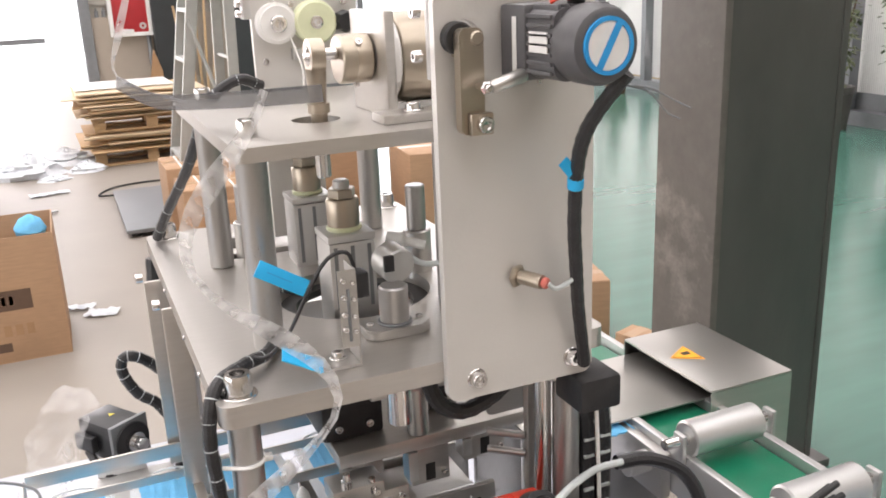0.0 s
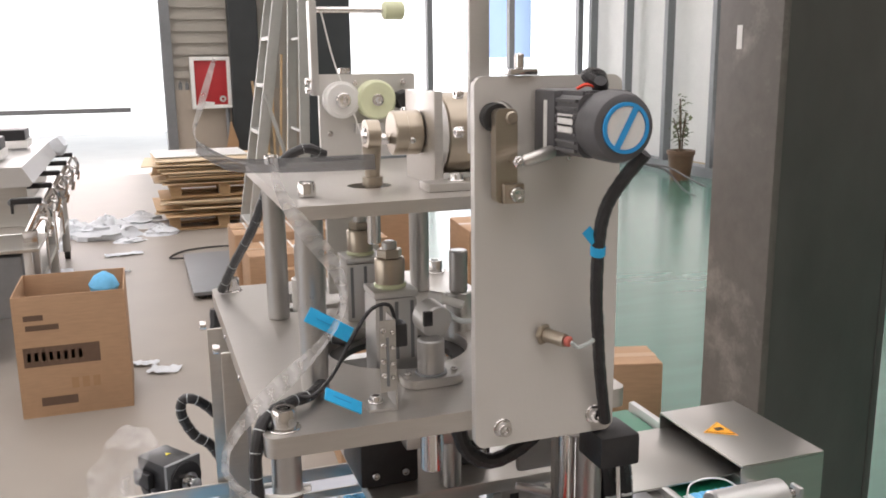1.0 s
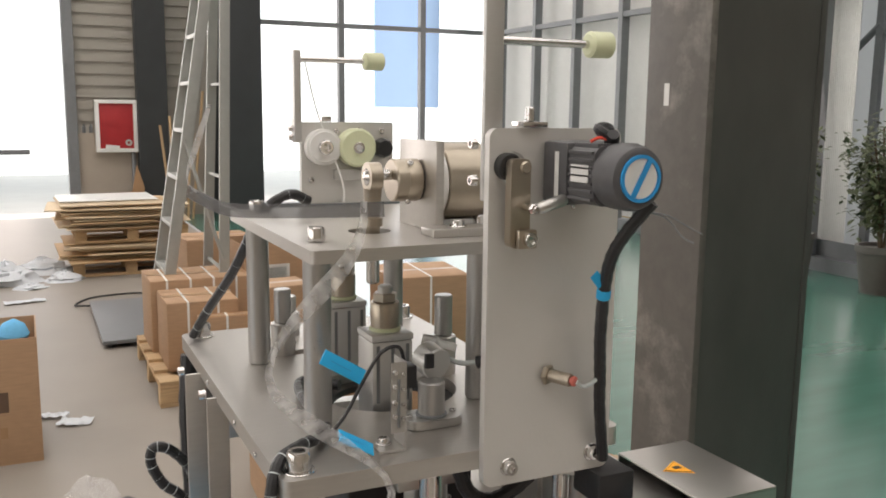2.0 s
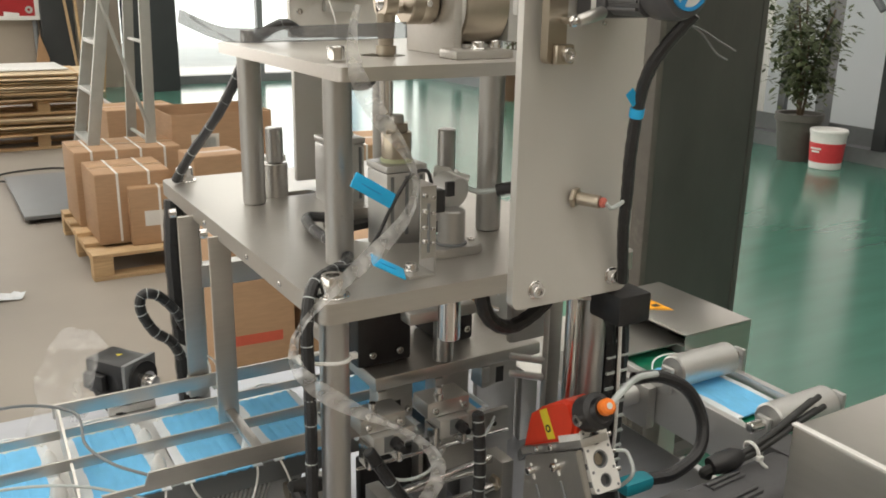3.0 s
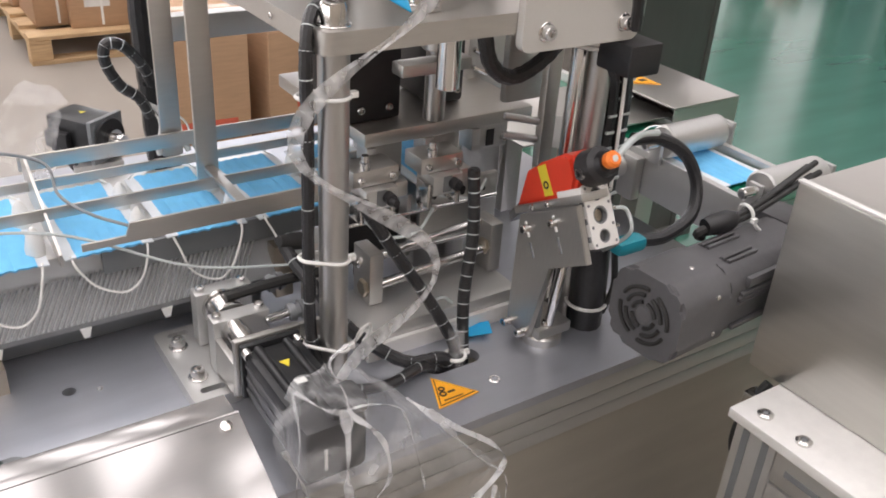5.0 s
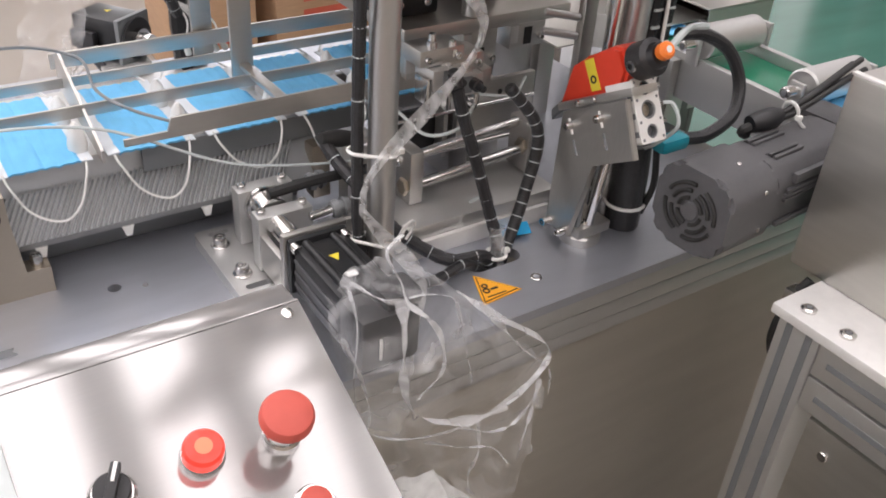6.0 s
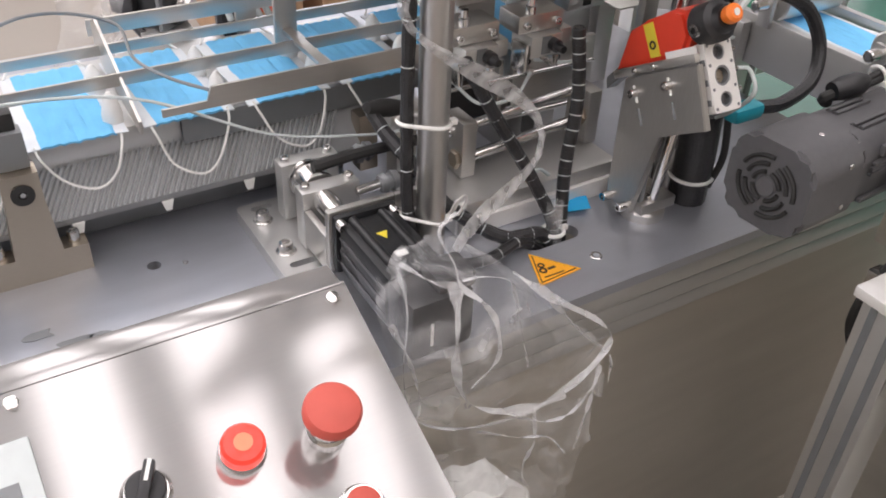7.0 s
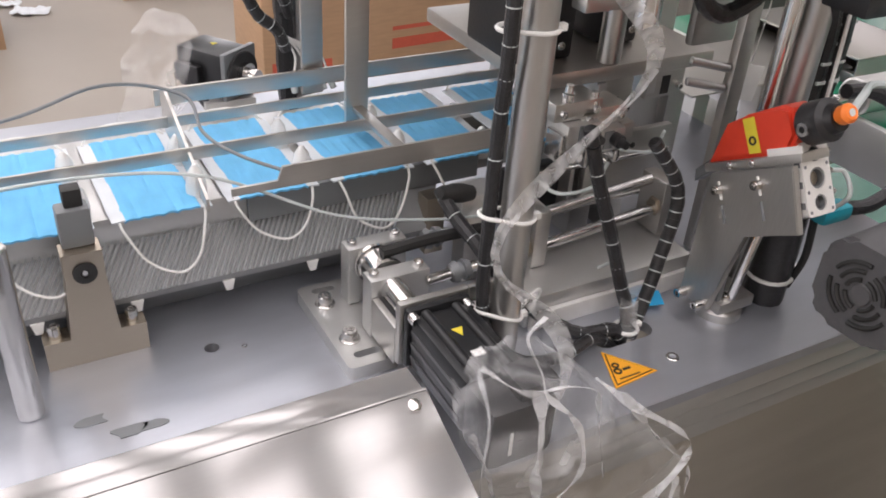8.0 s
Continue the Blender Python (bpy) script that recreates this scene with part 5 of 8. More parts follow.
def sealing_head():
    """The red head that slides to and fro along the slope of its bracket."""
    base = Vector((0.437, 0.962, 0.9375))
    ob, P = built("sealing_head", "red sealing head with black cap and orange fitting", "sealing head", tuple(base))
    H = Matrix((ALONG, OVER, Vector((1, 0, 0)))).transposed().to_4x4()
    H.translation = base
    P("red_body", prism(B(), [(0.002, 0.006), (0.104, 0.006), (0.116, 0.022), (0.114, 0.046), (0.104, 0.050), (0.066, 0.047), (0.034, 0.041)], 0.034, H, 0.004), RED, "red painted body")
    lab = P("yellow_label", prism(B(), [(0.060, 0.010), (0.074, 0.010), (0.072, 0.044), (0.058, 0.043)], 0.0008, H @ Matrix.Translation((0, 0, -0.0009))), LEMON, "yellow label", None, True)
    P("label_mark", pipe(B(), H @ Vector((0.0665, 0.022, -0.0009)), H @ Vector((0.0665, 0.022, -0.0015)), 0.0045, 0.0025, 12), INK, "", lab, True)
    P("black_cap", lathe(B(), [(0, 0.017), (0.1, 0.0195), (0.7, 0.0195), (0.8, 0.014), (1, 0.012)], H @ Vector((0.115, 0.029, 0.017)), H @ Vector((0.150, 0.031, 0.017)), 24), BLACK)
    P("cap_screw", pipe(B(), H @ Vector((0.128, 0.026, -0.0025)), H @ Vector((0.128, 0.026, -0.006)), 0.0062, 0.003, 14), CHROME)
    P("orange_fitting", lathe(B(), [(0, 0.006), (0.3, 0.0088), (0.8, 0.0088), (1, 0.006)], H @ Vector((0.150, 0.032, 0.015)), H @ Vector((0.166, 0.034, 0.012)), 16), ORANGE, "orange push-in fitting")
    P("fitting_bore", cyl(B(), H @ Vector((0.166, 0.034, 0.012)), H @ Vector((0.1668, 0.034, 0.012)), 0.0035, 12, 0.0001), PALE, "", None, True)
    P("clear_hose", tube(B(), [H @ Vector((0.160, 0.034, 0.018)), H @ Vector((0.150, 0.046, 0.05)), (0.53, 0.88, 1.045), (0.568, 0.892, 1.036)], 0.0038, 8), TUBE)
    P("slide_table", box(B(), -0.002, 0.118, -0.003, 0.0055, 0.0, 0.036, 0.001, H), STEEL, "flat slide table")
    for q in (0.034, 0.062):
        P("table_screw", cyl(B(), H @ Vector((q, 0.001, 0.0)), H @ Vector((q, 0.001, -0.004)), 0.0035, 12), CHROME)
    P("pale_strip", box(B(), 0.083, 0.122, 0.0056, 0.0125, -0.0025, 0.0, 0.0, H), WHITEP, "pale strip")
    P("tongue", prism(B(), [(-0.030, -0.012), (0.0, -0.002), (0.002, 0.010), (-0.026, 0.0)], 0.018, H @ Matrix.Translation((0, 0, 0.008)), 0.002), FRAME, "grey steel tongue")
    return ob


head_bracket()
SEALING_HEAD = sealing_head()


# ---- gripper carriage below the press ----
def carriage():
    ob, P = built("slide_unit", "aluminium slide unit with polished rods", "slide unit", (0.36, 1.0, TZ))
    P("slide_base", box(B(), 0.252, 0.47, 0.945, 1.035, TZ, 0.838, 0.004), ALU, "long aluminium slide base")
    P("slide_lip", box(B(), 0.255, 0.465, 0.938, 0.9445, TZ, 0.822, 0.002), ALUW)
    P("polished_rod", cyl(B(), (0.28, 1.0, 0.856), (0.475, 1.0, 0.872), 0.006, 16), CHROME)
    P("polished_rod", cyl(B(), (0.28, 1.015, 0.885), (0.455, 1.015, 0.900), 0.006, 16), CHROME)
    P("polished_rod", cyl(B(), (0.28, 1.044, 0.918), (0.50, 1.044, 0.916), 0.0024, 12), CHROME)
    P("polished_rod", cyl(B(), (0.29, 1.044, 0.868), (0.50, 1.044, 0.865), 0.003, 12), CHROME)
    for x in (0.285, 0.455):
        P("rod_support", box(B(), x, x + 0.018, 0.99, 1.03, 0.8385, 0.905, 0.002), STEEL)
        P("rod_nut", cyl(B(), (x - 0.006, 1.0, 0.86 + (x - 0.285) * 0.08), (x, 1.0, 0.86 + (x - 0.285) * 0.08), 0.011, 6), NICKEL)
    P("anvil_plate", box(B(), 0.388, 0.505, 1.059, 1.20, 0.86, 0.905, 0.003), STEEL, "thick steel anvil plate")
    P("anvil_leg", box(B(), 0.40, 0.43, 1.08, 1.16, TZ, 0.8595, 0.002), STEEL)
    P("anvil_leg", box(B(), 0.45, 0.48, 1.08, 1.16, TZ, 0.8595, 0.002), STEEL)
    P("work_plate", box(B(), 0.30, 0.54, 1.206, 1.216, 0.84, 0.914, 0.002), PLATE, "upright satin work plate")
    face = P("front_panel", box(B(), 0.388, 0.505, 1.050, 1.0585, 0.862, 0.944, 0.002), STEEL, "grey steel front panel")
    for x, z in ((0.408, 0.928), (0.450, 0.926), (0.482, 0.925)):
        P("panel_hole", cyl(B(), (x, 1.0500, z), (x, 1.0492, z), 0.0035, 14, 0.0002), RUBBER, "", face, True)
    # solid black slab painted in for the shade of the gap behind the rods
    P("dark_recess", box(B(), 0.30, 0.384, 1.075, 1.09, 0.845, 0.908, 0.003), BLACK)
    P("recess_rib", box(B(), 0.372, 0.378, 1.055, 1.0745, 0.85, 0.935, 0.001), STEELV)
    for x0, x1, z0 in ((0.325, 0.372, 0.955), (0.405, 0.455, 0.952), (0.475, 0.53, 0.968)):
        b = P("die_block", box(B(), x0, x1, 1.072, 1.10, z0, 0.9995, 0.002), STEEL, "small steel die block")
        P("die_slot", box(B(), (x0 + x1) / 2 - 0.006, (x0 + x1) / 2 + 0.006, 1.0714, 1.0719, z0 + 0.004, z0 + 0.026), RUBBER, "", b, True)
        P("die_rib", box(B(), x0 - 0.004, x0 + 0.008, 1.066, 1.0715, z0 + 0.01, 0.9995, 0.001), ALU, "", b)
        screw(P, (x1 - 0.008, 1.072, z0 + 0.012), (0, -1, 0), 0.004, 0.006, 0, b)
    P("black_block", box(B(), 0.30, 0.325, 1.03, 1.06, 0.84, 0.856, 0.003), BLACK)
    P("valve_fitting", lathe(B(), [(0, 0.008), (0.4, 0.008), (0.45, 0.005), (1, 0.005)], (0.37, 1.02, 0.945), (0.37, 0.995, 0.945), 12), CHROME)
    P("pale_hose", tube(B(), [(0.37, 0.995, 0.945), (0.34, 0.98, 0.93), (0.31, 1.0, 0.92), (0.29, 1.03, 0.94)], 0.002, 8), TUBE)
    P("pale_hose", tube(B(), [(0.40, 1.03, 0.94), (0.43, 1.0, 0.945), (0.455, 1.01, 0.96)], 0.002, 8), TUBE)
    P("pale_hose", tube(B(), [(0.345, 0.955, 0.846), (0.36, 0.95, 0.852), (0.373, 0.948, 0.842)], 0.002, 8), TUBE)
    P("left_block", box(B(), 0.225, 0.27, 1.04, 1.075, 0.885, 0.91, 0.003), ALU)
    P("left_post", box(B(), 0.235, 0.26, 1.045, 1.07, TZ, 0.8845, 0.002), STEEL)
    P("left_sensor", lathe(B(), [(0, 0.008), (0.3, 0.010), (0.6, 0.010), (1, 0.006)], (0.235, 1.04, 0.915), (0.195, 1.035, 0.925), 12), RUBBER)
    P("wood_coloured_block", box(B(), 0.212, 0.235, 1.09, 1.112, 0.815, 0.885, 0.002), NICKEL)
    P("blue_tag", box(B(), -0.021, 0.021, -0.011, 0.011, 0, 0.0008, 0, pose(0.396, 0.932, TZ + 0.005, 6, -8, -24)), CYAN, "small blue tag", None, True)
    return ob


def gripper(name, x, z):
    ob, P = built(name, "small steel gripper with air fitting", "gripper", (x, 1.0, z - 0.03), "grippers below the press")
    P("jaw_block", box(B(), x - 0.020, x + 0.020, 0.975, 1.012, z - 0.014, z + 0.010, 0.003), ALU)
    P("carrier", box(B(), x - 0.031, x + 0.026, 0.985, 1.022, z + 0.0105, z + 0.030, 0.003), STEEL)
    P("side_block", box(B(), x + 0.0205, x + 0.036, 0.982, 1.008, z - 0.008, z + 0.010, 0.002), STEEL)
    P("dark_insert", box(B(), x - 0.007, x + 0.004, 0.9735, 0.9748, z - 0.010, z + 0.009), FRAME, "", None, True)
    P("jaw", box(B(), x - 0.027, x - 0.0205, 0.975, 1.0, z - 0.028, z + 0.002, 0.002), CHROME)
    P("jaw", box(B(), x + 0.010, x + 0.017, 0.975, 1.0, z - 0.028, z - 0.0145, 0.002), CHROME)
    for dx in (-0.022, 0.016):
        screw(P, (x + dx, 0.985, z + 0.020), (0, -1, 0), 0.004, 0.005)
    P("air_fitting", lathe(B(), [(0, 0.007), (0.5, 0.007), (0.55, 0.005), (1, 0.004)], (x + 0.006, 0.975, z), (x + 0.006, 0.955, z), 12), BLACK)
    P("elbow_fitting", lathe(B(), [(0, 0.006), (0.5, 0.006), (0.55, 0.0045), (1, 0.004)], (x - 0.014, 0.990, z + 0.030), (x - 0.014, 0.990, z + 0.046), 12), CHROME)
    return ob


CABLE_FOOT = Vector((0.352, 0.905, TZ))


def feed_cable(pts, label):
    """A spiral-wrapped cable that rises from the table's slot; it sways about its foot."""
    ob, P = built("feed_cable", label, "cable", tuple(CABLE_FOOT), "cables from the table slot")
    P("sleeve", tube(B(), pts, 0.0072, 10, 8, 0.05), SLEEVE)
    path = smooth_path(pts, 6)
    for i in range(2, len(path) - 2, 3):
        d = (path[i + 1] - path[i - 1]).normalized() * 0.0007
        P("wrap_gap", cyl(B(), path[i] - d, path[i] + d, 0.0074, 10), TUBE, "pale gap in the wrap")
    P("end_ferrule", cyl(B(), path[-1], path[-1] + (path[-1] - path[-3]).normalized() * 0.02, 0.007, 12), BLACK)
    return ob


carriage()
GRIPPER_L = gripper("gripper", 0.290, 0.985)
GRIPPER_R = gripper("gripper", 0.375, 0.985)
CABLE_L = feed_cable([(0.350, 0.905, TZ - 0.03), (0.352, 0.908, TZ + 0.01), (0.340, 0.925, 0.845), (0.312, 0.935, 0.895), (0.285, 0.945, 0.94), (0.262, 0.95, 0.98)], "black spiral-wrapped cable leaning from the table slot")
# the other cable bends: short stiff lengths along a moving arch
CABLE_R, P = built("feed_cable", "black spiral-wrapped cable arching from the table slot", "cable", tuple(CABLE_FOOT), "cables from the table slot")
JOINTS = [Vector(p) for p in ((0.362, 0.904, TZ - 0.005), (0.370, 0.922, 0.865), (0.385, 0.935, 0.94), (0.386, 0.945, 1.02))]
LINK = 0.0165
LENGTHS = []
for k in range(14):
    bm = cyl(B(), (0, 0, -LINK * 0.62), (0, 0, LINK * 0.62), 0.0072, 12, 0.002)
    o = part("cable_length", bm, SLEEVE, CABLE_R)
    part("wrap_gap", cyl(B(), (0, 0, -0.0006), (0, 0, 0.0006), 0.0074, 12, 0.0001), TUBE, o, "pale gap in the wrap")
    LENGTHS.append(o)
ob, P = built("cable_sheath", "clear hose sheath with a tie at the slot", "hose", (0.355, 0.905, TZ))
P("sheath", pipe(B(), (0.349, 0.899, TZ - 0.01), (0.353, 0.908, TZ + 0.036), 0.0095, 0.0088, 16), GLASS)
cable_tie(P, (0.347, 0.899, TZ + 0.006), 0.012)


# ---- cables on the frame ----
def sleeved(name, label, pts, r=0.008, wraps=True, material=SLEEVE, step=4):
    base = tuple(pts[0])
    ob, P = built(name, label, "cable", base)
    P("sleeve", tube(B(), pts, r, 10, 8, 0.05), material)
    if wraps:
        path = smooth_path(pts, 6)
        for i in range(2, len(path) - 2, step):
            d = (path[i + 1] - path[i - 1]).normalized() * 0.0007
            P("wrap_gap", cyl(B(), path[i] - d, path[i] + d, r * 1.03, 10), TUBE, "pale gap in the wrap")
    return ob, P


ob, P = sleeved("motor_cable", "black taped motor cable with a blue band", [(0.494, 0.778, 1.455), (0.480, 0.797, 1.425), (0.474, 0.81, 1.40), (0.4745, 0.82, 1.368), (0.479, 0.83, 1.32), (0.486, 0.838, 1.28), (0.496, 0.85, 1.236), (0.508, 0.858, 1.176)], 0.0061, False)
P("blue_band", cyl(B(), (0.4755, 0.823, 1.357), (0.4745, 0.8205, 1.368), 0.0071, 14), CYAN, "blue tape band")
P("blue_flag", box(B(), -0.015, 0, -0.0005, 0.0005, -0.005, 0.005, 0, pose(0.470, 0.818, 1.372, 0, 50, 0)), CYAN, "blue tape flag", None, True)
P("clip_box", box(B(), 0.500, 0.545, 0.85, 0.90, 1.127, 1.161, 0.004), BLACK, "black cable clip")
for k in range(2):
    x = 0.545 + 0.02 * k
    P("carrier", tube(B(), [(x - 0.02, 0.905, 1.13), (x, 0.915, 1.08), (x + 0.004, 0.92, 0.98), (x + 0.006, 0.925, TZ)], 0.0105, 10), SLEEVE, "black ribbed cable carrier")
    for j in range(14):
        z = 1.10 - j * 0.02
        P("carrier_gap", box(B(), x - 0.005, x + 0.007, 0.906, 0.909, z, z + 0.003), TUBE, "", None, True)
P("white_lead", tube(B(), [(0.548, 0.90, 1.12), (0.552, 0.90, 1.05), (0.556, 0.902, 0.95), (0.55, 0.905, 0.86)], 0.0022, 6), CORD)
P("loose_wire", tube(B(), [(0.497, 0.785, 1.445), (0.53, 0.80, 1.435), (0.545, 0.795, 1.418), (0.555, 0.79, 1.412)], 0.0009, 5), FRAME)
P("loose_wire", tube(B(), [(0.497, 0.785, 1.445), (0.532, 0.80, 1.438), (0.55, 0.795, 1.428), (0.565, 0.79, 1.42)], 0.0009, 5), FRAME)

sleeved("platform_cable", "black spiral-wrapped cable across the platform and down the post", [(0.30, 1.10, 1.212), (0.262, 1.13, 1.212), (0.245, 1.06, 1.213), (0.250, 1.0, 1.210), (0.230, 0.955, 1.209), (0.205, 0.934, 1.211), (0.176, 0.908, 1.208), (0.164, 0.894, 1.175), (0.166, 0.897, 1.12), (0.170, 0.906, 1.06), (0.170, 0.907, 0.96), (0.174, 0.905, 0.87), (0.20, 0.886, 0.825), (0.25, 0.882, 0.812), (0.30, 0.893, 0.811), (0.338, 0.897, TZ - 0.02)], 0.0062, step=3)
ob, P = sleeved("sensor_cable", "thin black sensor cable with blue tags", [(0.212, 0.940, 1.2145), (0.226, 0.930, 1.2165), (0.244, 0.920, 1.238), (0.263, 0.92, 1.27), (0.283, 0.92, 1.299), (0.302, 0.92, 1.303), (0.309, 0.92, 1.284)], 0.0019, False)
for c, a, b, w in (((0.242, 0.915, 1.291), 32, 10, 0.024), ((0.250, 0.90, 1.219), 30, 60, 0.020)):
    P("tag", box(B(), -w, w, -0.0008, 0.0008, -0.0075, 0.0075, 0.0003, pose(*c, -b, a, 0)), CYAN, "bright blue tag")
    P("tag_print", box(B(), -w * 0.6, w * 0.4, -0.0012, -0.0009, -0.0004, 0.0006, 0, pose(*c, -b, a, 0)), CYAND, "", None, True)
sleeved("side_cable", "black spiral-wrapped cable rising to the top plate", [(0.185, 1.43, 1.205), (0.20, 1.39, 1.25), (0.222, 1.33, 1.31), (0.236, 1.29, 1.36), (0.25, 1.27, 1.40), (0.285, 1.26, 1.425), (0.315, 1.27, 1.415)], 0.0068)
sleeved("loop_cable", "thick black hose looped below the platform", [(0.372, 0.93, 1.178), (0.385, 0.93, 1.135), (0.412, 0.93, 1.117), (0.445, 0.93, 1.126), (0.475, 0.93, 1.15), (0.50, 0.935, 1.178)], 0.0085, False)
ob, P = sleeved("plate_hose", "black hose from the bush to the front plate", [(0.408, 0.955, 1.266), (0.42, 0.945, 1.27), (0.44, 0.93, 1.276), (0.47, 0.89, 1.282)], 0.0068, False)
P("air_tube", tube(B(), [(0.384, 1.0, 1.268), (0.395, 0.975, 1.262), (0.409, 0.954, 1.2665)], 0.003, 8), TUBE, "pale air tube")
sleeved("post_cable", "black cable bundle along the rear post", [(0.178, 1.425, 1.178), (0.172, 1.42, 1.10), (0.174, 1.42, 1.0), (0.176, 1.42, 0.9), (0.178, 1.42, TZ)], 0.013, False)
sleeved("post_cable", "black cable bundle along the rear post", [(0.49, 1.02, 1.39), (0.488, 1.0, 1.34), (0.486, 0.99, 1.27), (0.488, 0.985, 1.21)], 0.007, False)
ob, P = sleeved("servo_lead", "black spiral-wrapped loop beside the rear post", [(0.165, 1.39, 0.955), (0.150, 1.38, 0.985), (0.128, 1.38, 1.005), (0.113, 1.38, 1.038), (0.117, 1.38, 1.060), (0.138, 1.38, 1.055), (0.165, 1.40, 1.02), (0.178, 1.41, 0.99)], 0.0075, True, SLEEVE, 3)
for k in range(5):
    P("bare_lead", tube(B(), [(0.165, 1.40, 0.97), (0.175 + 0.008 * k, 1.385, 0.945), (0.165 + 0.012 * k, 1.37, 0.92)], 0.0016, 5), CORD)
    P("lead_plug", cyl(B(), (0.165 + 0.012 * k, 1.37, 0.92), (0.167 + 0.013 * k, 1.365, 0.905), 0.0045, 10), TUBE)
ob, P = sleeved("table_cable", "black spiral-wrapped cable over the slide to the table", [(0.20, 1.045, 0.925), (0.205, 1.02, 0.905), (0.215, 0.98, 0.885), (0.235, 0.955, 0.85), (0.262, 0.93, 0.825), (0.29, 0.905, 0.812), (0.33, 0.899, 0.808), (0.345, 0.898, TZ - 0.02)], 0.0075)
cable_tie(P, (0.245, 0.945, 0.838), 0.011, (1, -1, -1))
P("tie_curl", tube(B(), [(0.235, 0.93, 0.845), (0.238, 0.925, 0.86), (0.248, 0.925, 0.865), (0.252, 0.928, 0.855), (0.244, 0.93, 0.84)], 0.0017, 6), NYLON, "curled tie end")
ob, P = built("hanging_tag", "white paper tag hanging on a string", "tag", (0.56, 1.0, 1.05))
P("paper", box(B(), -0.019, 0.019, 0, 0.0012, -0.023, 0.021, 0.0003, pose(0.605, 1.05, 0.981, 0, 8, -20)), PALE)
P("string", tube(B(), [(0.609, 1.05, 1.002), (0.59, 1.03, 1.10), (0.54, 1.02, 1.179)], 0.0008, 5), CORD)


# ---- delivery conveyor, its cover and rollers ----
def delivery_conveyor():
    ob, P = built("delivery_conveyor", "green-belted delivery conveyor with aluminium sides", "conveyor", (0.82, 0.9, 0))
    P("belt", box(B(), 0.768, 0.874, 0.30, 1.42, 0.912, 0.920, 0.002), BELTG, "dark green belt")
    for x0 in (0.752, 0.8765):
        P("side_rail", box(B(), x0, x0 + 0.012, 0.30, 1.42, 0.868, 0.934, 0.002), ALU, "aluminium side rail")
    P("cross_bed", box(B(), 0.765, 0.876, 0.32, 1.40, 0.88, 0.9105), STEEL)
    for y in (0.42, 1.30):
        for x in (0.80, 0.86):
            P("leg", box(B(), x, x + 0.03, y, y + 0.03, 0.0045, 0.8795, 0.002), ALU)
    for y in (1.01, 0.842):
        r = P("roller", lathe(B(), [(0, 0.021), (0.02, 0.0235), (0.98, 0.0235), (1, 0.021)], (0.757, y, 0.955), (0.868, y, 0.955), 32), ALU, "bright aluminium pinch roller")
        P("axle", cyl(B(), (0.722, y, 0.955), (0.887, y, 0.955), 0.0075, 16), CHROME, "", r)
        P("axle_bore", cyl(B(), (0.7215, y, 0.955), (0.7225, y, 0.955), 0.004, 12), FRAME, "", r)
        for x in (0.744, 0.8895):
            P("axle_holder", box(B(), x, x + 0.007, y - 0.01, y + 0.01, 0.925, 0.965, 0.002), ALU, "", r)
    P("end_bracket", box(B(), 0.735, 0.7515, 1.03, 1.16, 0.86, 0.925, 0.003), STEEL)
    P("clamp_roller", cyl(B(), (0.70, 1.06, 0.905), (0.735, 1.06, 0.905), 0.015, 20), ALU)
    P("slide_plate", box(B(), 0.60, 0.90, 1.12, 1.30, 0.932, 0.935, 0.001), SHEET, "bright steel slide plate")
    P("slide_leg", box(B(), 0.62, 0.65, 1.18, 1.24, TZ, 0.9315, 0.002), STEEL)
    return ob


def cover_box():
    ob, P = built("cover_box", "folded sheet-steel cover box with a warning triangle", "cover", (0.94, 1.2, 0.9))
    P("top", box(B(), 0.866, 1.012, 1.092, 1.304, 0.957, 0.9605, 0.001), SHEET, "brushed cover top")
    P("front", box(B(), 0.866, 1.012, 1.092, 1.0935, 0.80, 0.9565), SHEET)
    P("side", box(B(), 1.0105, 1.012, 1.094, 1.304, 0.80, 0.9565), SHEET)
    P("back", box(B(), 0.866, 1.010, 1.3025, 1.304, 0.80, 0.9565), SHEET)
    for mt, s, z in ((YELLOW, 1.0, 0.0), (INK, 0.85, 0.0004), (YELLOW, 0.78, 0.0008)):
        c = Vector((0.913, 1.209))
        tri = [c + (Vector(p) - c) * s for p in ((0.884, 1.209), (0.928, 1.236), (0.928, 1.182))]
        P("warning_triangle", prism(B(), [tuple(p) for p in tri], 0.0006, Matrix.Translation((0, 0, 0.9607 + z))), mt, "yellow warning triangle", None, True)
    P("sign_hand", box(B(), 0.906, 0.92, 1.205, 1.215, 0.9622, 0.9626), INK, "", None, True)
    P("stand", box(B(), 0.92, 0.96, 1.18, 1.22, 0.0045, 0.86, 0.002), ALU)
    P("stand_plate", box(B(), 0.87, 1.01, 1.10, 1.30, 0.861, 0.866), STEEL)
    return ob


delivery_conveyor()
cover_box()

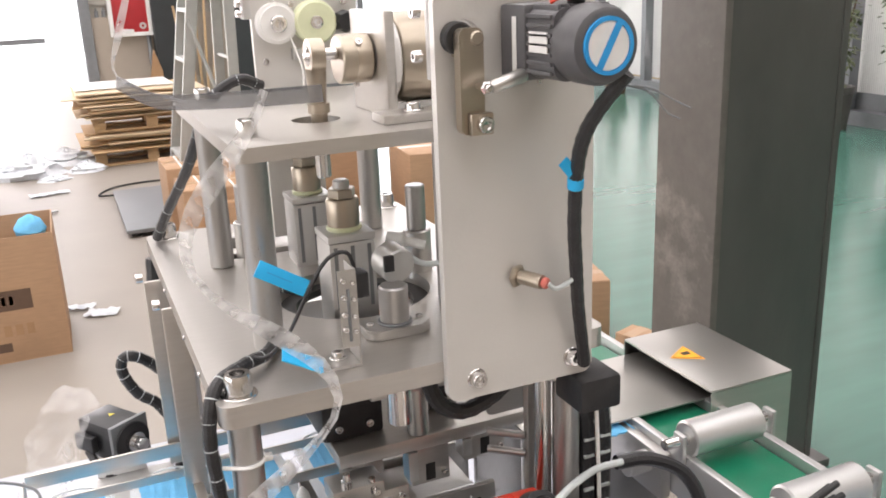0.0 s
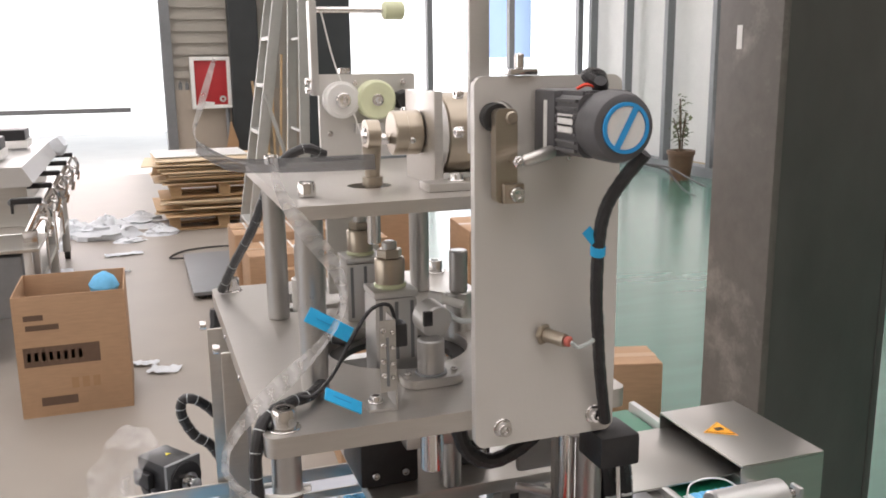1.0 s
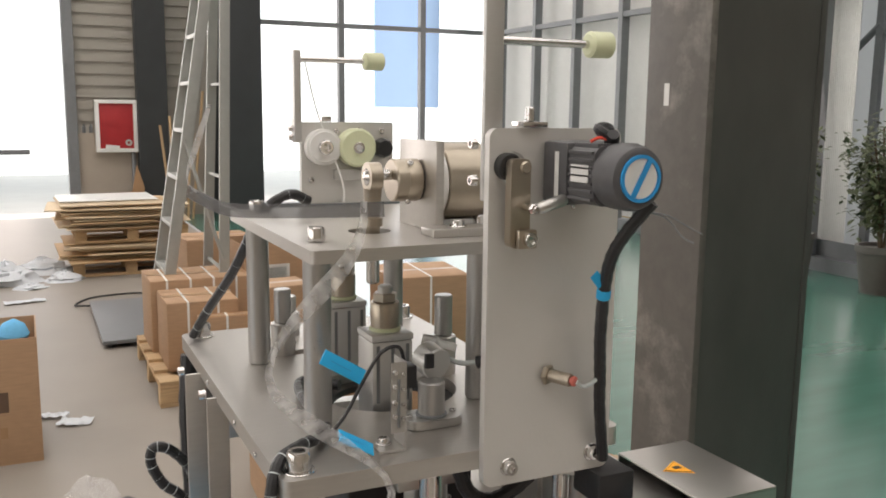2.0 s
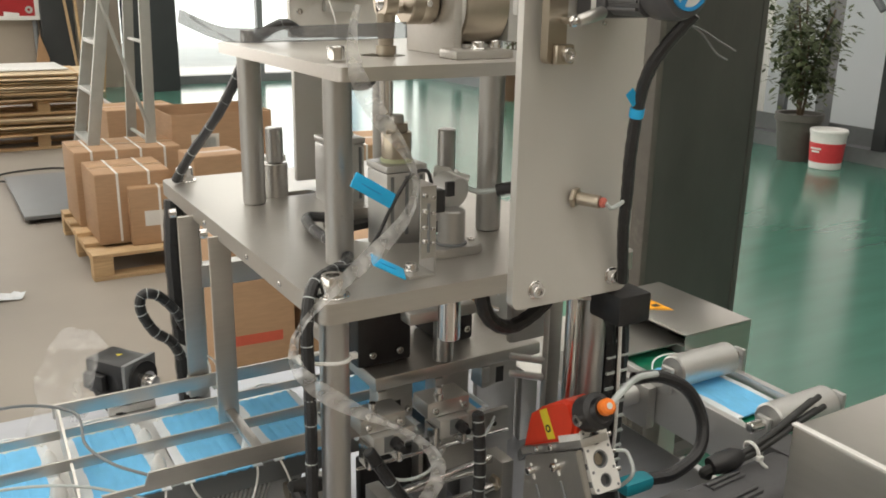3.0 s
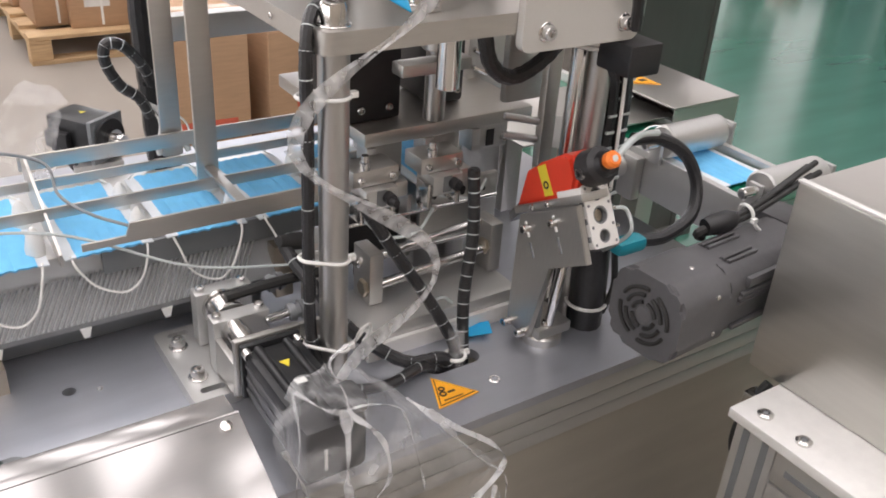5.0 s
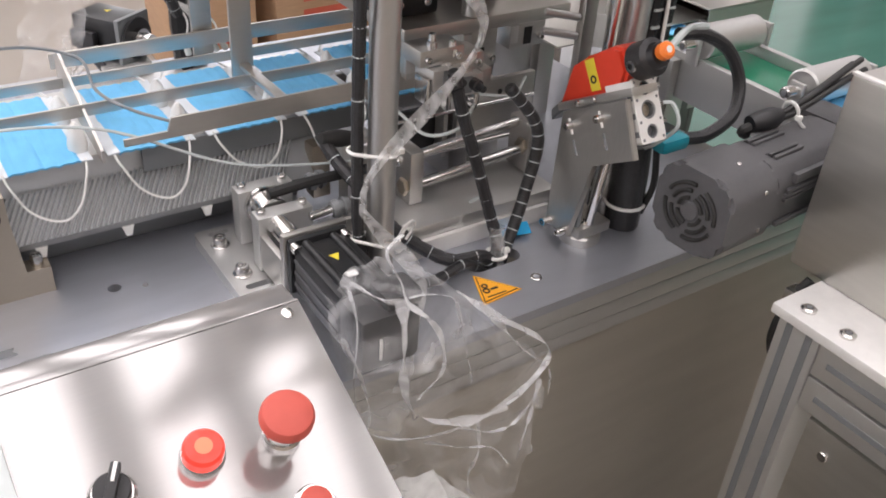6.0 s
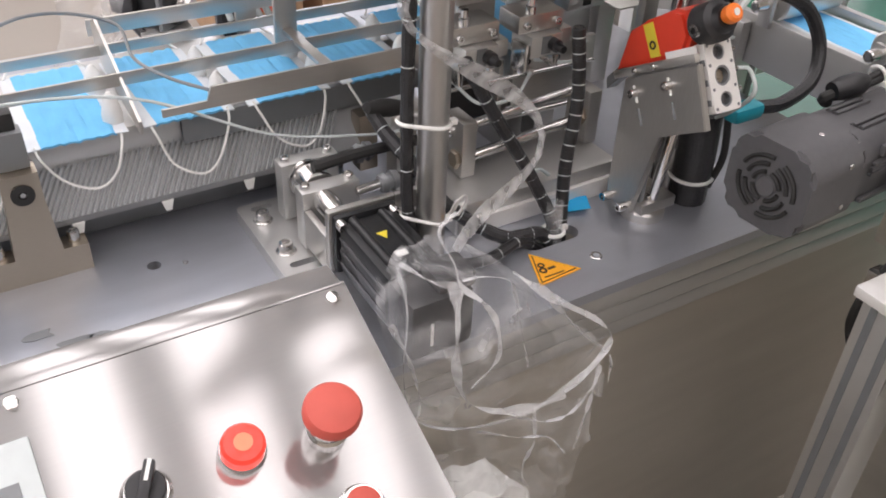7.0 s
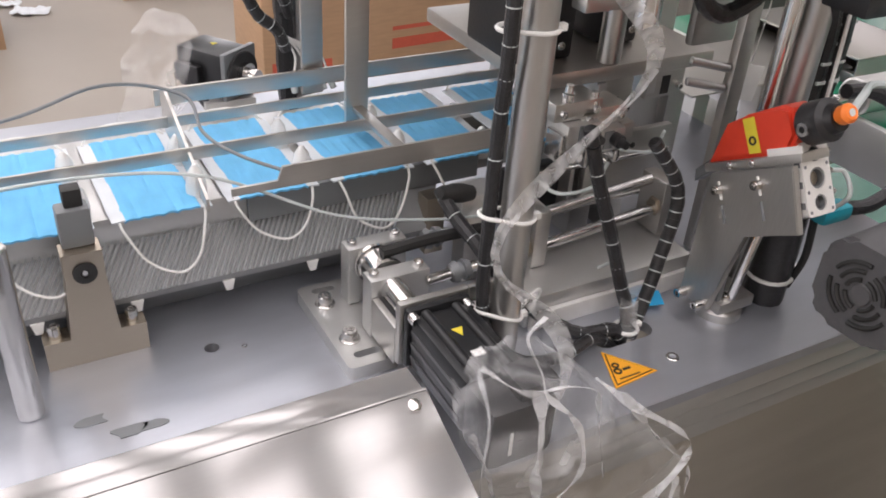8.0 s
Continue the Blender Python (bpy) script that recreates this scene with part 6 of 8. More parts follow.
# ---- big geared motor ----
def drive_motor():
    ob, P = built("drive_motor", "large dark grey fan-cooled motor with slotted fan cover", "motor", (0.60, 0.755, TZ))
    m = Matrix.Translation((0.476, 0.750, 0.908)) @ Matrix.Rotation(radians(4), 4, "Z") @ Matrix.Rotation(radians(90), 4, "Y") @ Matrix.Diagonal((0.93, 0.93, 1, 1))
    cap = P("fan_cover", prism(B(), [(r * math.cos(a), r * math.sin(a)) for k in range(40) for a in (2 * math.pi * k / 40 + radians(4.5),) for r in (min(0.0575, 0.050 / max(abs(math.cos(a)), abs(math.sin(a)))),)], 0.082, m, 0.005), MOTOR, "rounded dark grey fan cover")
    for k, r in enumerate((0.016, 0.025, 0.034)):
        for j in range(4):
            a0, a1 = radians(90 * j + 10 + 8 * k), radians(90 * j + 78 + 8 * k)
            pts = [m @ Vector((r * math.cos(a), r * math.sin(a), -0.0012)) for a in (a0 + (a1 - a0) * q / 6 for q in range(7))]
            P("fan_slot", tube(B(), pts, 0.0023, 6, 1), RUBBER, "dark curved fan slot", cap)
    P("fan_hub", cyl(B(), m @ Vector((0, 0, -0.0016)), m @ Vector((0, 0, 0.004)), 0.011, 24), MOTOR, "", cap)
    P("housing", prism(B(), [(r * math.cos(a), r * math.sin(a)) for k in range(40) for a in (2 * math.pi * k / 40 + radians(4.5),) for r in (min(0.053, 0.046 / max(abs(math.cos(a)), abs(math.sin(a)))),)], 0.155, m @ Matrix.Translation((0, 0, 0.083)), 0.002), MOTOR, "smooth dark grey motor housing")
    # long cooling ribs: on the side towards the aisle, on top and below
    for q, z0, z1, w in ((0.030, 0.108, 0.235, 0.006), (0.017, 0.10, 0.235, 0.0022), (0.011, 0.098, 0.235, 0.0022), (0.005, 0.098, 0.235, 0.0022), (-0.026, 0.095, 0.23, 0.003)):
        P("cooling_fin", box(B(), -q - w, -q + w, -0.0505, -0.044, z0, z1, 0.0012, m), MOTOR)
    for q, z0, z1 in ((-0.022, 0.10, 0.15), (-0.014, 0.10, 0.15), (0.012, 0.105, 0.16), (0.02, 0.105, 0.16)):
        P("cooling_fin", box(B(), -0.0495, -0.044, q - 0.0022, q + 0.0022, z0, z1, 0.001, m), MOTOR)
        P("vent_slot", box(B(), -0.0466, -0.046, q + 0.003, q + 0.005, z0, z1, 0, m), RUBBER, "dark vent slot", None, True)
    for y, z in ((-0.03, 0.055), (0.02, 0.06)):
        P("cover_screw", cyl(B(), m @ Vector((y, -0.0495, z)), m @ Vector((y, -0.0515, z)), 0.003, 12), CHROME)
    P("cover_screw", cyl(B(), m @ Vector((-0.0495, -0.012, 0.05)), m @ Vector((-0.051, -0.012, 0.05)), 0.003, 12), CHROME)
    P("gearbox", box(B(), -0.048, 0.048, -0.048, 0.048, 0.239, 0.29, 0.006, m), MOTOR)
    P("motor_foot", box(B(), 0.735, 0.765, 0.803, 0.817, TZ, 0.868, 0.002), STEEL)
    for k in range(4):
        o = Vector((0, 0.004 * math.cos(1.6 * k), 0.004 * math.sin(1.6 * k)))
        P("motor_lead", tube(B(), [Vector(p) + o * f for p, f in (((0.632, 0.79, 0.962), 0.6), ((0.655, 0.787, 0.966), 1.0), ((0.69, 0.785, 0.978), 1.2), ((0.73, 0.785, 0.992), 1.6), ((0.775, 0.79, 1.0), 2.2))], 0.0036, 8), RUBBER)
    P("plug", lathe(B(), [(0, 0.010), (0.3, 0.0125), (0.75, 0.0125), (1, 0.008)], (0.606, 0.797, 0.958), (0.648, 0.79, 0.964), 14), BLACK, "round black plug")
    P("plug_tail", tube(B(), [(0.61, 0.796, 0.956), (0.60, 0.80, 0.95), (0.608, 0.80, 0.944)], 0.006, 8), RUBBER)
    cable_tie(P, (0.662, 0.788, 0.968), 0.010, (1, 0, 0.2), (0, -1, -0.4))
    P("tie_tail", tube(B(), [(0.662, 0.779, 0.966), (0.664, 0.774, 0.958), (0.672, 0.772, 0.950)], 0.0022, 6), NYLON, "loose end of the tie")
    return ob


drive_motor()


# ---- hooded neighbour cabinet ----
def hooded_cabinet():
    ob, P = built("hooded_cabinet", "aluminium-framed cabinet with sheet-steel hood", "cabinet", (0.85, 0.45, 0))
    P("hood", box(B(), 0.606, 1.25, -0.15, 0.700, 0.8325, 1.055, 0.003), SHEET, "brushed sheet-steel hood")
    P("hood_edge", box(B(), 0.604, 0.612, -0.15, 0.70, 1.0555, 1.0585, 0.001), ALUW)
    P("base_plate", box(B(), 0.527, 1.25, -0.15, 0.658, 0.820, 0.832, 0.002), ALUW, "pale aluminium base plate")
    for y in (0.63, 0.583, 0.40):
        P("plate_screw", lathe(B(), [(0, 0.0085), (0.6, 0.0085), (1, 0.006), (1, 0.004), (0.5, 0.0035)], (0.549, y, 0.832), (0.549, y, 0.8365), 18), CHROME)
        P("screw_socket", cyl(B(), (0.549, y, 0.8345), (0.549, y, 0.835), 0.0034, 6), FRAME)
    for y0 in (0.60, 0.02):
        p = P("profile_post", box(B(), 0.535, 0.58, y0, y0 + 0.05, 0.02, 0.8195, 0.002), ALU, "grooved aluminium profile post")
        for k in (0.012, 0.036):
            P("groove", box(B(), 0.5342, 0.5349, y0 + k - 0.004, y0 + k + 0.004, 0.025, 0.815), FRAME, "", p, True)
    P("back_post", box(B(), 0.59, 0.63, 0.61, 0.65, 0.02, 0.8195, 0.002), ALU)
    for z in (0.775, 0.73):
        r = P("profile_rail", box(B(), 0.536, 0.575, 0.0705, 0.5995, z, z + 0.042, 0.002), ALU, "grooved aluminium rail")
        P("groove", box(B(), 0.5352, 0.5359, 0.075, 0.585, z + 0.017, z + 0.024), FRAME, "", r, True)
    d = P("door_panel", box(B(), 0.540, 0.548, 0.08, 0.585, 0.06, 0.722, 0.003), SHEET, "sheet-metal door panel")
    P("panel_screw", cyl(B(), (0.540, 0.555, 0.69), (0.537, 0.555, 0.69), 0.006, 14), CHROME, "", d)
    P("far_panel", box(B(), 0.63, 1.25, 0.62, 0.628, 0.05, 0.8195), SHEET)
    P("foot_rail", box(B(), 0.536, 1.25, 0.0, 0.65, 0.0045, 0.0195, 0.003), ALU)
    P("lead", tube(B(), [(0.60, 0.665, 0.83), (0.585, 0.672, 0.80), (0.58, 0.675, 0.75), (0.60, 0.67, 0.70)], 0.006, 8), RUBBER)
    P("wing_plug", box(B(), 0.58, 0.60, 0.662, 0.68, 0.80, 0.818, 0.002), CHROME)
    # things on the hood
    P("hood_block", box(B(), 0.80, 0.85, 0.60, 0.66, 1.0555, 1.085, 0.003), NICKEL)
    P("hood_disc", cyl(B(), (0.78, 0.50, 1.0555), (0.78, 0.50, 1.063), 0.06, 32), FRAME)
    return ob


hooded_cabinet()


# ---- control console ----
def control_console():
    S = math.atan(0.40)
    base = Matrix.Translation((0, 0.773, 0.926)) @ Matrix.Rotation(S, 4, "X")
    Z = lambda x, y: base @ Matrix.Translation((x, (y - 0.773) / math.cos(S), 0))
    ob, P = built("control_console", "sloped polished steel control console with push buttons", "control panel", (-0.2, 0.6, 0))
    P("panel", box(B(), -0.62, 0.047, -0.36, 0.008, -0.003, 0.0, 0.0008, base), PANEL, "polished steel control panel")
    P("rear_lip", box(B(), -0.62, 0.047, 0.0085, 0.0105, -0.02, 0.0, 0.0005, base), PANEL, "folded rear bend")
    P("rear_flange", box(B(), -0.62, 0.045, 0.7835, 0.809, 0.9255, 0.9285, 0.0008), PANEL, "flat polished rear flange")
    P("body", prism(B(), [(0.445, 0.0), (0.78, 0.0), (0.78, 0.918), (0.445, 0.785)], 0.655, Matrix(((0, 0, 1, -0.615), (1, 0, 0, 0), (0, 1, 0, 0), (0, 0, 0, 1)))), SHEET, "sheet-steel console body")
    for x, y in ((0.033, 0.7725), (-0.191, 0.7725), (-0.42, 0.7725)):
        a = Z(x, y)
        P("panel_screw", lathe(B(), [(0, 0.005), (0.5, 0.005), (1, 0.002)], a @ Vector((0, 0, 0)), a @ Vector((0, 0, 0.0035)), 14), CHROME)
    # emergency stop
    a = Z(-0.015, 0.684)
    e = P("stop_button", lathe(B(), [(0, 0.017), (0.15, 0.0195), (0.55, 0.0195), (0.85, 0.0175), (1, 0.012)], a @ Vector((0, 0, 0.031)), a @ Vector((0, 0, 0.0435)), 36), BUTTON, "red mushroom stop button")
    P("collar", lathe(B(), [(0, 0.0145), (0.3, 0.0145), (0.35, 0.0125), (1, 0.0115)], a @ Vector((0, 0, 0.0002)), a @ Vector((0, 0, 0.0308)), 28), CHROME, "chromed collar", e)
    # lit lamp
    a = Z(-0.071, 0.692)
    e = P("signal_lamp", lathe(B(), [(0, 0.0145), (0.7, 0.0145), (0.92, 0.0125), (1, 0.009)], a @ Vector((0, 0, 0.0062)), a @ Vector((0, 0, 0.0185)), 32), LAMP, "lit red signal lamp")
    P("lamp_core", cyl(B(), a @ Vector((0, 0, 0.0186)), a @ Vector((0, 0, 0.0189)), 0.0062, 24, 0.0001), GLOW, "", e)
    P("bezel", lathe(B(), [(0, 0.016), (0.6, 0.016), (1, 0.0148)], a @ Vector((0, 0, 0.0002)), a @ Vector((0, 0, 0.006)), 32), CHROME, "", e)
    # selector switch
    a = Z(-0.134, 0.689)
    e = P("selector_switch", lathe(B(), [(0, 0.0125), (0.8, 0.0125), (1, 0.0115)], a @ Vector((0, 0, 0.0072)), a @ Vector((0, 0, 0.014)), 32), BLACK, "black selector switch")
    P("bezel", lathe(B(), [(0, 0.016), (0.5, 0.016), (1, 0.0135)], a @ Vector((0, 0, 0.0002)), a @ Vector((0, 0, 0.007)), 32), CHROME, "", e)
    P("handle", box(B(), -0.0035, 0.0035, -0.013, 0.015, 0.0142, 0.024, 0.0015, a @ Matrix.Rotation(radians(-28), 4, "Z")), BLACK, "", e)
    P("pointer", box(B(), -0.0012, 0.0012, 0.001, 0.0145, 0.0241, 0.0246, 0, a @ Matrix.Rotation(radians(-28), 4, "Z")), NYLON, "white pointer line", e, True)
    # flat push buttons
    for x, y, mt, lb in ((-0.015, 0.631, BUTTON, "flat red push button"), (-0.066, 0.634, GREENB, "flat green push button")):
        a = Z(x, y)
        e = P("push_button", lathe(B(), [(0, 0.0115), (0.8, 0.0115), (1, 0.0105)], a @ Vector((0, 0, 0.0092)), a @ Vector((0, 0, 0.0125)), 30), mt, lb)
        P("bezel", lathe(B(), [(0, 0.016), (0.35, 0.016), (0.5, 0.0138), (1, 0.0135)], a @ Vector((0, 0, 0.0002)), a @ Vector((0, 0, 0.009)), 30), CHROME, "", e)
    # screen
    a = Z(-0.187, 0.747)
    s = P("touch_screen", box(B(), -0.22, 0.0, -0.16, 0.0, 0.0005, 0.007, 0.002, a), TUBE, "pale grey touch screen")
    P("screen_glass", box(B(), -0.21, -0.012, -0.15, -0.028, 0.0072, 0.0078, 0, a), FRAME, "dim screen glass", s)
    return ob


control_console()


# ---- plastic bags and film ----
def crumpled(name, label, grid, thick=0.0, seed=1, amp=0.006, at=(0, 0, 0), material=None):
    """A crumpled film sheet over a coarse grid of places, made finer with creases."""
    rnd = np.random.RandomState(seed)
    G = np.array(grid, float)
    def up(A, n):
        for ax in (0, 1):
            L = A.shape[ax]
            i = np.linspace(0, L - 1, (L - 1) * n + 1)
            lo = np.clip(np.floor(i).astype(int), 0, L - 2)
            f = i - lo
            f = f * f * (3 - 2 * f) * 0.5 + f * 0.5
            sh = [1, 1, 1]
            sh[ax] = len(i)
            f = f.reshape(sh)
            A = np.take(A, lo, ax) * (1 - f) + np.take(A, lo + 1, ax) * f
        return A
    A = up(G, 7)
    bm = B()
    V = []
    for i in range(A.shape[0]):
        row = []
        for j in range(A.shape[1]):
            p = Vector(A[i, j])
            d = Vector(noise.noise_vector(p * 28 + Vector((seed, 0, 0)))) * amp + Vector(noise.noise_vector(p * 75)) * amp * 0.45
            r = abs(noise.noise(p * 40 + Vector((0, seed * 3, 0))))
            row.append(bm.verts.new(p + d + Vector((0, -1, 0.3)) * (0.5 - r) * amp * 0.8 - Vector(at)))
        V.append(row)
    for i in range(len(V) - 1):
        for j in range(len(V[0]) - 1):
            bm.faces.new((V[i][j], V[i + 1][j], V[i + 1][j + 1], V[i][j + 1]))
    ob = thing(name, label, "plastic bag", at)
    me = part("film", bm, material or FILM, ob)
    me.visible_shadow = False
    return ob


def draped(p):
    """A place on the bag in its own space, drawn up and out over the servo's end."""
    k = max(0.0, min(1.0, (p[2] - 0.76) / 0.10))
    return Vector(p) + Vector((-0.014, -0.036, 0.028)) * k - Vector((0.17, 0.81, 0.87))


TAIL = ((0.161, 0.82, 0.932), (0.139, 0.81, 0.926), (0.148, 0.80, 0.899), (0.15, 0.79, 0.882), (0.164, 0.78, 0.868), (0.174, 0.77, 0.849), (0.171, 0.755, 0.823), (0.141, 0.745, 0.808))
bag = crumpled("plastic_bag", "crumpled clear plastic bag hanging off the servo motor", [
    [(0.094, 0.835, 0.880), (0.128, 0.832, 0.906), (0.168, 0.835, 0.902), (0.196, 0.85, 0.870)],
    [(0.082, 0.785, 0.876), (0.126, 0.768, 0.910), (0.178, 0.765, 0.908), (0.226, 0.79, 0.850)],
    [(0.074, 0.760, 0.835), (0.128, 0.735, 0.850), (0.196, 0.735, 0.848), (0.264, 0.77, 0.812)],
    [(0.092, 0.77, 0.775), (0.150, 0.752, 0.775), (0.230, 0.748, 0.768), (0.318, 0.765, 0.760)],
    [(0.118, 0.765, 0.725), (0.170, 0.75, 0.715), (0.240, 0.745, 0.712), (0.322, 0.76, 0.705)],
    [(0.140, 0.765, 0.66), (0.190, 0.755, 0.645), (0.250, 0.75, 0.64), (0.308, 0.76, 0.635)],
    [(0.150, 0.765, 0.58), (0.190, 0.755, 0.565), (0.250, 0.75, 0.555), (0.290, 0.76, 0.54)]], 0, 3, 0.012, (0.17, 0.81, 0.87))
rim = part("folded_rim", strip(B(), [draped(p) + Vector(noise.noise_vector(Vector(p) * 50)) * 0.004 for p in ((0.118, 0.84, 0.880), (0.105, 0.80, 0.868), (0.090, 0.775, 0.82), (0.100, 0.762, 0.775), (0.14, 0.75, 0.748), (0.20, 0.742, 0.742), (0.27, 0.745, 0.750), (0.318, 0.76, 0.766), (0.30, 0.77, 0.795), (0.25, 0.79, 0.83), (0.225, 0.82, 0.85))], lambda s: 0.005 + 0.003 * math.sin(s * 23) + 0.002 * math.sin(s * 57), 0.0006, 10, (0, -0.6, 1), 1.5), FOLD, bag, "white folded rim")
# folded creases that catch the light on the bag
for pts, r in (
    (((0.118, 0.835, 0.884), (0.135, 0.80, 0.884), (0.165, 0.79, 0.885), (0.195, 0.79, 0.872), (0.215, 0.795, 0.84), (0.228, 0.79, 0.80), (0.232, 0.775, 0.765)), 0.0024),
    (((0.150, 0.80, 0.88), (0.142, 0.782, 0.855), (0.136, 0.765, 0.82), (0.140, 0.752, 0.79), (0.165, 0.745, 0.765), (0.205, 0.738, 0.752), (0.25, 0.738, 0.748)), 0.0034),
    (((0.092, 0.80, 0.86), (0.098, 0.78, 0.83), (0.104, 0.765, 0.795), (0.100, 0.762, 0.77)), 0.0018),
    (((0.235, 0.80, 0.845), (0.262, 0.782, 0.815), (0.29, 0.768, 0.785), (0.318, 0.757, 0.755), (0.322, 0.755, 0.72)), 0.0030),
    (((0.20, 0.742, 0.74), (0.23, 0.738, 0.725), (0.26, 0.738, 0.722), (0.295, 0.745, 0.735)), 0.0018),
    (((0.16, 0.75, 0.735), (0.20, 0.742, 0.71), (0.235, 0.738, 0.70), (0.262, 0.738, 0.66)), 0.0016),
    (((0.305, 0.755, 0.745), (0.296, 0.748, 0.715), (0.285, 0.745, 0.69), (0.282, 0.745, 0.65)), 0.0017),
    (((0.215, 0.74, 0.745), (0.222, 0.738, 0.70), (0.214, 0.742, 0.665), (0.22, 0.745, 0.62)), 0.0014)):
    part("film_crease", strip(B(), [draped(p) + Vector(noise.noise_vector(Vector(p) * 60)) * 0.004 for p in pts], lambda s, r=r: r * (1.9 + 1.2 * math.sin(s * 17 + r * 4000) + 0.6 * math.sin(s * 41)), 0.0005, 10, (1, -0.4, 0.5), 2.0), FOLD, bag, "white crease in the film").visible_shadow = False
part("twisted_tail", strip(B(), [draped(p) for p in TAIL], lambda s: 0.0045 + 0.0015 * math.sin(s * 31), 0.0008, 10, (1, -0.5, 0.3), 5.0), FOLD, bag, "white twisted film tail").visible_shadow = False
wad = crumpled("paper_wad", "crumpled white tissue below the bag", [
    [(0.13, 0.795, 0.625), (0.16, 0.795, 0.635), (0.20, 0.79, 0.63), (0.235, 0.785, 0.60)],
    [(0.12, 0.76, 0.62), (0.16, 0.755, 0.63), (0.20, 0.755, 0.62), (0.24, 0.76, 0.59)],
    [(0.12, 0.74, 0.55), (0.16, 0.735, 0.55), (0.20, 0.735, 0.55), (0.235, 0.74, 0.54)]], 0, 8, 0.010, (0.18, 0.80, 0.6), CORD)
crumpled("plastic_bag", "crumpled clear film round the rear servo motor", [
    [(0.0, 1.49, 0.965), (0.03, 1.51, 0.982), (0.06, 1.50, 0.977), (0.085, 1.475, 0.96)],
    [(-0.02, 1.46, 0.945), (0.01, 1.45, 0.965), (0.035, 1.45, 0.967), (0.062, 1.45, 0.962)],
    [(-0.035, 1.43, 0.90), (-0.005, 1.41, 0.90), (0.02, 1.41, 0.905), (0.045, 1.415, 0.925)],
    [(-0.06, 1.42, 0.82), (-0.03, 1.40, 0.82), (0.0, 1.39, 0.83), (0.02, 1.39, 0.85)]], 0, 5, 0.012, (0.03, 1.41, 0.95))


# ---- things in the hall ----
def carton(label, x, y, z, w, d, h, rz=0.0, open_top=False, straps=0, group="cartons", prints=(), flap=True):
    """A cardboard carton with thickness, flap seams, tape, straps and prints."""
    ob = thing("carton", label, "carton", (x, y, z), group, rz)
    t = 0.006
    if open_top:
        part("bottom", box(B(), -w / 2, w / 2, -d / 2, d / 2, 0, t), CARD, ob)
        for sx in (-1, 1):
            part("side", box(B(), sx * (w / 2 - t / 2) - t / 2, sx * (w / 2 - t / 2) + t / 2, -d / 2, d / 2, t, h, 0.001), CARD, ob)
        for sy in (-1, 1):
            part("side", box(B(), -w / 2 + t, w / 2 - t, sy * (d / 2 - t / 2) - t / 2, sy * (d / 2 - t / 2) + t / 2, t, h, 0.001), CARD, ob)
    else:
        part("body", box(B(), -w / 2, w / 2, -d / 2, d / 2, 0, h - 0.004, 0.006), CARD, ob)
        for sy in (-1, 1):
            part("flap", box(B(), -w / 2 + 0.002, w / 2 - 0.002, 0.001 if sy > 0 else -d / 2 + 0.002, d / 2 - 0.002 if sy > 0 else -0.001, h - 0.0038, h, 0.001), CARD, ob)
        part("tape", box(B(), -w / 2 - 0.0006, w / 2 + 0.0006, -0.025, 0.025, h + 0.0002, h + 0.0009), TAPE, ob, "clear brown tape")
    for k in range(straps):
        xx = -w / 2 + w * (k + 0.7) / (straps + 0.4)
        bm = B()
        box(bm, xx - 0.006, xx + 0.006, -d / 2 - 0.002, d / 2 + 0.002, h + 0.001, h + 0.0018)
        for sy in (-1, 1):
            box(bm, xx - 0.006, xx + 0.006, sy * (d / 2 + 0.0015) - 0.0006, sy * (d / 2 + 0.0015) + 0.0006, 0.01, h + 0.001)
        part("strap", bm, NYLON, ob, "white packing strap", True)
    for face, u0, u1, v0, v1, mt in prints:
        y0 = -d / 2 - 0.0012 if face == "f" else 0
        if face == "f":
            part("print", box(B(), u0, u1, y0, y0 + 0.0008, v0, v1), mt, ob, "", True)
        else:
            part("print", box(B(), -w / 2 - 0.0012, -w / 2 - 0.0004, u0, u1, v0, v1), mt, ob, "", True)
    return ob


PR = [("f", -0.205, 0.11, 0.235, 0.325, PRINT), ("f", -0.185, -0.05, 0.40, 0.425, PRINT), ("f", -0.19, -0.11, 0.445, 0.47, PRINT),
      ("f", -0.15, 0.0, 0.05, 0.09, PRINT)]
PR += [("f", -0.19 + 0.03 * k, -0.175 + 0.03 * k, 0.26, 0.30, CARDD) for k in range(8)]
PR += [("f", -0.02 + 0.045 * k, 0.01 + 0.045 * k, 0.12, 0.17, CARDD) for k in range(3)]
carton("open brown carton with dark printed label on the floor", -0.262, 4.43, 0, 0.465, 0.45, 0.555, 0, True, 0, "", PR)
solid("mask_scrap", lathe(B(), [(0, 0.05), (0.5, 0.07), (0.8, 0.05), (1, 0.012)], (-0.13, 4.52, 0.45), (-0.12, 4.50, 0.575), 14), MASK, "blue fabric scrap sticking out of the carton", "fabric scrap")

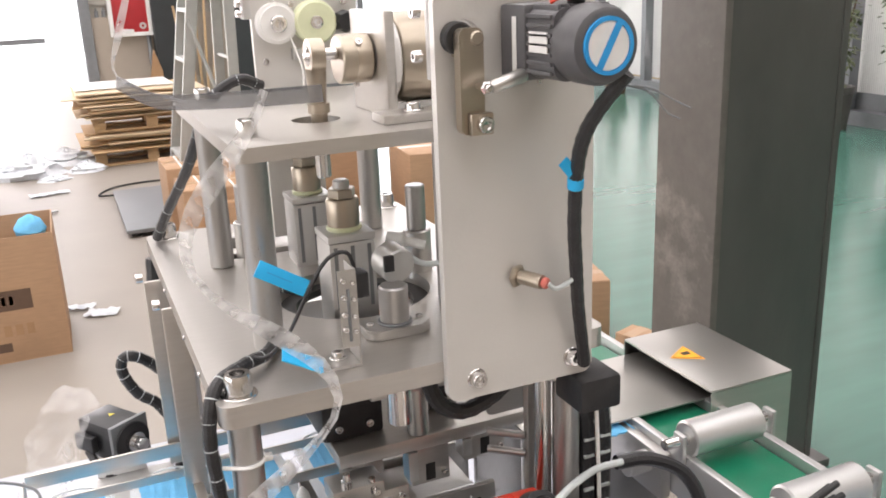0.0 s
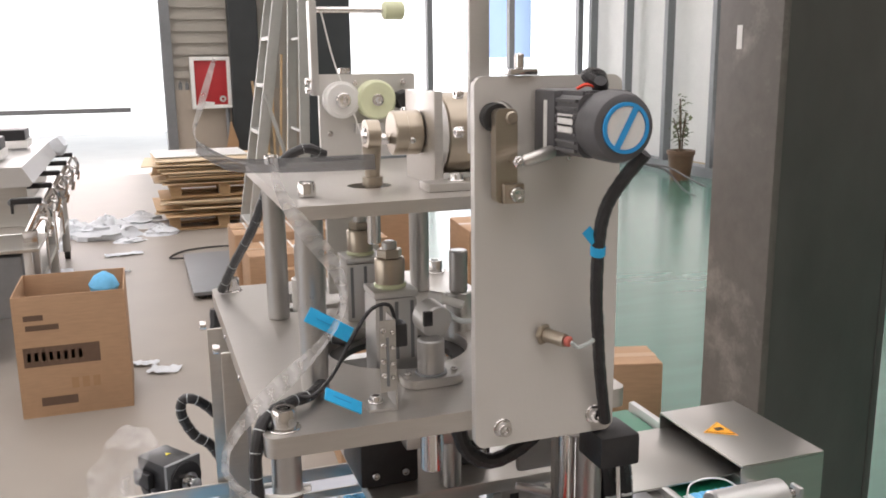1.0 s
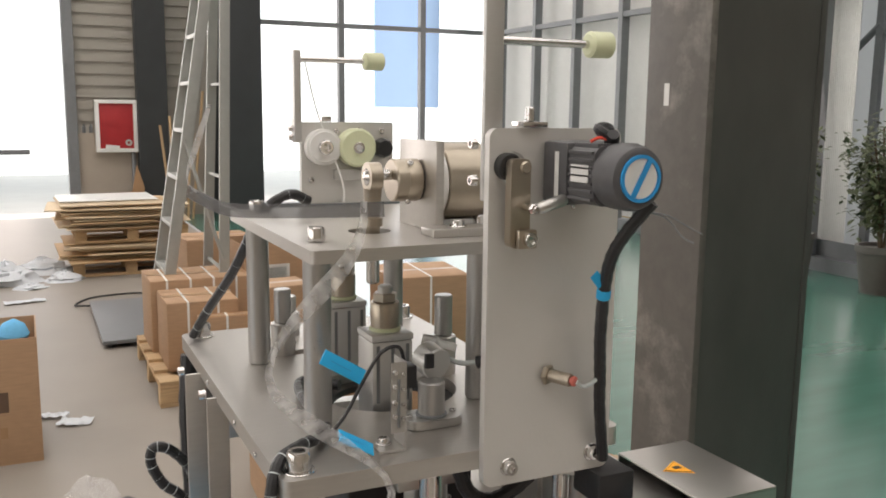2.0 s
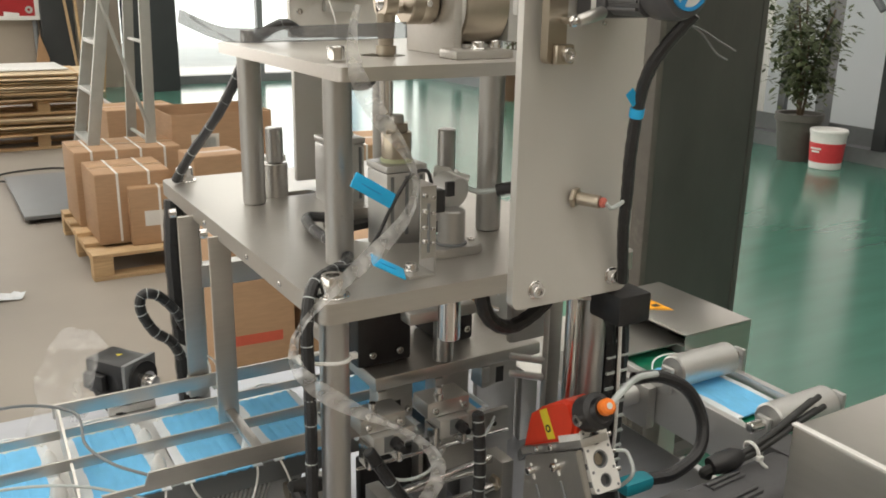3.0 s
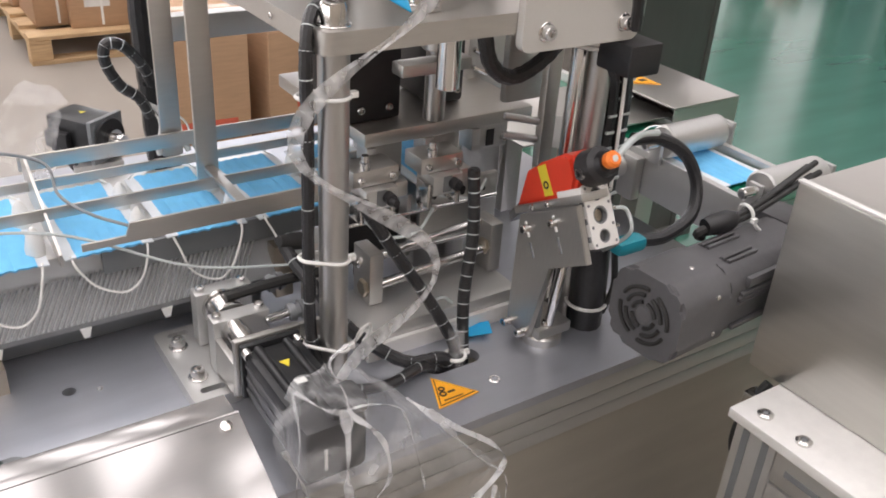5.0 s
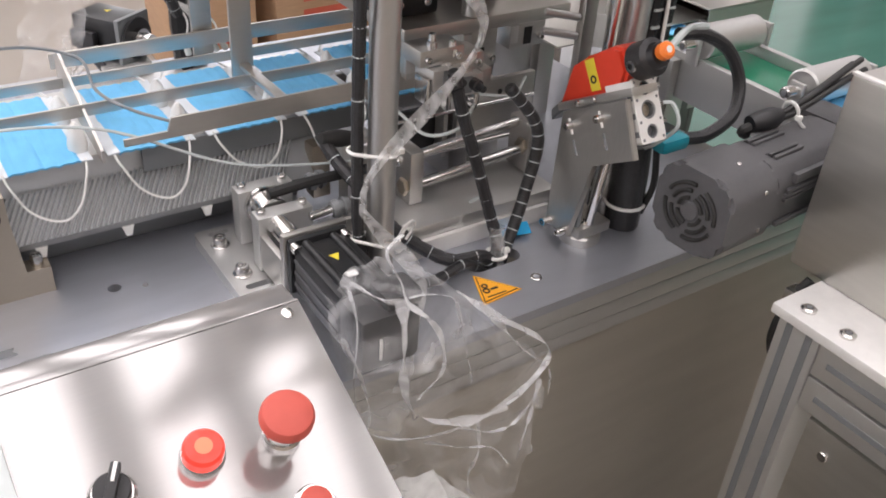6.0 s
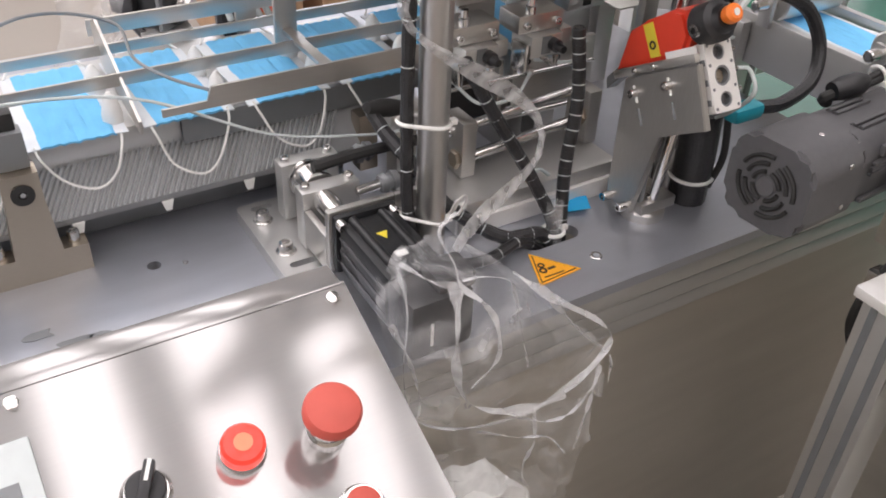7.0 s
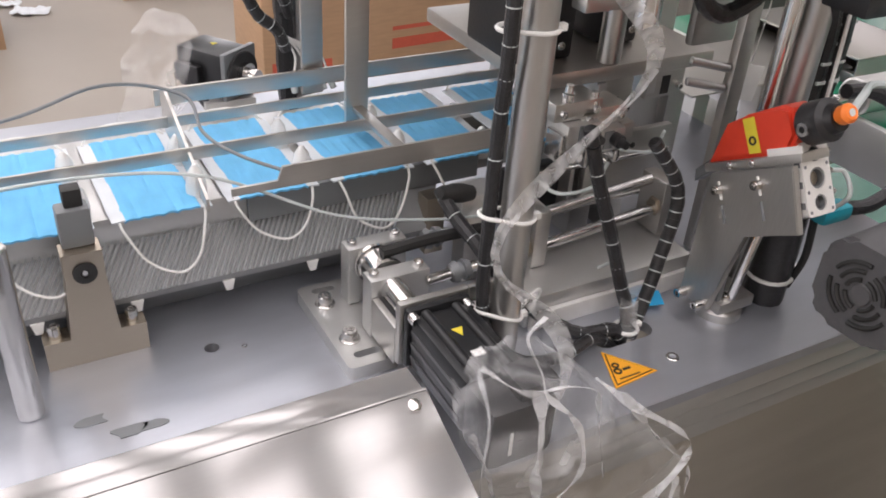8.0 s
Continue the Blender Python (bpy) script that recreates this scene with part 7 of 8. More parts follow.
# pallet with strapped cartons
def pallet(label, x0, y0, w, d, z=0.0, boards=5, group=""):
    ob = thing("pallet", label, "pallet", (x0 + w / 2, y0 + d / 2, z), group)
    for k in range(3):
        y = -d / 2 + (d - 0.09) * k / 2
        part("runner", box(B(), -w / 2, w / 2, y, y + 0.09, 0.0, 0.022, 0.002), WOOD, ob)
        for j in range(3):
            x = -w / 2 + (w - 0.1) * j / 2
            part("block", box(B(), x, x + 0.1, y + 0.002, y + 0.088, 0.0225, 0.1, 0.003), WOOD, ob)
    for j in range(3):
        x = -w / 2 + (w - 0.1) * j / 2
        part("stringer", box(B(), x, x + 0.1, -d / 2, d / 2, 0.1005, 0.118, 0.002), WOOD, ob)
    for k in range(boards):
        y = -d / 2 + (d - 0.12) * k / (boards - 1)
        part("deck_board", box(B(), -w / 2, w / 2, y, y + 0.12, 0.1185, 0.138, 0.002), WOOD, ob)
    return ob


pallet("wooden pallet under strapped cartons", 0.53, 4.7, 1.1, 1.05)
carton("brown carton with white straps on a pallet", 0.86, 5.50, 0.139, 0.58, 0.42, 0.415, 0, False, 4, "cartons on the pallet", [("f", 0.06, 0.16, 0.24, 0.34, PALE)])
carton("brown carton with white straps on a pallet", 0.79, 5.07, 0.139, 0.38, 0.40, 0.37, 0, False, 2, "cartons on the pallet")
carton("tall narrow brown carton with paper label on a pallet", 0.90, 4.82, 0.139, 0.30, 0.09, 0.30, -4, False, 1, "cartons on the pallet", [("f", -0.08, 0.04, 0.1, 0.18, PALE)])
carton("brown carton with red print below the machine", 1.20, 4.85, 0.139, 0.28, 0.26, 0.45, 3, False, 0, "cartons on the pallet", [("f", -0.1, 0.1, 0.16, 0.19, REDP)])
carton("big open brown carton with a paper label", 1.45, 5.72, 0.0, 0.62, 0.5, 0.70, 2, True, 0, "", [("f", -0.2, -0.03, 0.38, 0.58, PALE), ("f", -0.18, -0.05, 0.40, 0.56, TUBE)])
carton("brown carton standing behind the machine", 2.15, 5.1, 0.004, 0.5, 0.5, 0.55, -6, False, 1, "")
carton("brown carton wrapped in film", 1.18, 6.6, 0.0, 0.5, 0.4, 0.62, 5, False, 0, "")
carton("brown carton with red print near the machine", 1.36, 3.42, 0.0, 0.55, 0.4, 0.5, 4, False, 0, "", [("f", -0.16, 0.14, 0.2, 0.24, REDP), ("f", -0.16, 0.05, 0.27, 0.285, REDP)])
carton("brown carton with red print near the machine", 0.88, 3.40, 0.0, 0.30, 0.4, 0.56, -3, False, 0, "", [("f", -0.12, 0.1, 0.16, 0.2, REDP)])
carton("small half-open carton on the green floor", 2.02, 3.32, 0.004, 0.24, 0.24, 0.27, -15, False, 0, "")
carton("small white carton on the green floor", 2.08, 2.95, 0.004, 0.12, 0.12, 0.12, 20, False, 0, "")

# platform scale
ob = thing("platform_scale", "low dark platform scale on the floor", "scale", (0.75, 6.65, 0))
part("deck", box(B(), -0.40, 0.40, -0.65, 0.65, 0.03, 0.055, 0.004), FRAME, ob)
for sx in (-1, 1):
    for sy in (-1, 1):
        part("foot", cyl(B(), (sx * 0.34, sy * 0.58, 0), (sx * 0.34, sy * 0.58, 0.03), 0.03, 14), RUBBER, ob)
part("lead", tube(B(), [(-0.4, 0.6, 0.03), (-0.5, 0.75, 0.012), (-0.35, 1.0, 0.012), (0.0, 1.05, 0.012), (0.2, 0.8, 0.012)], 0.008, 6), RUBBER, ob)

# stack of boards on pallets
random.seed(4)
pallet("old wooden pallet under waste boards", 0.30, 8.65, 1.0, 0.9)
pallet("old wooden pallet among waste boards", 0.33, 8.70, 1.0, 0.85, 0.30)
for k in range(29):
    lw = random.uniform(0.70, 1.05)
    z = 0.139 + k * 0.0162 if k < 10 else 0.4385 + (k - 10) * 0.0115
    bm = box(B(), -lw / 2, lw / 2, -0.45 + random.uniform(-0.1, 0.1), 0.40 + random.uniform(-0.1, 0.1), 0, random.uniform(0.007, 0.011), 0.001)
    solid("board", bm, BOARD if k % 3 else WOOD, "rough waste board in a stack", "board", "stacked boards", at=pose(0.76 + random.uniform(-0.14, 0.12), 9.1, z, 0, random.uniform(-0.25, 0.25), random.uniform(-4, 4)))
solid("white_sheet", box(B(), -0.45, 0.42, -0.3, 0.42, 0, 0.008, 0.001), WHITEP, "white board on top of the stack", "board", at=pose(0.66, 9.2, 0.665, 0, 0, 2))
for k in range(5):
    solid("lath", box(B(), -0.016, 0.016, -0.01, 0.01, 0, 1.3 + 0.12 * k, 0.001), WOOD, "pale lath leaning on the wall", "lath", "leaning laths", at=pose(1.75 + 0.07 * k, 12.62 + 0.02 * k, 0.004, -6, -5 + 3 * k, 0))

# step ladder
ob = thing("step_ladder", "tall aluminium step ladder standing open", "ladder", (0.62, 5.72, 0))
LH = 3.0
lean = math.atan(0.163)
for sy in (-1, 1):
    part("front_rail", prism(B(), rrect(-0.033, 0.033, -0.014, 0.014, 0.004), LH, Matrix.Translation((0, sy * 0.24, 0)) @ Matrix.Rotation(lean, 4, "Y") @ Matrix.Rotation(radians(sy * 2.2), 4, "X")), LADDER, ob)
    part("rear_rail", prism(B(), rrect(-0.03, 0.03, -0.013, 0.013, 0.003), LH * 0.99, Matrix.Translation((0.38, sy * 0.29, 0)) @ Matrix.Rotation(radians(2.2), 4, "Y") @ Matrix.Rotation(radians(sy * 3), 4, "X")), LADDER, ob)
    part("rail_foot", box(B(), -0.035, 0.04, sy * 0.24 - 0.02, sy * 0.24 + 0.02, 0.0, 0.04, 0.005), RUBBER, ob)
part("spreader", cyl(B(), (0.20, -0.2, 1.35), (0.40, -0.27, 0.62), 0.011, 8), LADDER, ob)
for k in range(10):
    z = 0.28 * (k + 1)
    w = 0.24 - z * math.tan(radians(2.2))
    part("tread", box(B(), z * 0.163 - 0.03, z * 0.163 + 0.03, -w, w, z - 0.012, z + 0.012, 0.003), LADDER, ob)
    if k % 2:
        part("rear_bar", box(B(), 0.37 + z * 0.038, 0.39 + z * 0.038, -w - 0.03, w + 0.03, z - 0.008, z + 0.008, 0.002), LADDER, ob)

# hydrant cabinet on the far wall
ob = thing("hydrant_cabinet", "red hydrant cabinet with white frame on the wall", "cabinet", (1.11, FAR - 0.001, 0.92))
for x0, x1, z0, z1 in ((-0.27, 0.27, 0, 0.05), (-0.27, 0.27, 0.66, 0.71), (-0.27, -0.22, 0.0505, 0.6595), (0.22, 0.27, 0.0505, 0.6595)):
    part("frame", box(B(), x0, x1, -0.16, -0.001, z0, z1, 0.003), WHITEP, ob, "white frame")
part("red_door", box(B(), -0.219, 0.219, -0.13, -0.01, 0.0505, 0.6595, 0.002), REDH, ob, "red door")
part("dial", pipe(B(), (0.15, -0.131, 0.13), (0.15, -0.145, 0.13), 0.045, 0.018, 20), ALU, ob)
part("paper", box(B(), -0.16, 0.02, -0.17, -0.1605, 0.03, 0.09, 0.0, pose(0, 0, 0, 0, 6, 0)), PALE, ob)
solid("standpipe", cyl(B(), (1.32, FAR - 0.09, 0.0), (1.32, FAR - 0.09, 0.92), 0.03, 14), FRAME, "grey pipe below the hydrant cabinet", "pipe")
for k in range(2):
    solid("wall_bottle", lathe(B(), [(0, 0.025), (0.7, 0.025), (0.8, 0.012), (1, 0.012)], (0.70 + 0.09 * k, FAR + 0.012, 1.1805), (0.70 + 0.09 * k, FAR + 0.012, 1.30), 10), FRAME, "small bottle on the wall ledge", "bottle", "bottles on the ledge")
solid("wall_ledge", box(B(), 0.88, 0.95, FAR - 0.05, FAR + 0.019, 1.181, 1.186), FRAME, "small grey steel ledge on the wall", "ledge")
solid("brown_cloth", prism(B(), [(-0.16, 0.0), (0.12, 0.02), (0.14, 0.45), (0.05, 0.75), (-0.02, 0.4), (-0.22, 0.2)], 0.05, Matrix.Translation((1.28, FAR - 0.3, 0.0)) @ Matrix.Rotation(radians(90), 4, "X")), CARDD, "brown wrapping leaning at the dark post", "wrapping")

# film heaps and paper scraps on the floor
def heap(x, y, s, seed, h=0.16):
    rnd = random.Random(seed)
    bm = B()
    n, m = 18, 9
    V = []
    for j in range(m + 1):
        r = s * (1 - j / m) ** 0.8
        V.append([bm.verts.new((r * math.cos(2 * math.pi * i / n) * (1 + 0.25 * rnd.uniform(-1, 1)) * 1.3, r * math.sin(2 * math.pi * i / n) * (1 + 0.2 * rnd.uniform(-1, 1)), h * (j / m) ** 0.7 * rnd.uniform(0.75, 1.1))) for i in range(n)])
    for a, b in zip(V, V[1:]):
        for i in range(n):
            bm.faces.new((a[i], a[(i + 1) % n], b[(i + 1) % n], b[i]))
    return solid("film_heap", bm, MASKW, "heap of crumpled white packing film on the floor", "packing film", "film heaps", at=(x, y, 0))


for k, (x, y, s, h) in enumerate(((-0.25, 8.6, 0.22, 0.2), (-0.55, 8.8, 0.2, 0.15), (0.05, 9.1, 0.2, 0.14), (-0.9, 8.2, 0.25, 0.18), (0.22, 8.55, 0.12, 0.1), (-0.05, 8.3, 0.1, 0.05))):
    heap(x, y, s, k, h)
random.seed(9)
for k, (x, y, w, d) in enumerate(((0.12, 4.65, 0.16, 0.1), (0.02, 4.78, 0.15, 0.07), (-0.35, 6.6, 0.3, 0.12), (-0.2, 7.0, 0.3, 0.05), (-0.6, 7.2, 0.28, 0.16), (-0.1, 7.7, 0.3, 0.1), (-0.75, 4.9, 0.12, 0.12))):
    bm = B()
    n = 9
    V = [[bm.verts.new((w * (i / n - 0.5), d * (j / 4 - 0.5) + random.uniform(-0.01, 0.01), 0.004 + random.uniform(0, 0.015))) for j in range(5)] for i in range(n + 1)]
    for i in range(n):
        for j in range(4):
            bm.faces.new((V[i][j], V[i + 1][j], V[i + 1][j + 1], V[i][j + 1]))
    solid("film_scrap", bm, MASKW, "white film scrap on the concrete floor", "film scrap", "film scraps", at=pose(x, y, 0, 0, 0, random.uniform(-20, 20)))

# neighbouring machine across the aisle
ob = thing("neighbour_machine", "grey sheet-metal machine with black clamp handles", "machine", (-0.5, 5.5, 0))
part("lower_deck", box(B(), -1.3, 0.0, 0.0, 2.3, 0.30, 0.335, 0.006), SHEET, ob, "polished lower deck")
part("upper_deck", box(B(), -1.3, -0.03, -0.05, 2.3, 0.62, 0.66, 0.006), PLATE, ob)
part("end_panel", box(B(), -1.3, -0.02, -0.06, -0.045, 0.665, 0.885, 0.004), SHEET, ob, "grey end panel with a lock")
part("panel_lock", cyl(B(), (-0.10, -0.061, 0.80), (-0.10, -0.075, 0.80), 0.022, 14), FRAME, ob)
part("lock_key", box(B(), -0.107, -0.093, -0.09, -0.0755, 0.74, 0.80, 0.002), BLACK, ob)
part("inner_body", box(B(), -1.28, -0.12, -0.04, 2.2, 0.6605, 0.885, 0.006), PLATEV, ob)
part("sloped_hood", prism(B(), [(-1.3, 0.0), (0.0, 0.0), (0.02, 0.02), (-0.03, 0.11), (-1.3, 0.13)], 1.95, Matrix.Translation((0, 1.85, 0.8855)) @ Matrix.Rotation(radians(90), 4, "X"), 0.004), ALU, ob, "pale sloped hood")
part("corner_film", prism(B(), [(-0.10, 0.0), (0.03, 0.0), (0.05, 0.06), (0.0, 0.13), (-0.06, 0.10)], 0.35, Matrix.Translation((0.03, 1.9, 0.90)) @ Matrix.Rotation(radians(90), 4, "X"), 0.02), MASKW, ob, "bunched white film at the hood corner")
for k in range(2):
    u = part("pale_unit", box(B(), -0.42, -0.10 - 0.06 * k, 0.95 - 0.75 * k, 1.25 - 0.75 * k, 1.012, 1.06, 0.006), ALUW, ob)
    part("black_lid", box(B(), -0.40, -0.11 - 0.06 * k, 0.96 - 0.75 * k, 1.24 - 0.75 * k, 1.0605, 1.13, 0.008), BLACK, u, "black lid")
for k in range(5):
    y = -0.45 + 0.62 * k
    c = part("clamp", box(B(), -0.02, 0.05, y, y + 0.05, 0.6605 if k else 0.62, 0.70, 0.004), CHROME, ob)
    part("clamp_arm", tube(B(), [(0.0, y + 0.025, 0.69), (0.06, y + 0.02, 0.80), (0.09, y + 0.02, 0.84), (0.12, y + 0.02, 0.78), (0.10, y + 0.02, 0.70)], 0.013, 7), CHROME, c)
    part("clamp_link", tube(B(), [(0.03, y + 0.03, 0.70), (0.08, y + 0.03, 0.76), (0.12, y + 0.03, 0.72), (0.11, y + 0.03, 0.66)], 0.012, 7), CHROME, c)
    part("clamp_grip", box(B(), -0.06, 0.09, y + 0.005, y + 0.045, 0.84, 0.872, 0.008), BLACK, c, "black clamp grip")
part("near_shelf", box(B(), -0.9, 0.06, -0.52, -0.051, 0.60, 0.6195, 0.004), SHEET, ob)
part("near_post", box(B(), -0.02, 0.02, -0.5, -0.46, 0.0, 0.5995, 0.003), ALU, ob)
part("dark_unit", box(B(), -0.5, -0.03, -0.5, -0.06, 0.26, 0.58, 0.008), FRAME, ob, "dark machine housing")
part("blue_tag", box(B(), -0.35, -0.22, -0.30, -0.2, 0.6205, 0.63, 0.002), CYAN, ob, "blue tag")
for y in (0.02, 1.1, 2.2):
    part("leg", box(B(), -0.06, 0.0, y, y + 0.06, 0.06, 0.6195, 0.004), ALU, ob)
    part("castor", cyl(B(), (-0.05, y + 0.03, 0.04), (-0.01, y + 0.03, 0.04), 0.04, 16), RUBBER, ob, "black castor")
part("far_leg", box(B(), -1.28, -1.2, 0.1, 2.2, 0.0, 0.62, 0.004), ALU, ob)
for k in range(3):
    part("push_rod", cyl(B(), (0.02, 0.3 + 0.6 * k, 0.335), (0.02, 0.3 + 0.6 * k, 0.60), 0.008, 8), CHROME, ob)


# plants and bucket along the windows
def potted_plant(label, x, y, pr, ph, height, spread, n, seed, pot):
    rnd = random.Random(seed)
    ob = thing("potted_plant", label, "plant", (x, y, 0.004), "plants by the window")
    part("pot", lathe(B(), [(0, pr * 0.72), (0.85, pr * 0.97), (0.86, pr * 1.05), (1, pr * 1.05), (1, pr * 0.9), (0.93, pr * 0.85)], (0, 0, 0), (0, 0, ph), 26), pot, ob)
    tops = []
    for k in range(7):
        a = rnd.uniform(0, 6.28)
        r = rnd.uniform(0.2, 0.8) * spread
        top = Vector((r * math.cos(a), r * math.sin(a), ph + (height - ph) * rnd.uniform(0.55, 0.98)))
        tops.append(top)
        part("stem", tube(B(), [(0.02 * math.cos(a), 0.02 * math.sin(a), ph * 0.9), (top.x * 0.4, top.y * 0.4, ph + (top.z - ph) * 0.5), tuple(top)], 0.009, 6, 6), BARK, ob)
    bm = B()
    for k in range(n):
        t = rnd.choice(tops)
        f = rnd.uniform(0.25, 1.05)
        c = Vector((t.x * f, t.y * f, ph + (t.z - ph) * f)) + Vector((rnd.gauss(0, spread * 0.28), rnd.gauss(0, spread * 0.28), rnd.gauss(0, 0.07)))
        a, L = rnd.uniform(0, 6.28), rnd.uniform(0.05, 0.10)
        d = Vector((math.cos(a), math.sin(a), rnd.uniform(-0.7, 0.3))).normalized()
        s = d.cross(Vector((0, 0, 1))).normalized() * L * 0.27
        dn = Vector((0, 0, -L * 0.12))
        v = [bm.verts.new(q) for q in (c, c + d * L * 0.45 + s + dn * 0.5, c + d * L + dn * 1.6, c + d * L * 0.45 - s + dn * 0.5, c + d * L * 0.5 + Vector((0, 0, 0.004)))]
        for i in range(4):
            bm.faces.new((v[i], v[(i + 1) % 4], v[4]))
    tagged(part("leaves", bm, LEAF, ob, "glossy green leaves"), kind="stuff")
    return ob


potted_plant("leafy green plant in a tall dark pot by the window", 6.62, 5.35, 0.20, 0.42, 1.5, 0.36, 1700, 3, POTD)
potted_plant("leafy green plant in a dark pot by the window", 6.72, 6.35, 0.15, 0.40, 1.35, 0.20, 450, 5, POTD)
potted_plant("sparse green plant in a brown pot by the window", 6.62, 9.80, 0.17, 0.38, 1.05, 0.16, 110, 7, POT)
ob = thing("paint_bucket", "white paint bucket with red label on the green floor", "bucket", (6.55, 4.98, 0.004))
part("body", lathe(B(), [(0, 0.125), (0.02, 0.13), (1, 0.15)], (0, 0, 0), (0, 0, 0.30), 30), WHITEP, ob)
part("label_band", lathe(B(), [(0, 0.1345), (1, 0.147)], (0, 0, 0.06), (0, 0, 0.225), 30), REDL, ob, "red printed label")
part("lid", lathe(B(), [(0, 0.155), (0.6, 0.158), (1, 0.15)], (0, 0, 0.3005), (0, 0, 0.335), 30), WHITEP, ob)
for z, w in ((0.17, 0.10), (0.145, 0.07)):
    part("printed_bar", box(B(), -0.150, -0.143, -w / 2, w / 2, z, z + 0.015), PALE, ob, "", True)


# ---- the wind-blown film strip in front of the press ----
film = thing("film_strip", "thin white film strip fluttering beside the press", "film strip", (0.2, 0.84, 0.7))
SEG, SEG_LEN = 52, 0.0172
PIECES = []
for k in range(SEG):
    bm = B()
    n = 4
    ring = []
    for i in range(n + 1):
        s = (i / n - 0.5) * SEG_LEN * 1.05
        w = 0.006 + 0.010 * math.sin((k + i / n) * 0.33) ** 2
        ring.append([bm.verts.new((a * w / 2, 0.001 * math.sin(3.1 * a + (k + i / n) * 0.8), s)) for a in (-1, -0.4, 0.3, 1)])
    for a, b in zip(ring, ring[1:]):
        for i in range(3):
            bm.faces.new((a[i], a[i + 1], b[i + 1], b[i]))
    o = part("strip_piece", bm, RIBBON, film)
    o.visible_shadow = False
    PIECES.append(o)
band = thing("film_band", "loose grey film band tied to the rear upper post", "film strip", (0.2, 1.2, 1.40))
part("upper_band", strip(B(), [Vector(p) - Vector((0.2, 1.2, 1.40)) for p in ((0.176, 1.2, 1.54), (0.157, 1.2, 1.485), (0.148, 1.2, 1.45), (0.175, 1.21, 1.427), (0.225, 1.255, 1.405))], lambda s: 0.005 + 0.003 * math.sin(s * 9), 0.0005, 8, (1, 0.3, 0), 1.2), RIBBON, band)
HINGE = Vector((0.15, 1.22, 1.437))
LOWER_BAND = part("lower_band", strip(B(), [Vector(p) - HINGE for p in ((0.150, 1.22, 1.437), (0.175, 1.17, 1.418), (0.192, 1.13, 1.413), (0.225, 1.06, 1.4125), (0.27, 1.0, 1.412), (0.305, 0.97, 1.4115))], 0.0155, 0.0012, 8, (0, 0, 1)), BAND, band, "dark grey band")


# ---- what moves ----
CYCLE = 0.66


def pulse(t, rise, fall, quick):
    """0 at rest, 1 between rise and fall of each cycle, changing over quick seconds."""
    ease = lambda u: (lambda v: v * v * (3 - 2 * v))(min(1.0, max(0.0, u)))
    p = (t - rise) % CYCLE
    q = (t - fall) % CYCLE
    return ease(p / quick) if p < (fall - rise) % CYCLE else 1 - ease(q / quick)


def head_share(t):
    """1 when the red head is thrust in."""
    return pulse(t, 6.31, 6.57, 0.08)


def share(t):
    """1 when the grippers are drawn together."""
    return pulse(t, 6.32, 6.66, 0.11)


FEED = [0.14 + CYCLE * k for k in range(-6, 14)]


def fed(t):
    """Feed steps made by the mask conveyor since the start of the clip."""
    n = 0.0
    for s in FEED:
        u = min(1.0, max(0.0, (t - s + 0.11) / 0.20))
        n += u * u * (3 - 2 * u) - (1 if s < 0 else 0)
    return n


def crest(t):
    """Height of a wave crest that runs down the strip."""
    if t < 3.5:
        return 1.37 + 0.42 * (3.5 - t)
    if t < 4.0:
        return 1.37 - 0.404 * (t - 3.5)
    if t < 5.5:
        return 1.168 - 0.452 * (t - 4.0)
    return 0.49 - 0.396 * (t - 5.5)


def strip_point(s, t):
    """A point of the fluttering strip, s metres of height below its top."""
    z = 1.46 - s
    a = 0.066 * min(1.0, 0.35 + s * 2.5) * min(1.0, max(0.10, (z - 0.80) / 0.16))
    ph = 2 * math.pi * (z - crest(t)) / 0.27
    x = 0.197 - 0.04 * max(0.0, min(1.0, (0.95 - z) / 0.1)) + 0.06 * max(0, z - 1.3) + a * math.cos(ph)
    y = 0.835 - 0.05 * max(0.0, min(1.0, (0.92 - z) / 0.12)) + 0.014 * math.sin(ph * 0.7 + 1)
    return Vector((x, y, z))


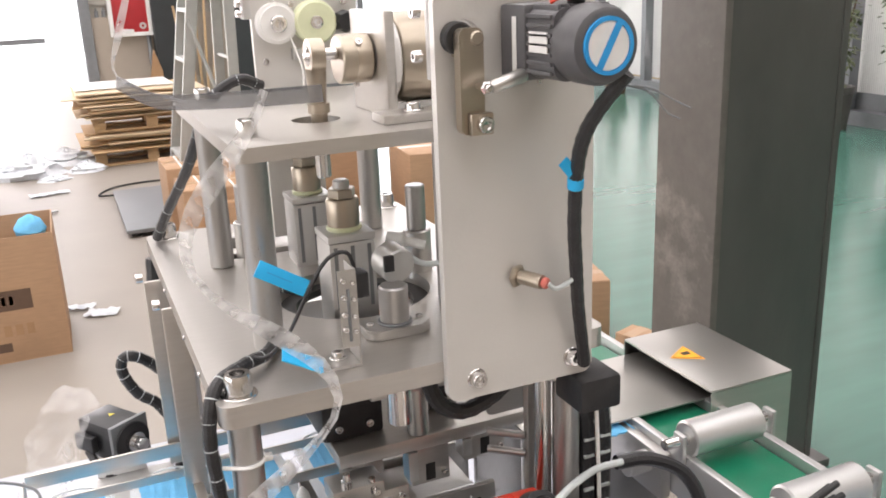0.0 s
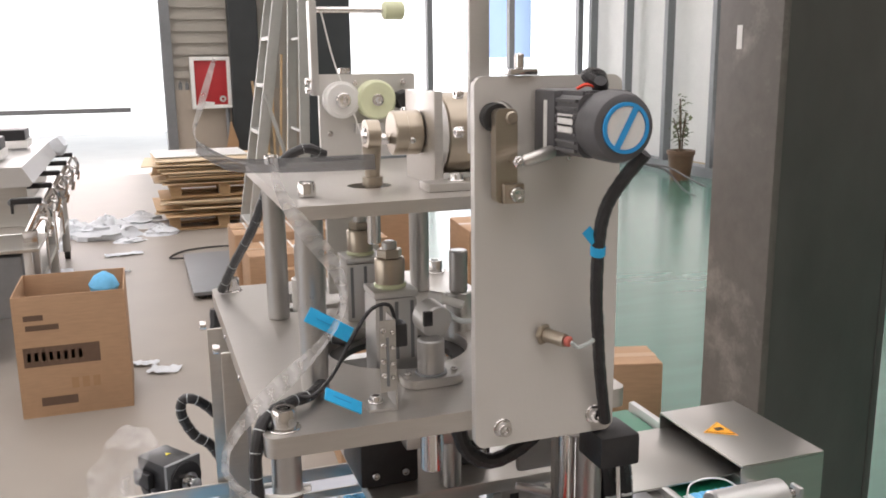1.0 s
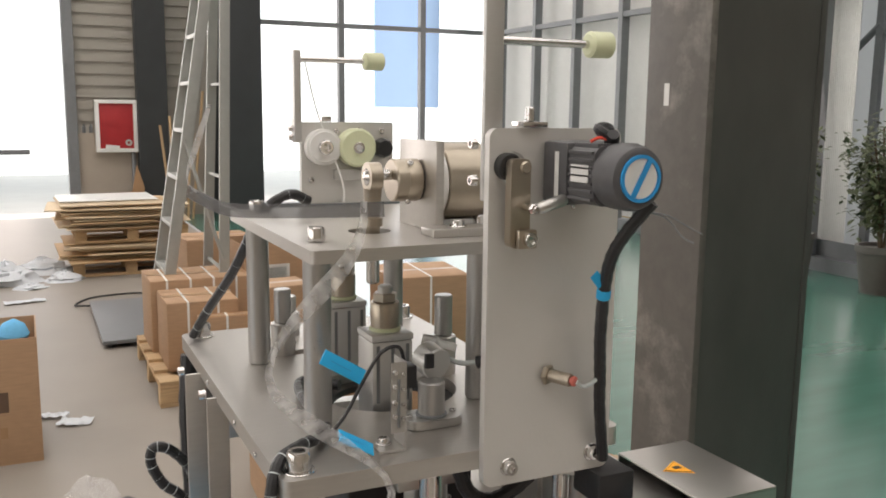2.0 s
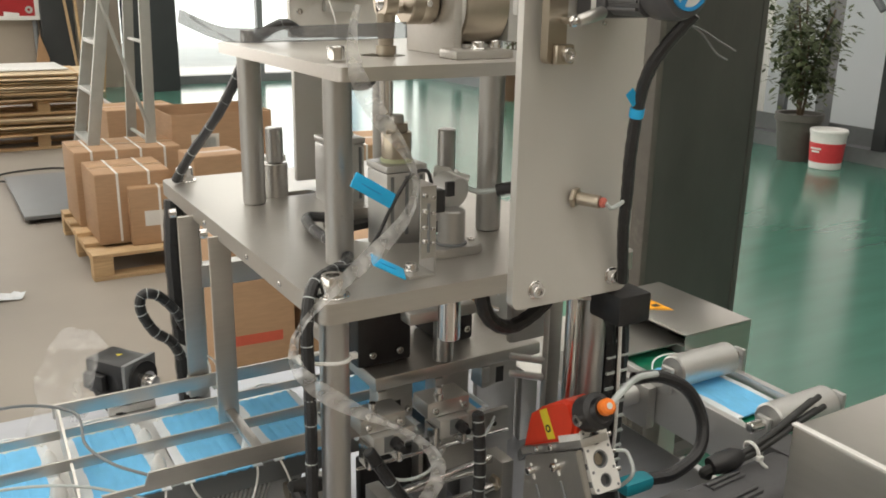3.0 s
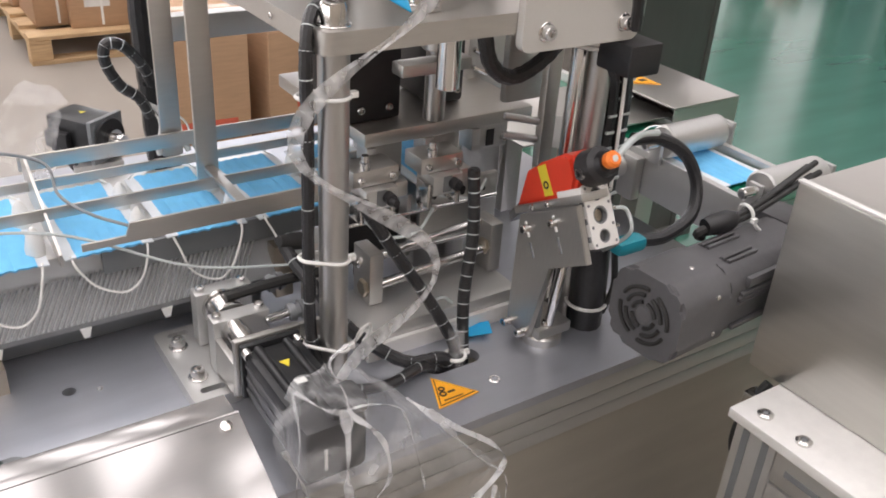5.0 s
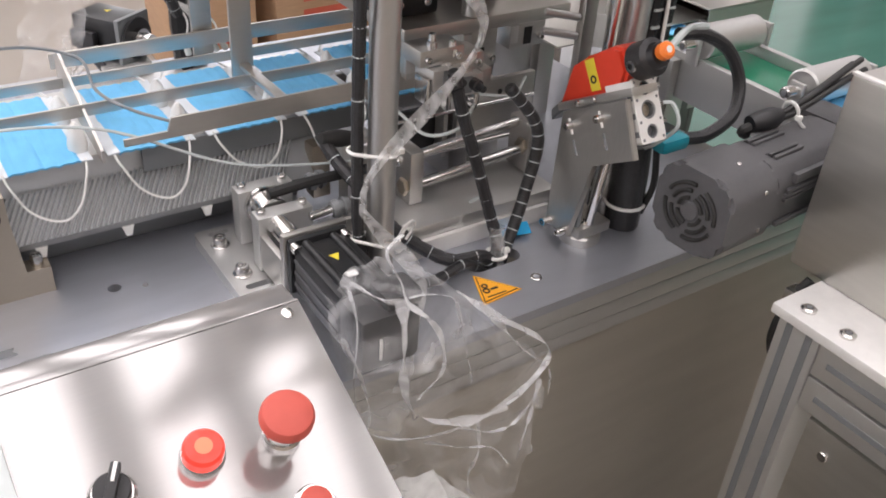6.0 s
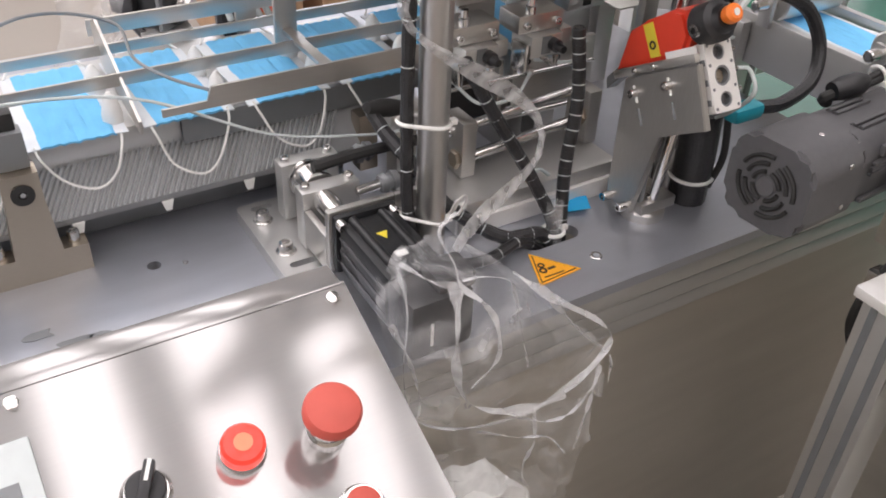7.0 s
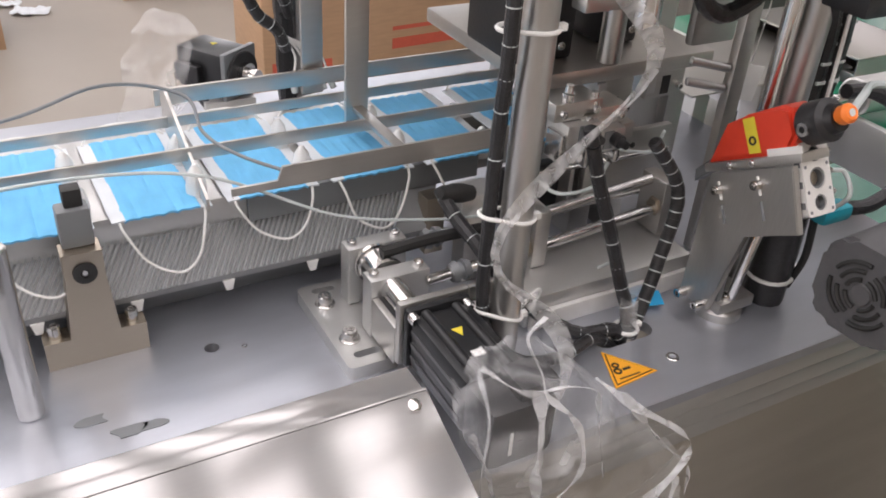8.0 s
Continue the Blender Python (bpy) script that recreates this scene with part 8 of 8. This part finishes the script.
def motions():
    times = [round(0.04 * k, 3) for k in range(201)]
    base = Vector(CRANK_HUB.location)
    walk(CRANK_HUB, [(t, pose(*base, -360 * t / CYCLE, 0, 0)) for t in times])
    base = Vector(CONNECTING_ROD.location)
    walk(CONNECTING_ROD, [(t, pose(base.x, base.y, base.z + 0.006 * math.sin(-2 * math.pi * t / CYCLE + 0.6) - 0.004)) for t in times])
    base_h = Vector(SEALING_HEAD.location)
    walk(SEALING_HEAD, [(t, Matrix.Translation(base_h + ALONG * 0.042 * (1 - head_share(t)))) for t in times])
    for ob, dx, dz in ((GRIPPER_L, 0.028, 0.012), (GRIPPER_R, -0.030, 0.0)):
        p = Vector(ob.location)
        walk(ob, [(t, pose(p.x + dx * share(t), p.y, p.z + dz * share(t))) for t in times])
    walk(CABLE_L, [(t, pose(*CABLE_FOOT, 0, 15 * share(t), 0)) for t in times])
    arches = {}
    for t in times:
        at, knots = JOINTS[0].copy(), [JOINTS[0].copy()]
        for turn, a, b in zip((24, 4, -36), JOINTS, JOINTS[1:]):
            at = at + Matrix.Rotation(radians(turn * share(t)), 3, "Y") @ (b - a)
            knots.append(at)
        path, course, left = smooth_path(knots, 24), [], 0.0
        for a, b in zip(path, path[1:]):
            d = (b - a).length
            while left <= d:
                course.append((a.lerp(b, left / d), (b - a).normalized()))
                left += LINK
            left -= d
        arches[t] = course
    for k, ob in enumerate(LENGTHS):
        walk(ob, [(t, Matrix.Translation(arches[t][k][0] - CABLE_FOOT) @ arches[t][k][1].to_track_quat("Z", "Y").to_matrix().to_4x4()) for t in times if k < len(arches[t])])
    # masks: fed step by step into the press, then carried off on the green belt
    marks = sorted({0.0, 8.0} | {round(s + d, 3) for s in FEED for d in (-0.26, -0.2, -0.15, -0.11, -0.06, -0.01, 0.04, 0.09, 0.2, 0.3) if 0 < s + d < 8})
    for i, ob in enumerate(MASKS):
        leave = FEED[6] + CYCLE * (i - 2) - 0.26
        yaw = (i * 37 % 5 - 2) * 0.5
        rows = []
        for t in sorted(set(marks) | {round(leave + d, 3) for d in (0.17, 0.6, 1.0, 1.345, 1.37) if 0 < leave + d < 8}):
            u = t - leave
            if u <= 0:
                rows.append((t, pose(min(0.464, 0.464 + 0.108 * (fed(t) - i + 2)), 1.106, 0.9165, 0, 0, yaw)))
            elif u < 0.17:
                rows.append((t, pose(0.464 + 0.358 * u / 0.17, 1.106, 0.9165 + 0.0047 * u / 0.17, 0, 0, yaw)))
            else:
                rows.append((t, pose(0.822, 1.134 - 0.70 * (min(u, 1.345) - 0.17), 0.9212 + 0.0001 * i, 0, 0, yaw)))
        walk(ob, rows)
    # pegs ride on the chain, go round its end and return below
    for i, y, ob in PEGS:
        rows = []
        for t in marks:
            n = fed(t) - i
            if n <= 0:
                rows.append((t, pose(0.287 + 0.108 * n, y, 0.9152)))
            elif n < 1:
                rows.append((t, pose(0.287 + 0.03 * math.sin(math.pi * n), y, 0.9152 - 0.09 * n)))
            else:
                rows.append((t, pose(0.287 - 0.108 * (n - 1), y, 0.8252)))
        walk(ob, rows)
    at = HINGE - Vector((0.2, 1.2, 1.40))
    marks = [round(0.1 * k, 2) for k in range(81)]
    walk(LOWER_BAND, [(t, Matrix.Translation(at) @ Matrix.Rotation(radians(2.5 - 2.5 * math.cos(2 * math.pi * (t - 0.5) / 0.95)), 4, Vector((-0.25, -0.155, 0)))) for t in marks])
    base_f = Vector((0.2, 0.84, 0.7))
    marks = [round(0.1 * k, 2) for k in range(81)]
    courses = {}
    for t in marks:
        fine = [strip_point(0.002 * i, t) for i in range(420)]
        nodes, left = [fine[0]], SEG_LEN
        for a, b in zip(fine, fine[1:]):
            d = (b - a).length
            if d >= left:
                nodes.append(a.lerp(b, left / d))
                left += SEG_LEN
            left -= d
        courses[t] = nodes
    for k, ob in enumerate(PIECES):
        rows = []
        for t in marks:
            a, b = courses[t][k], courses[t][k + 1]
            d = (b - a).normalized()
            side = Vector((0.25, 1, 0)).cross(d).normalized()
            nrm = d.cross(side)
            m = Matrix((side, nrm, d)).transposed().to_4x4()
            rows.append((t, Matrix.Translation((a + b) / 2 - base_f) @ m))
        walk(ob, rows)


motions()
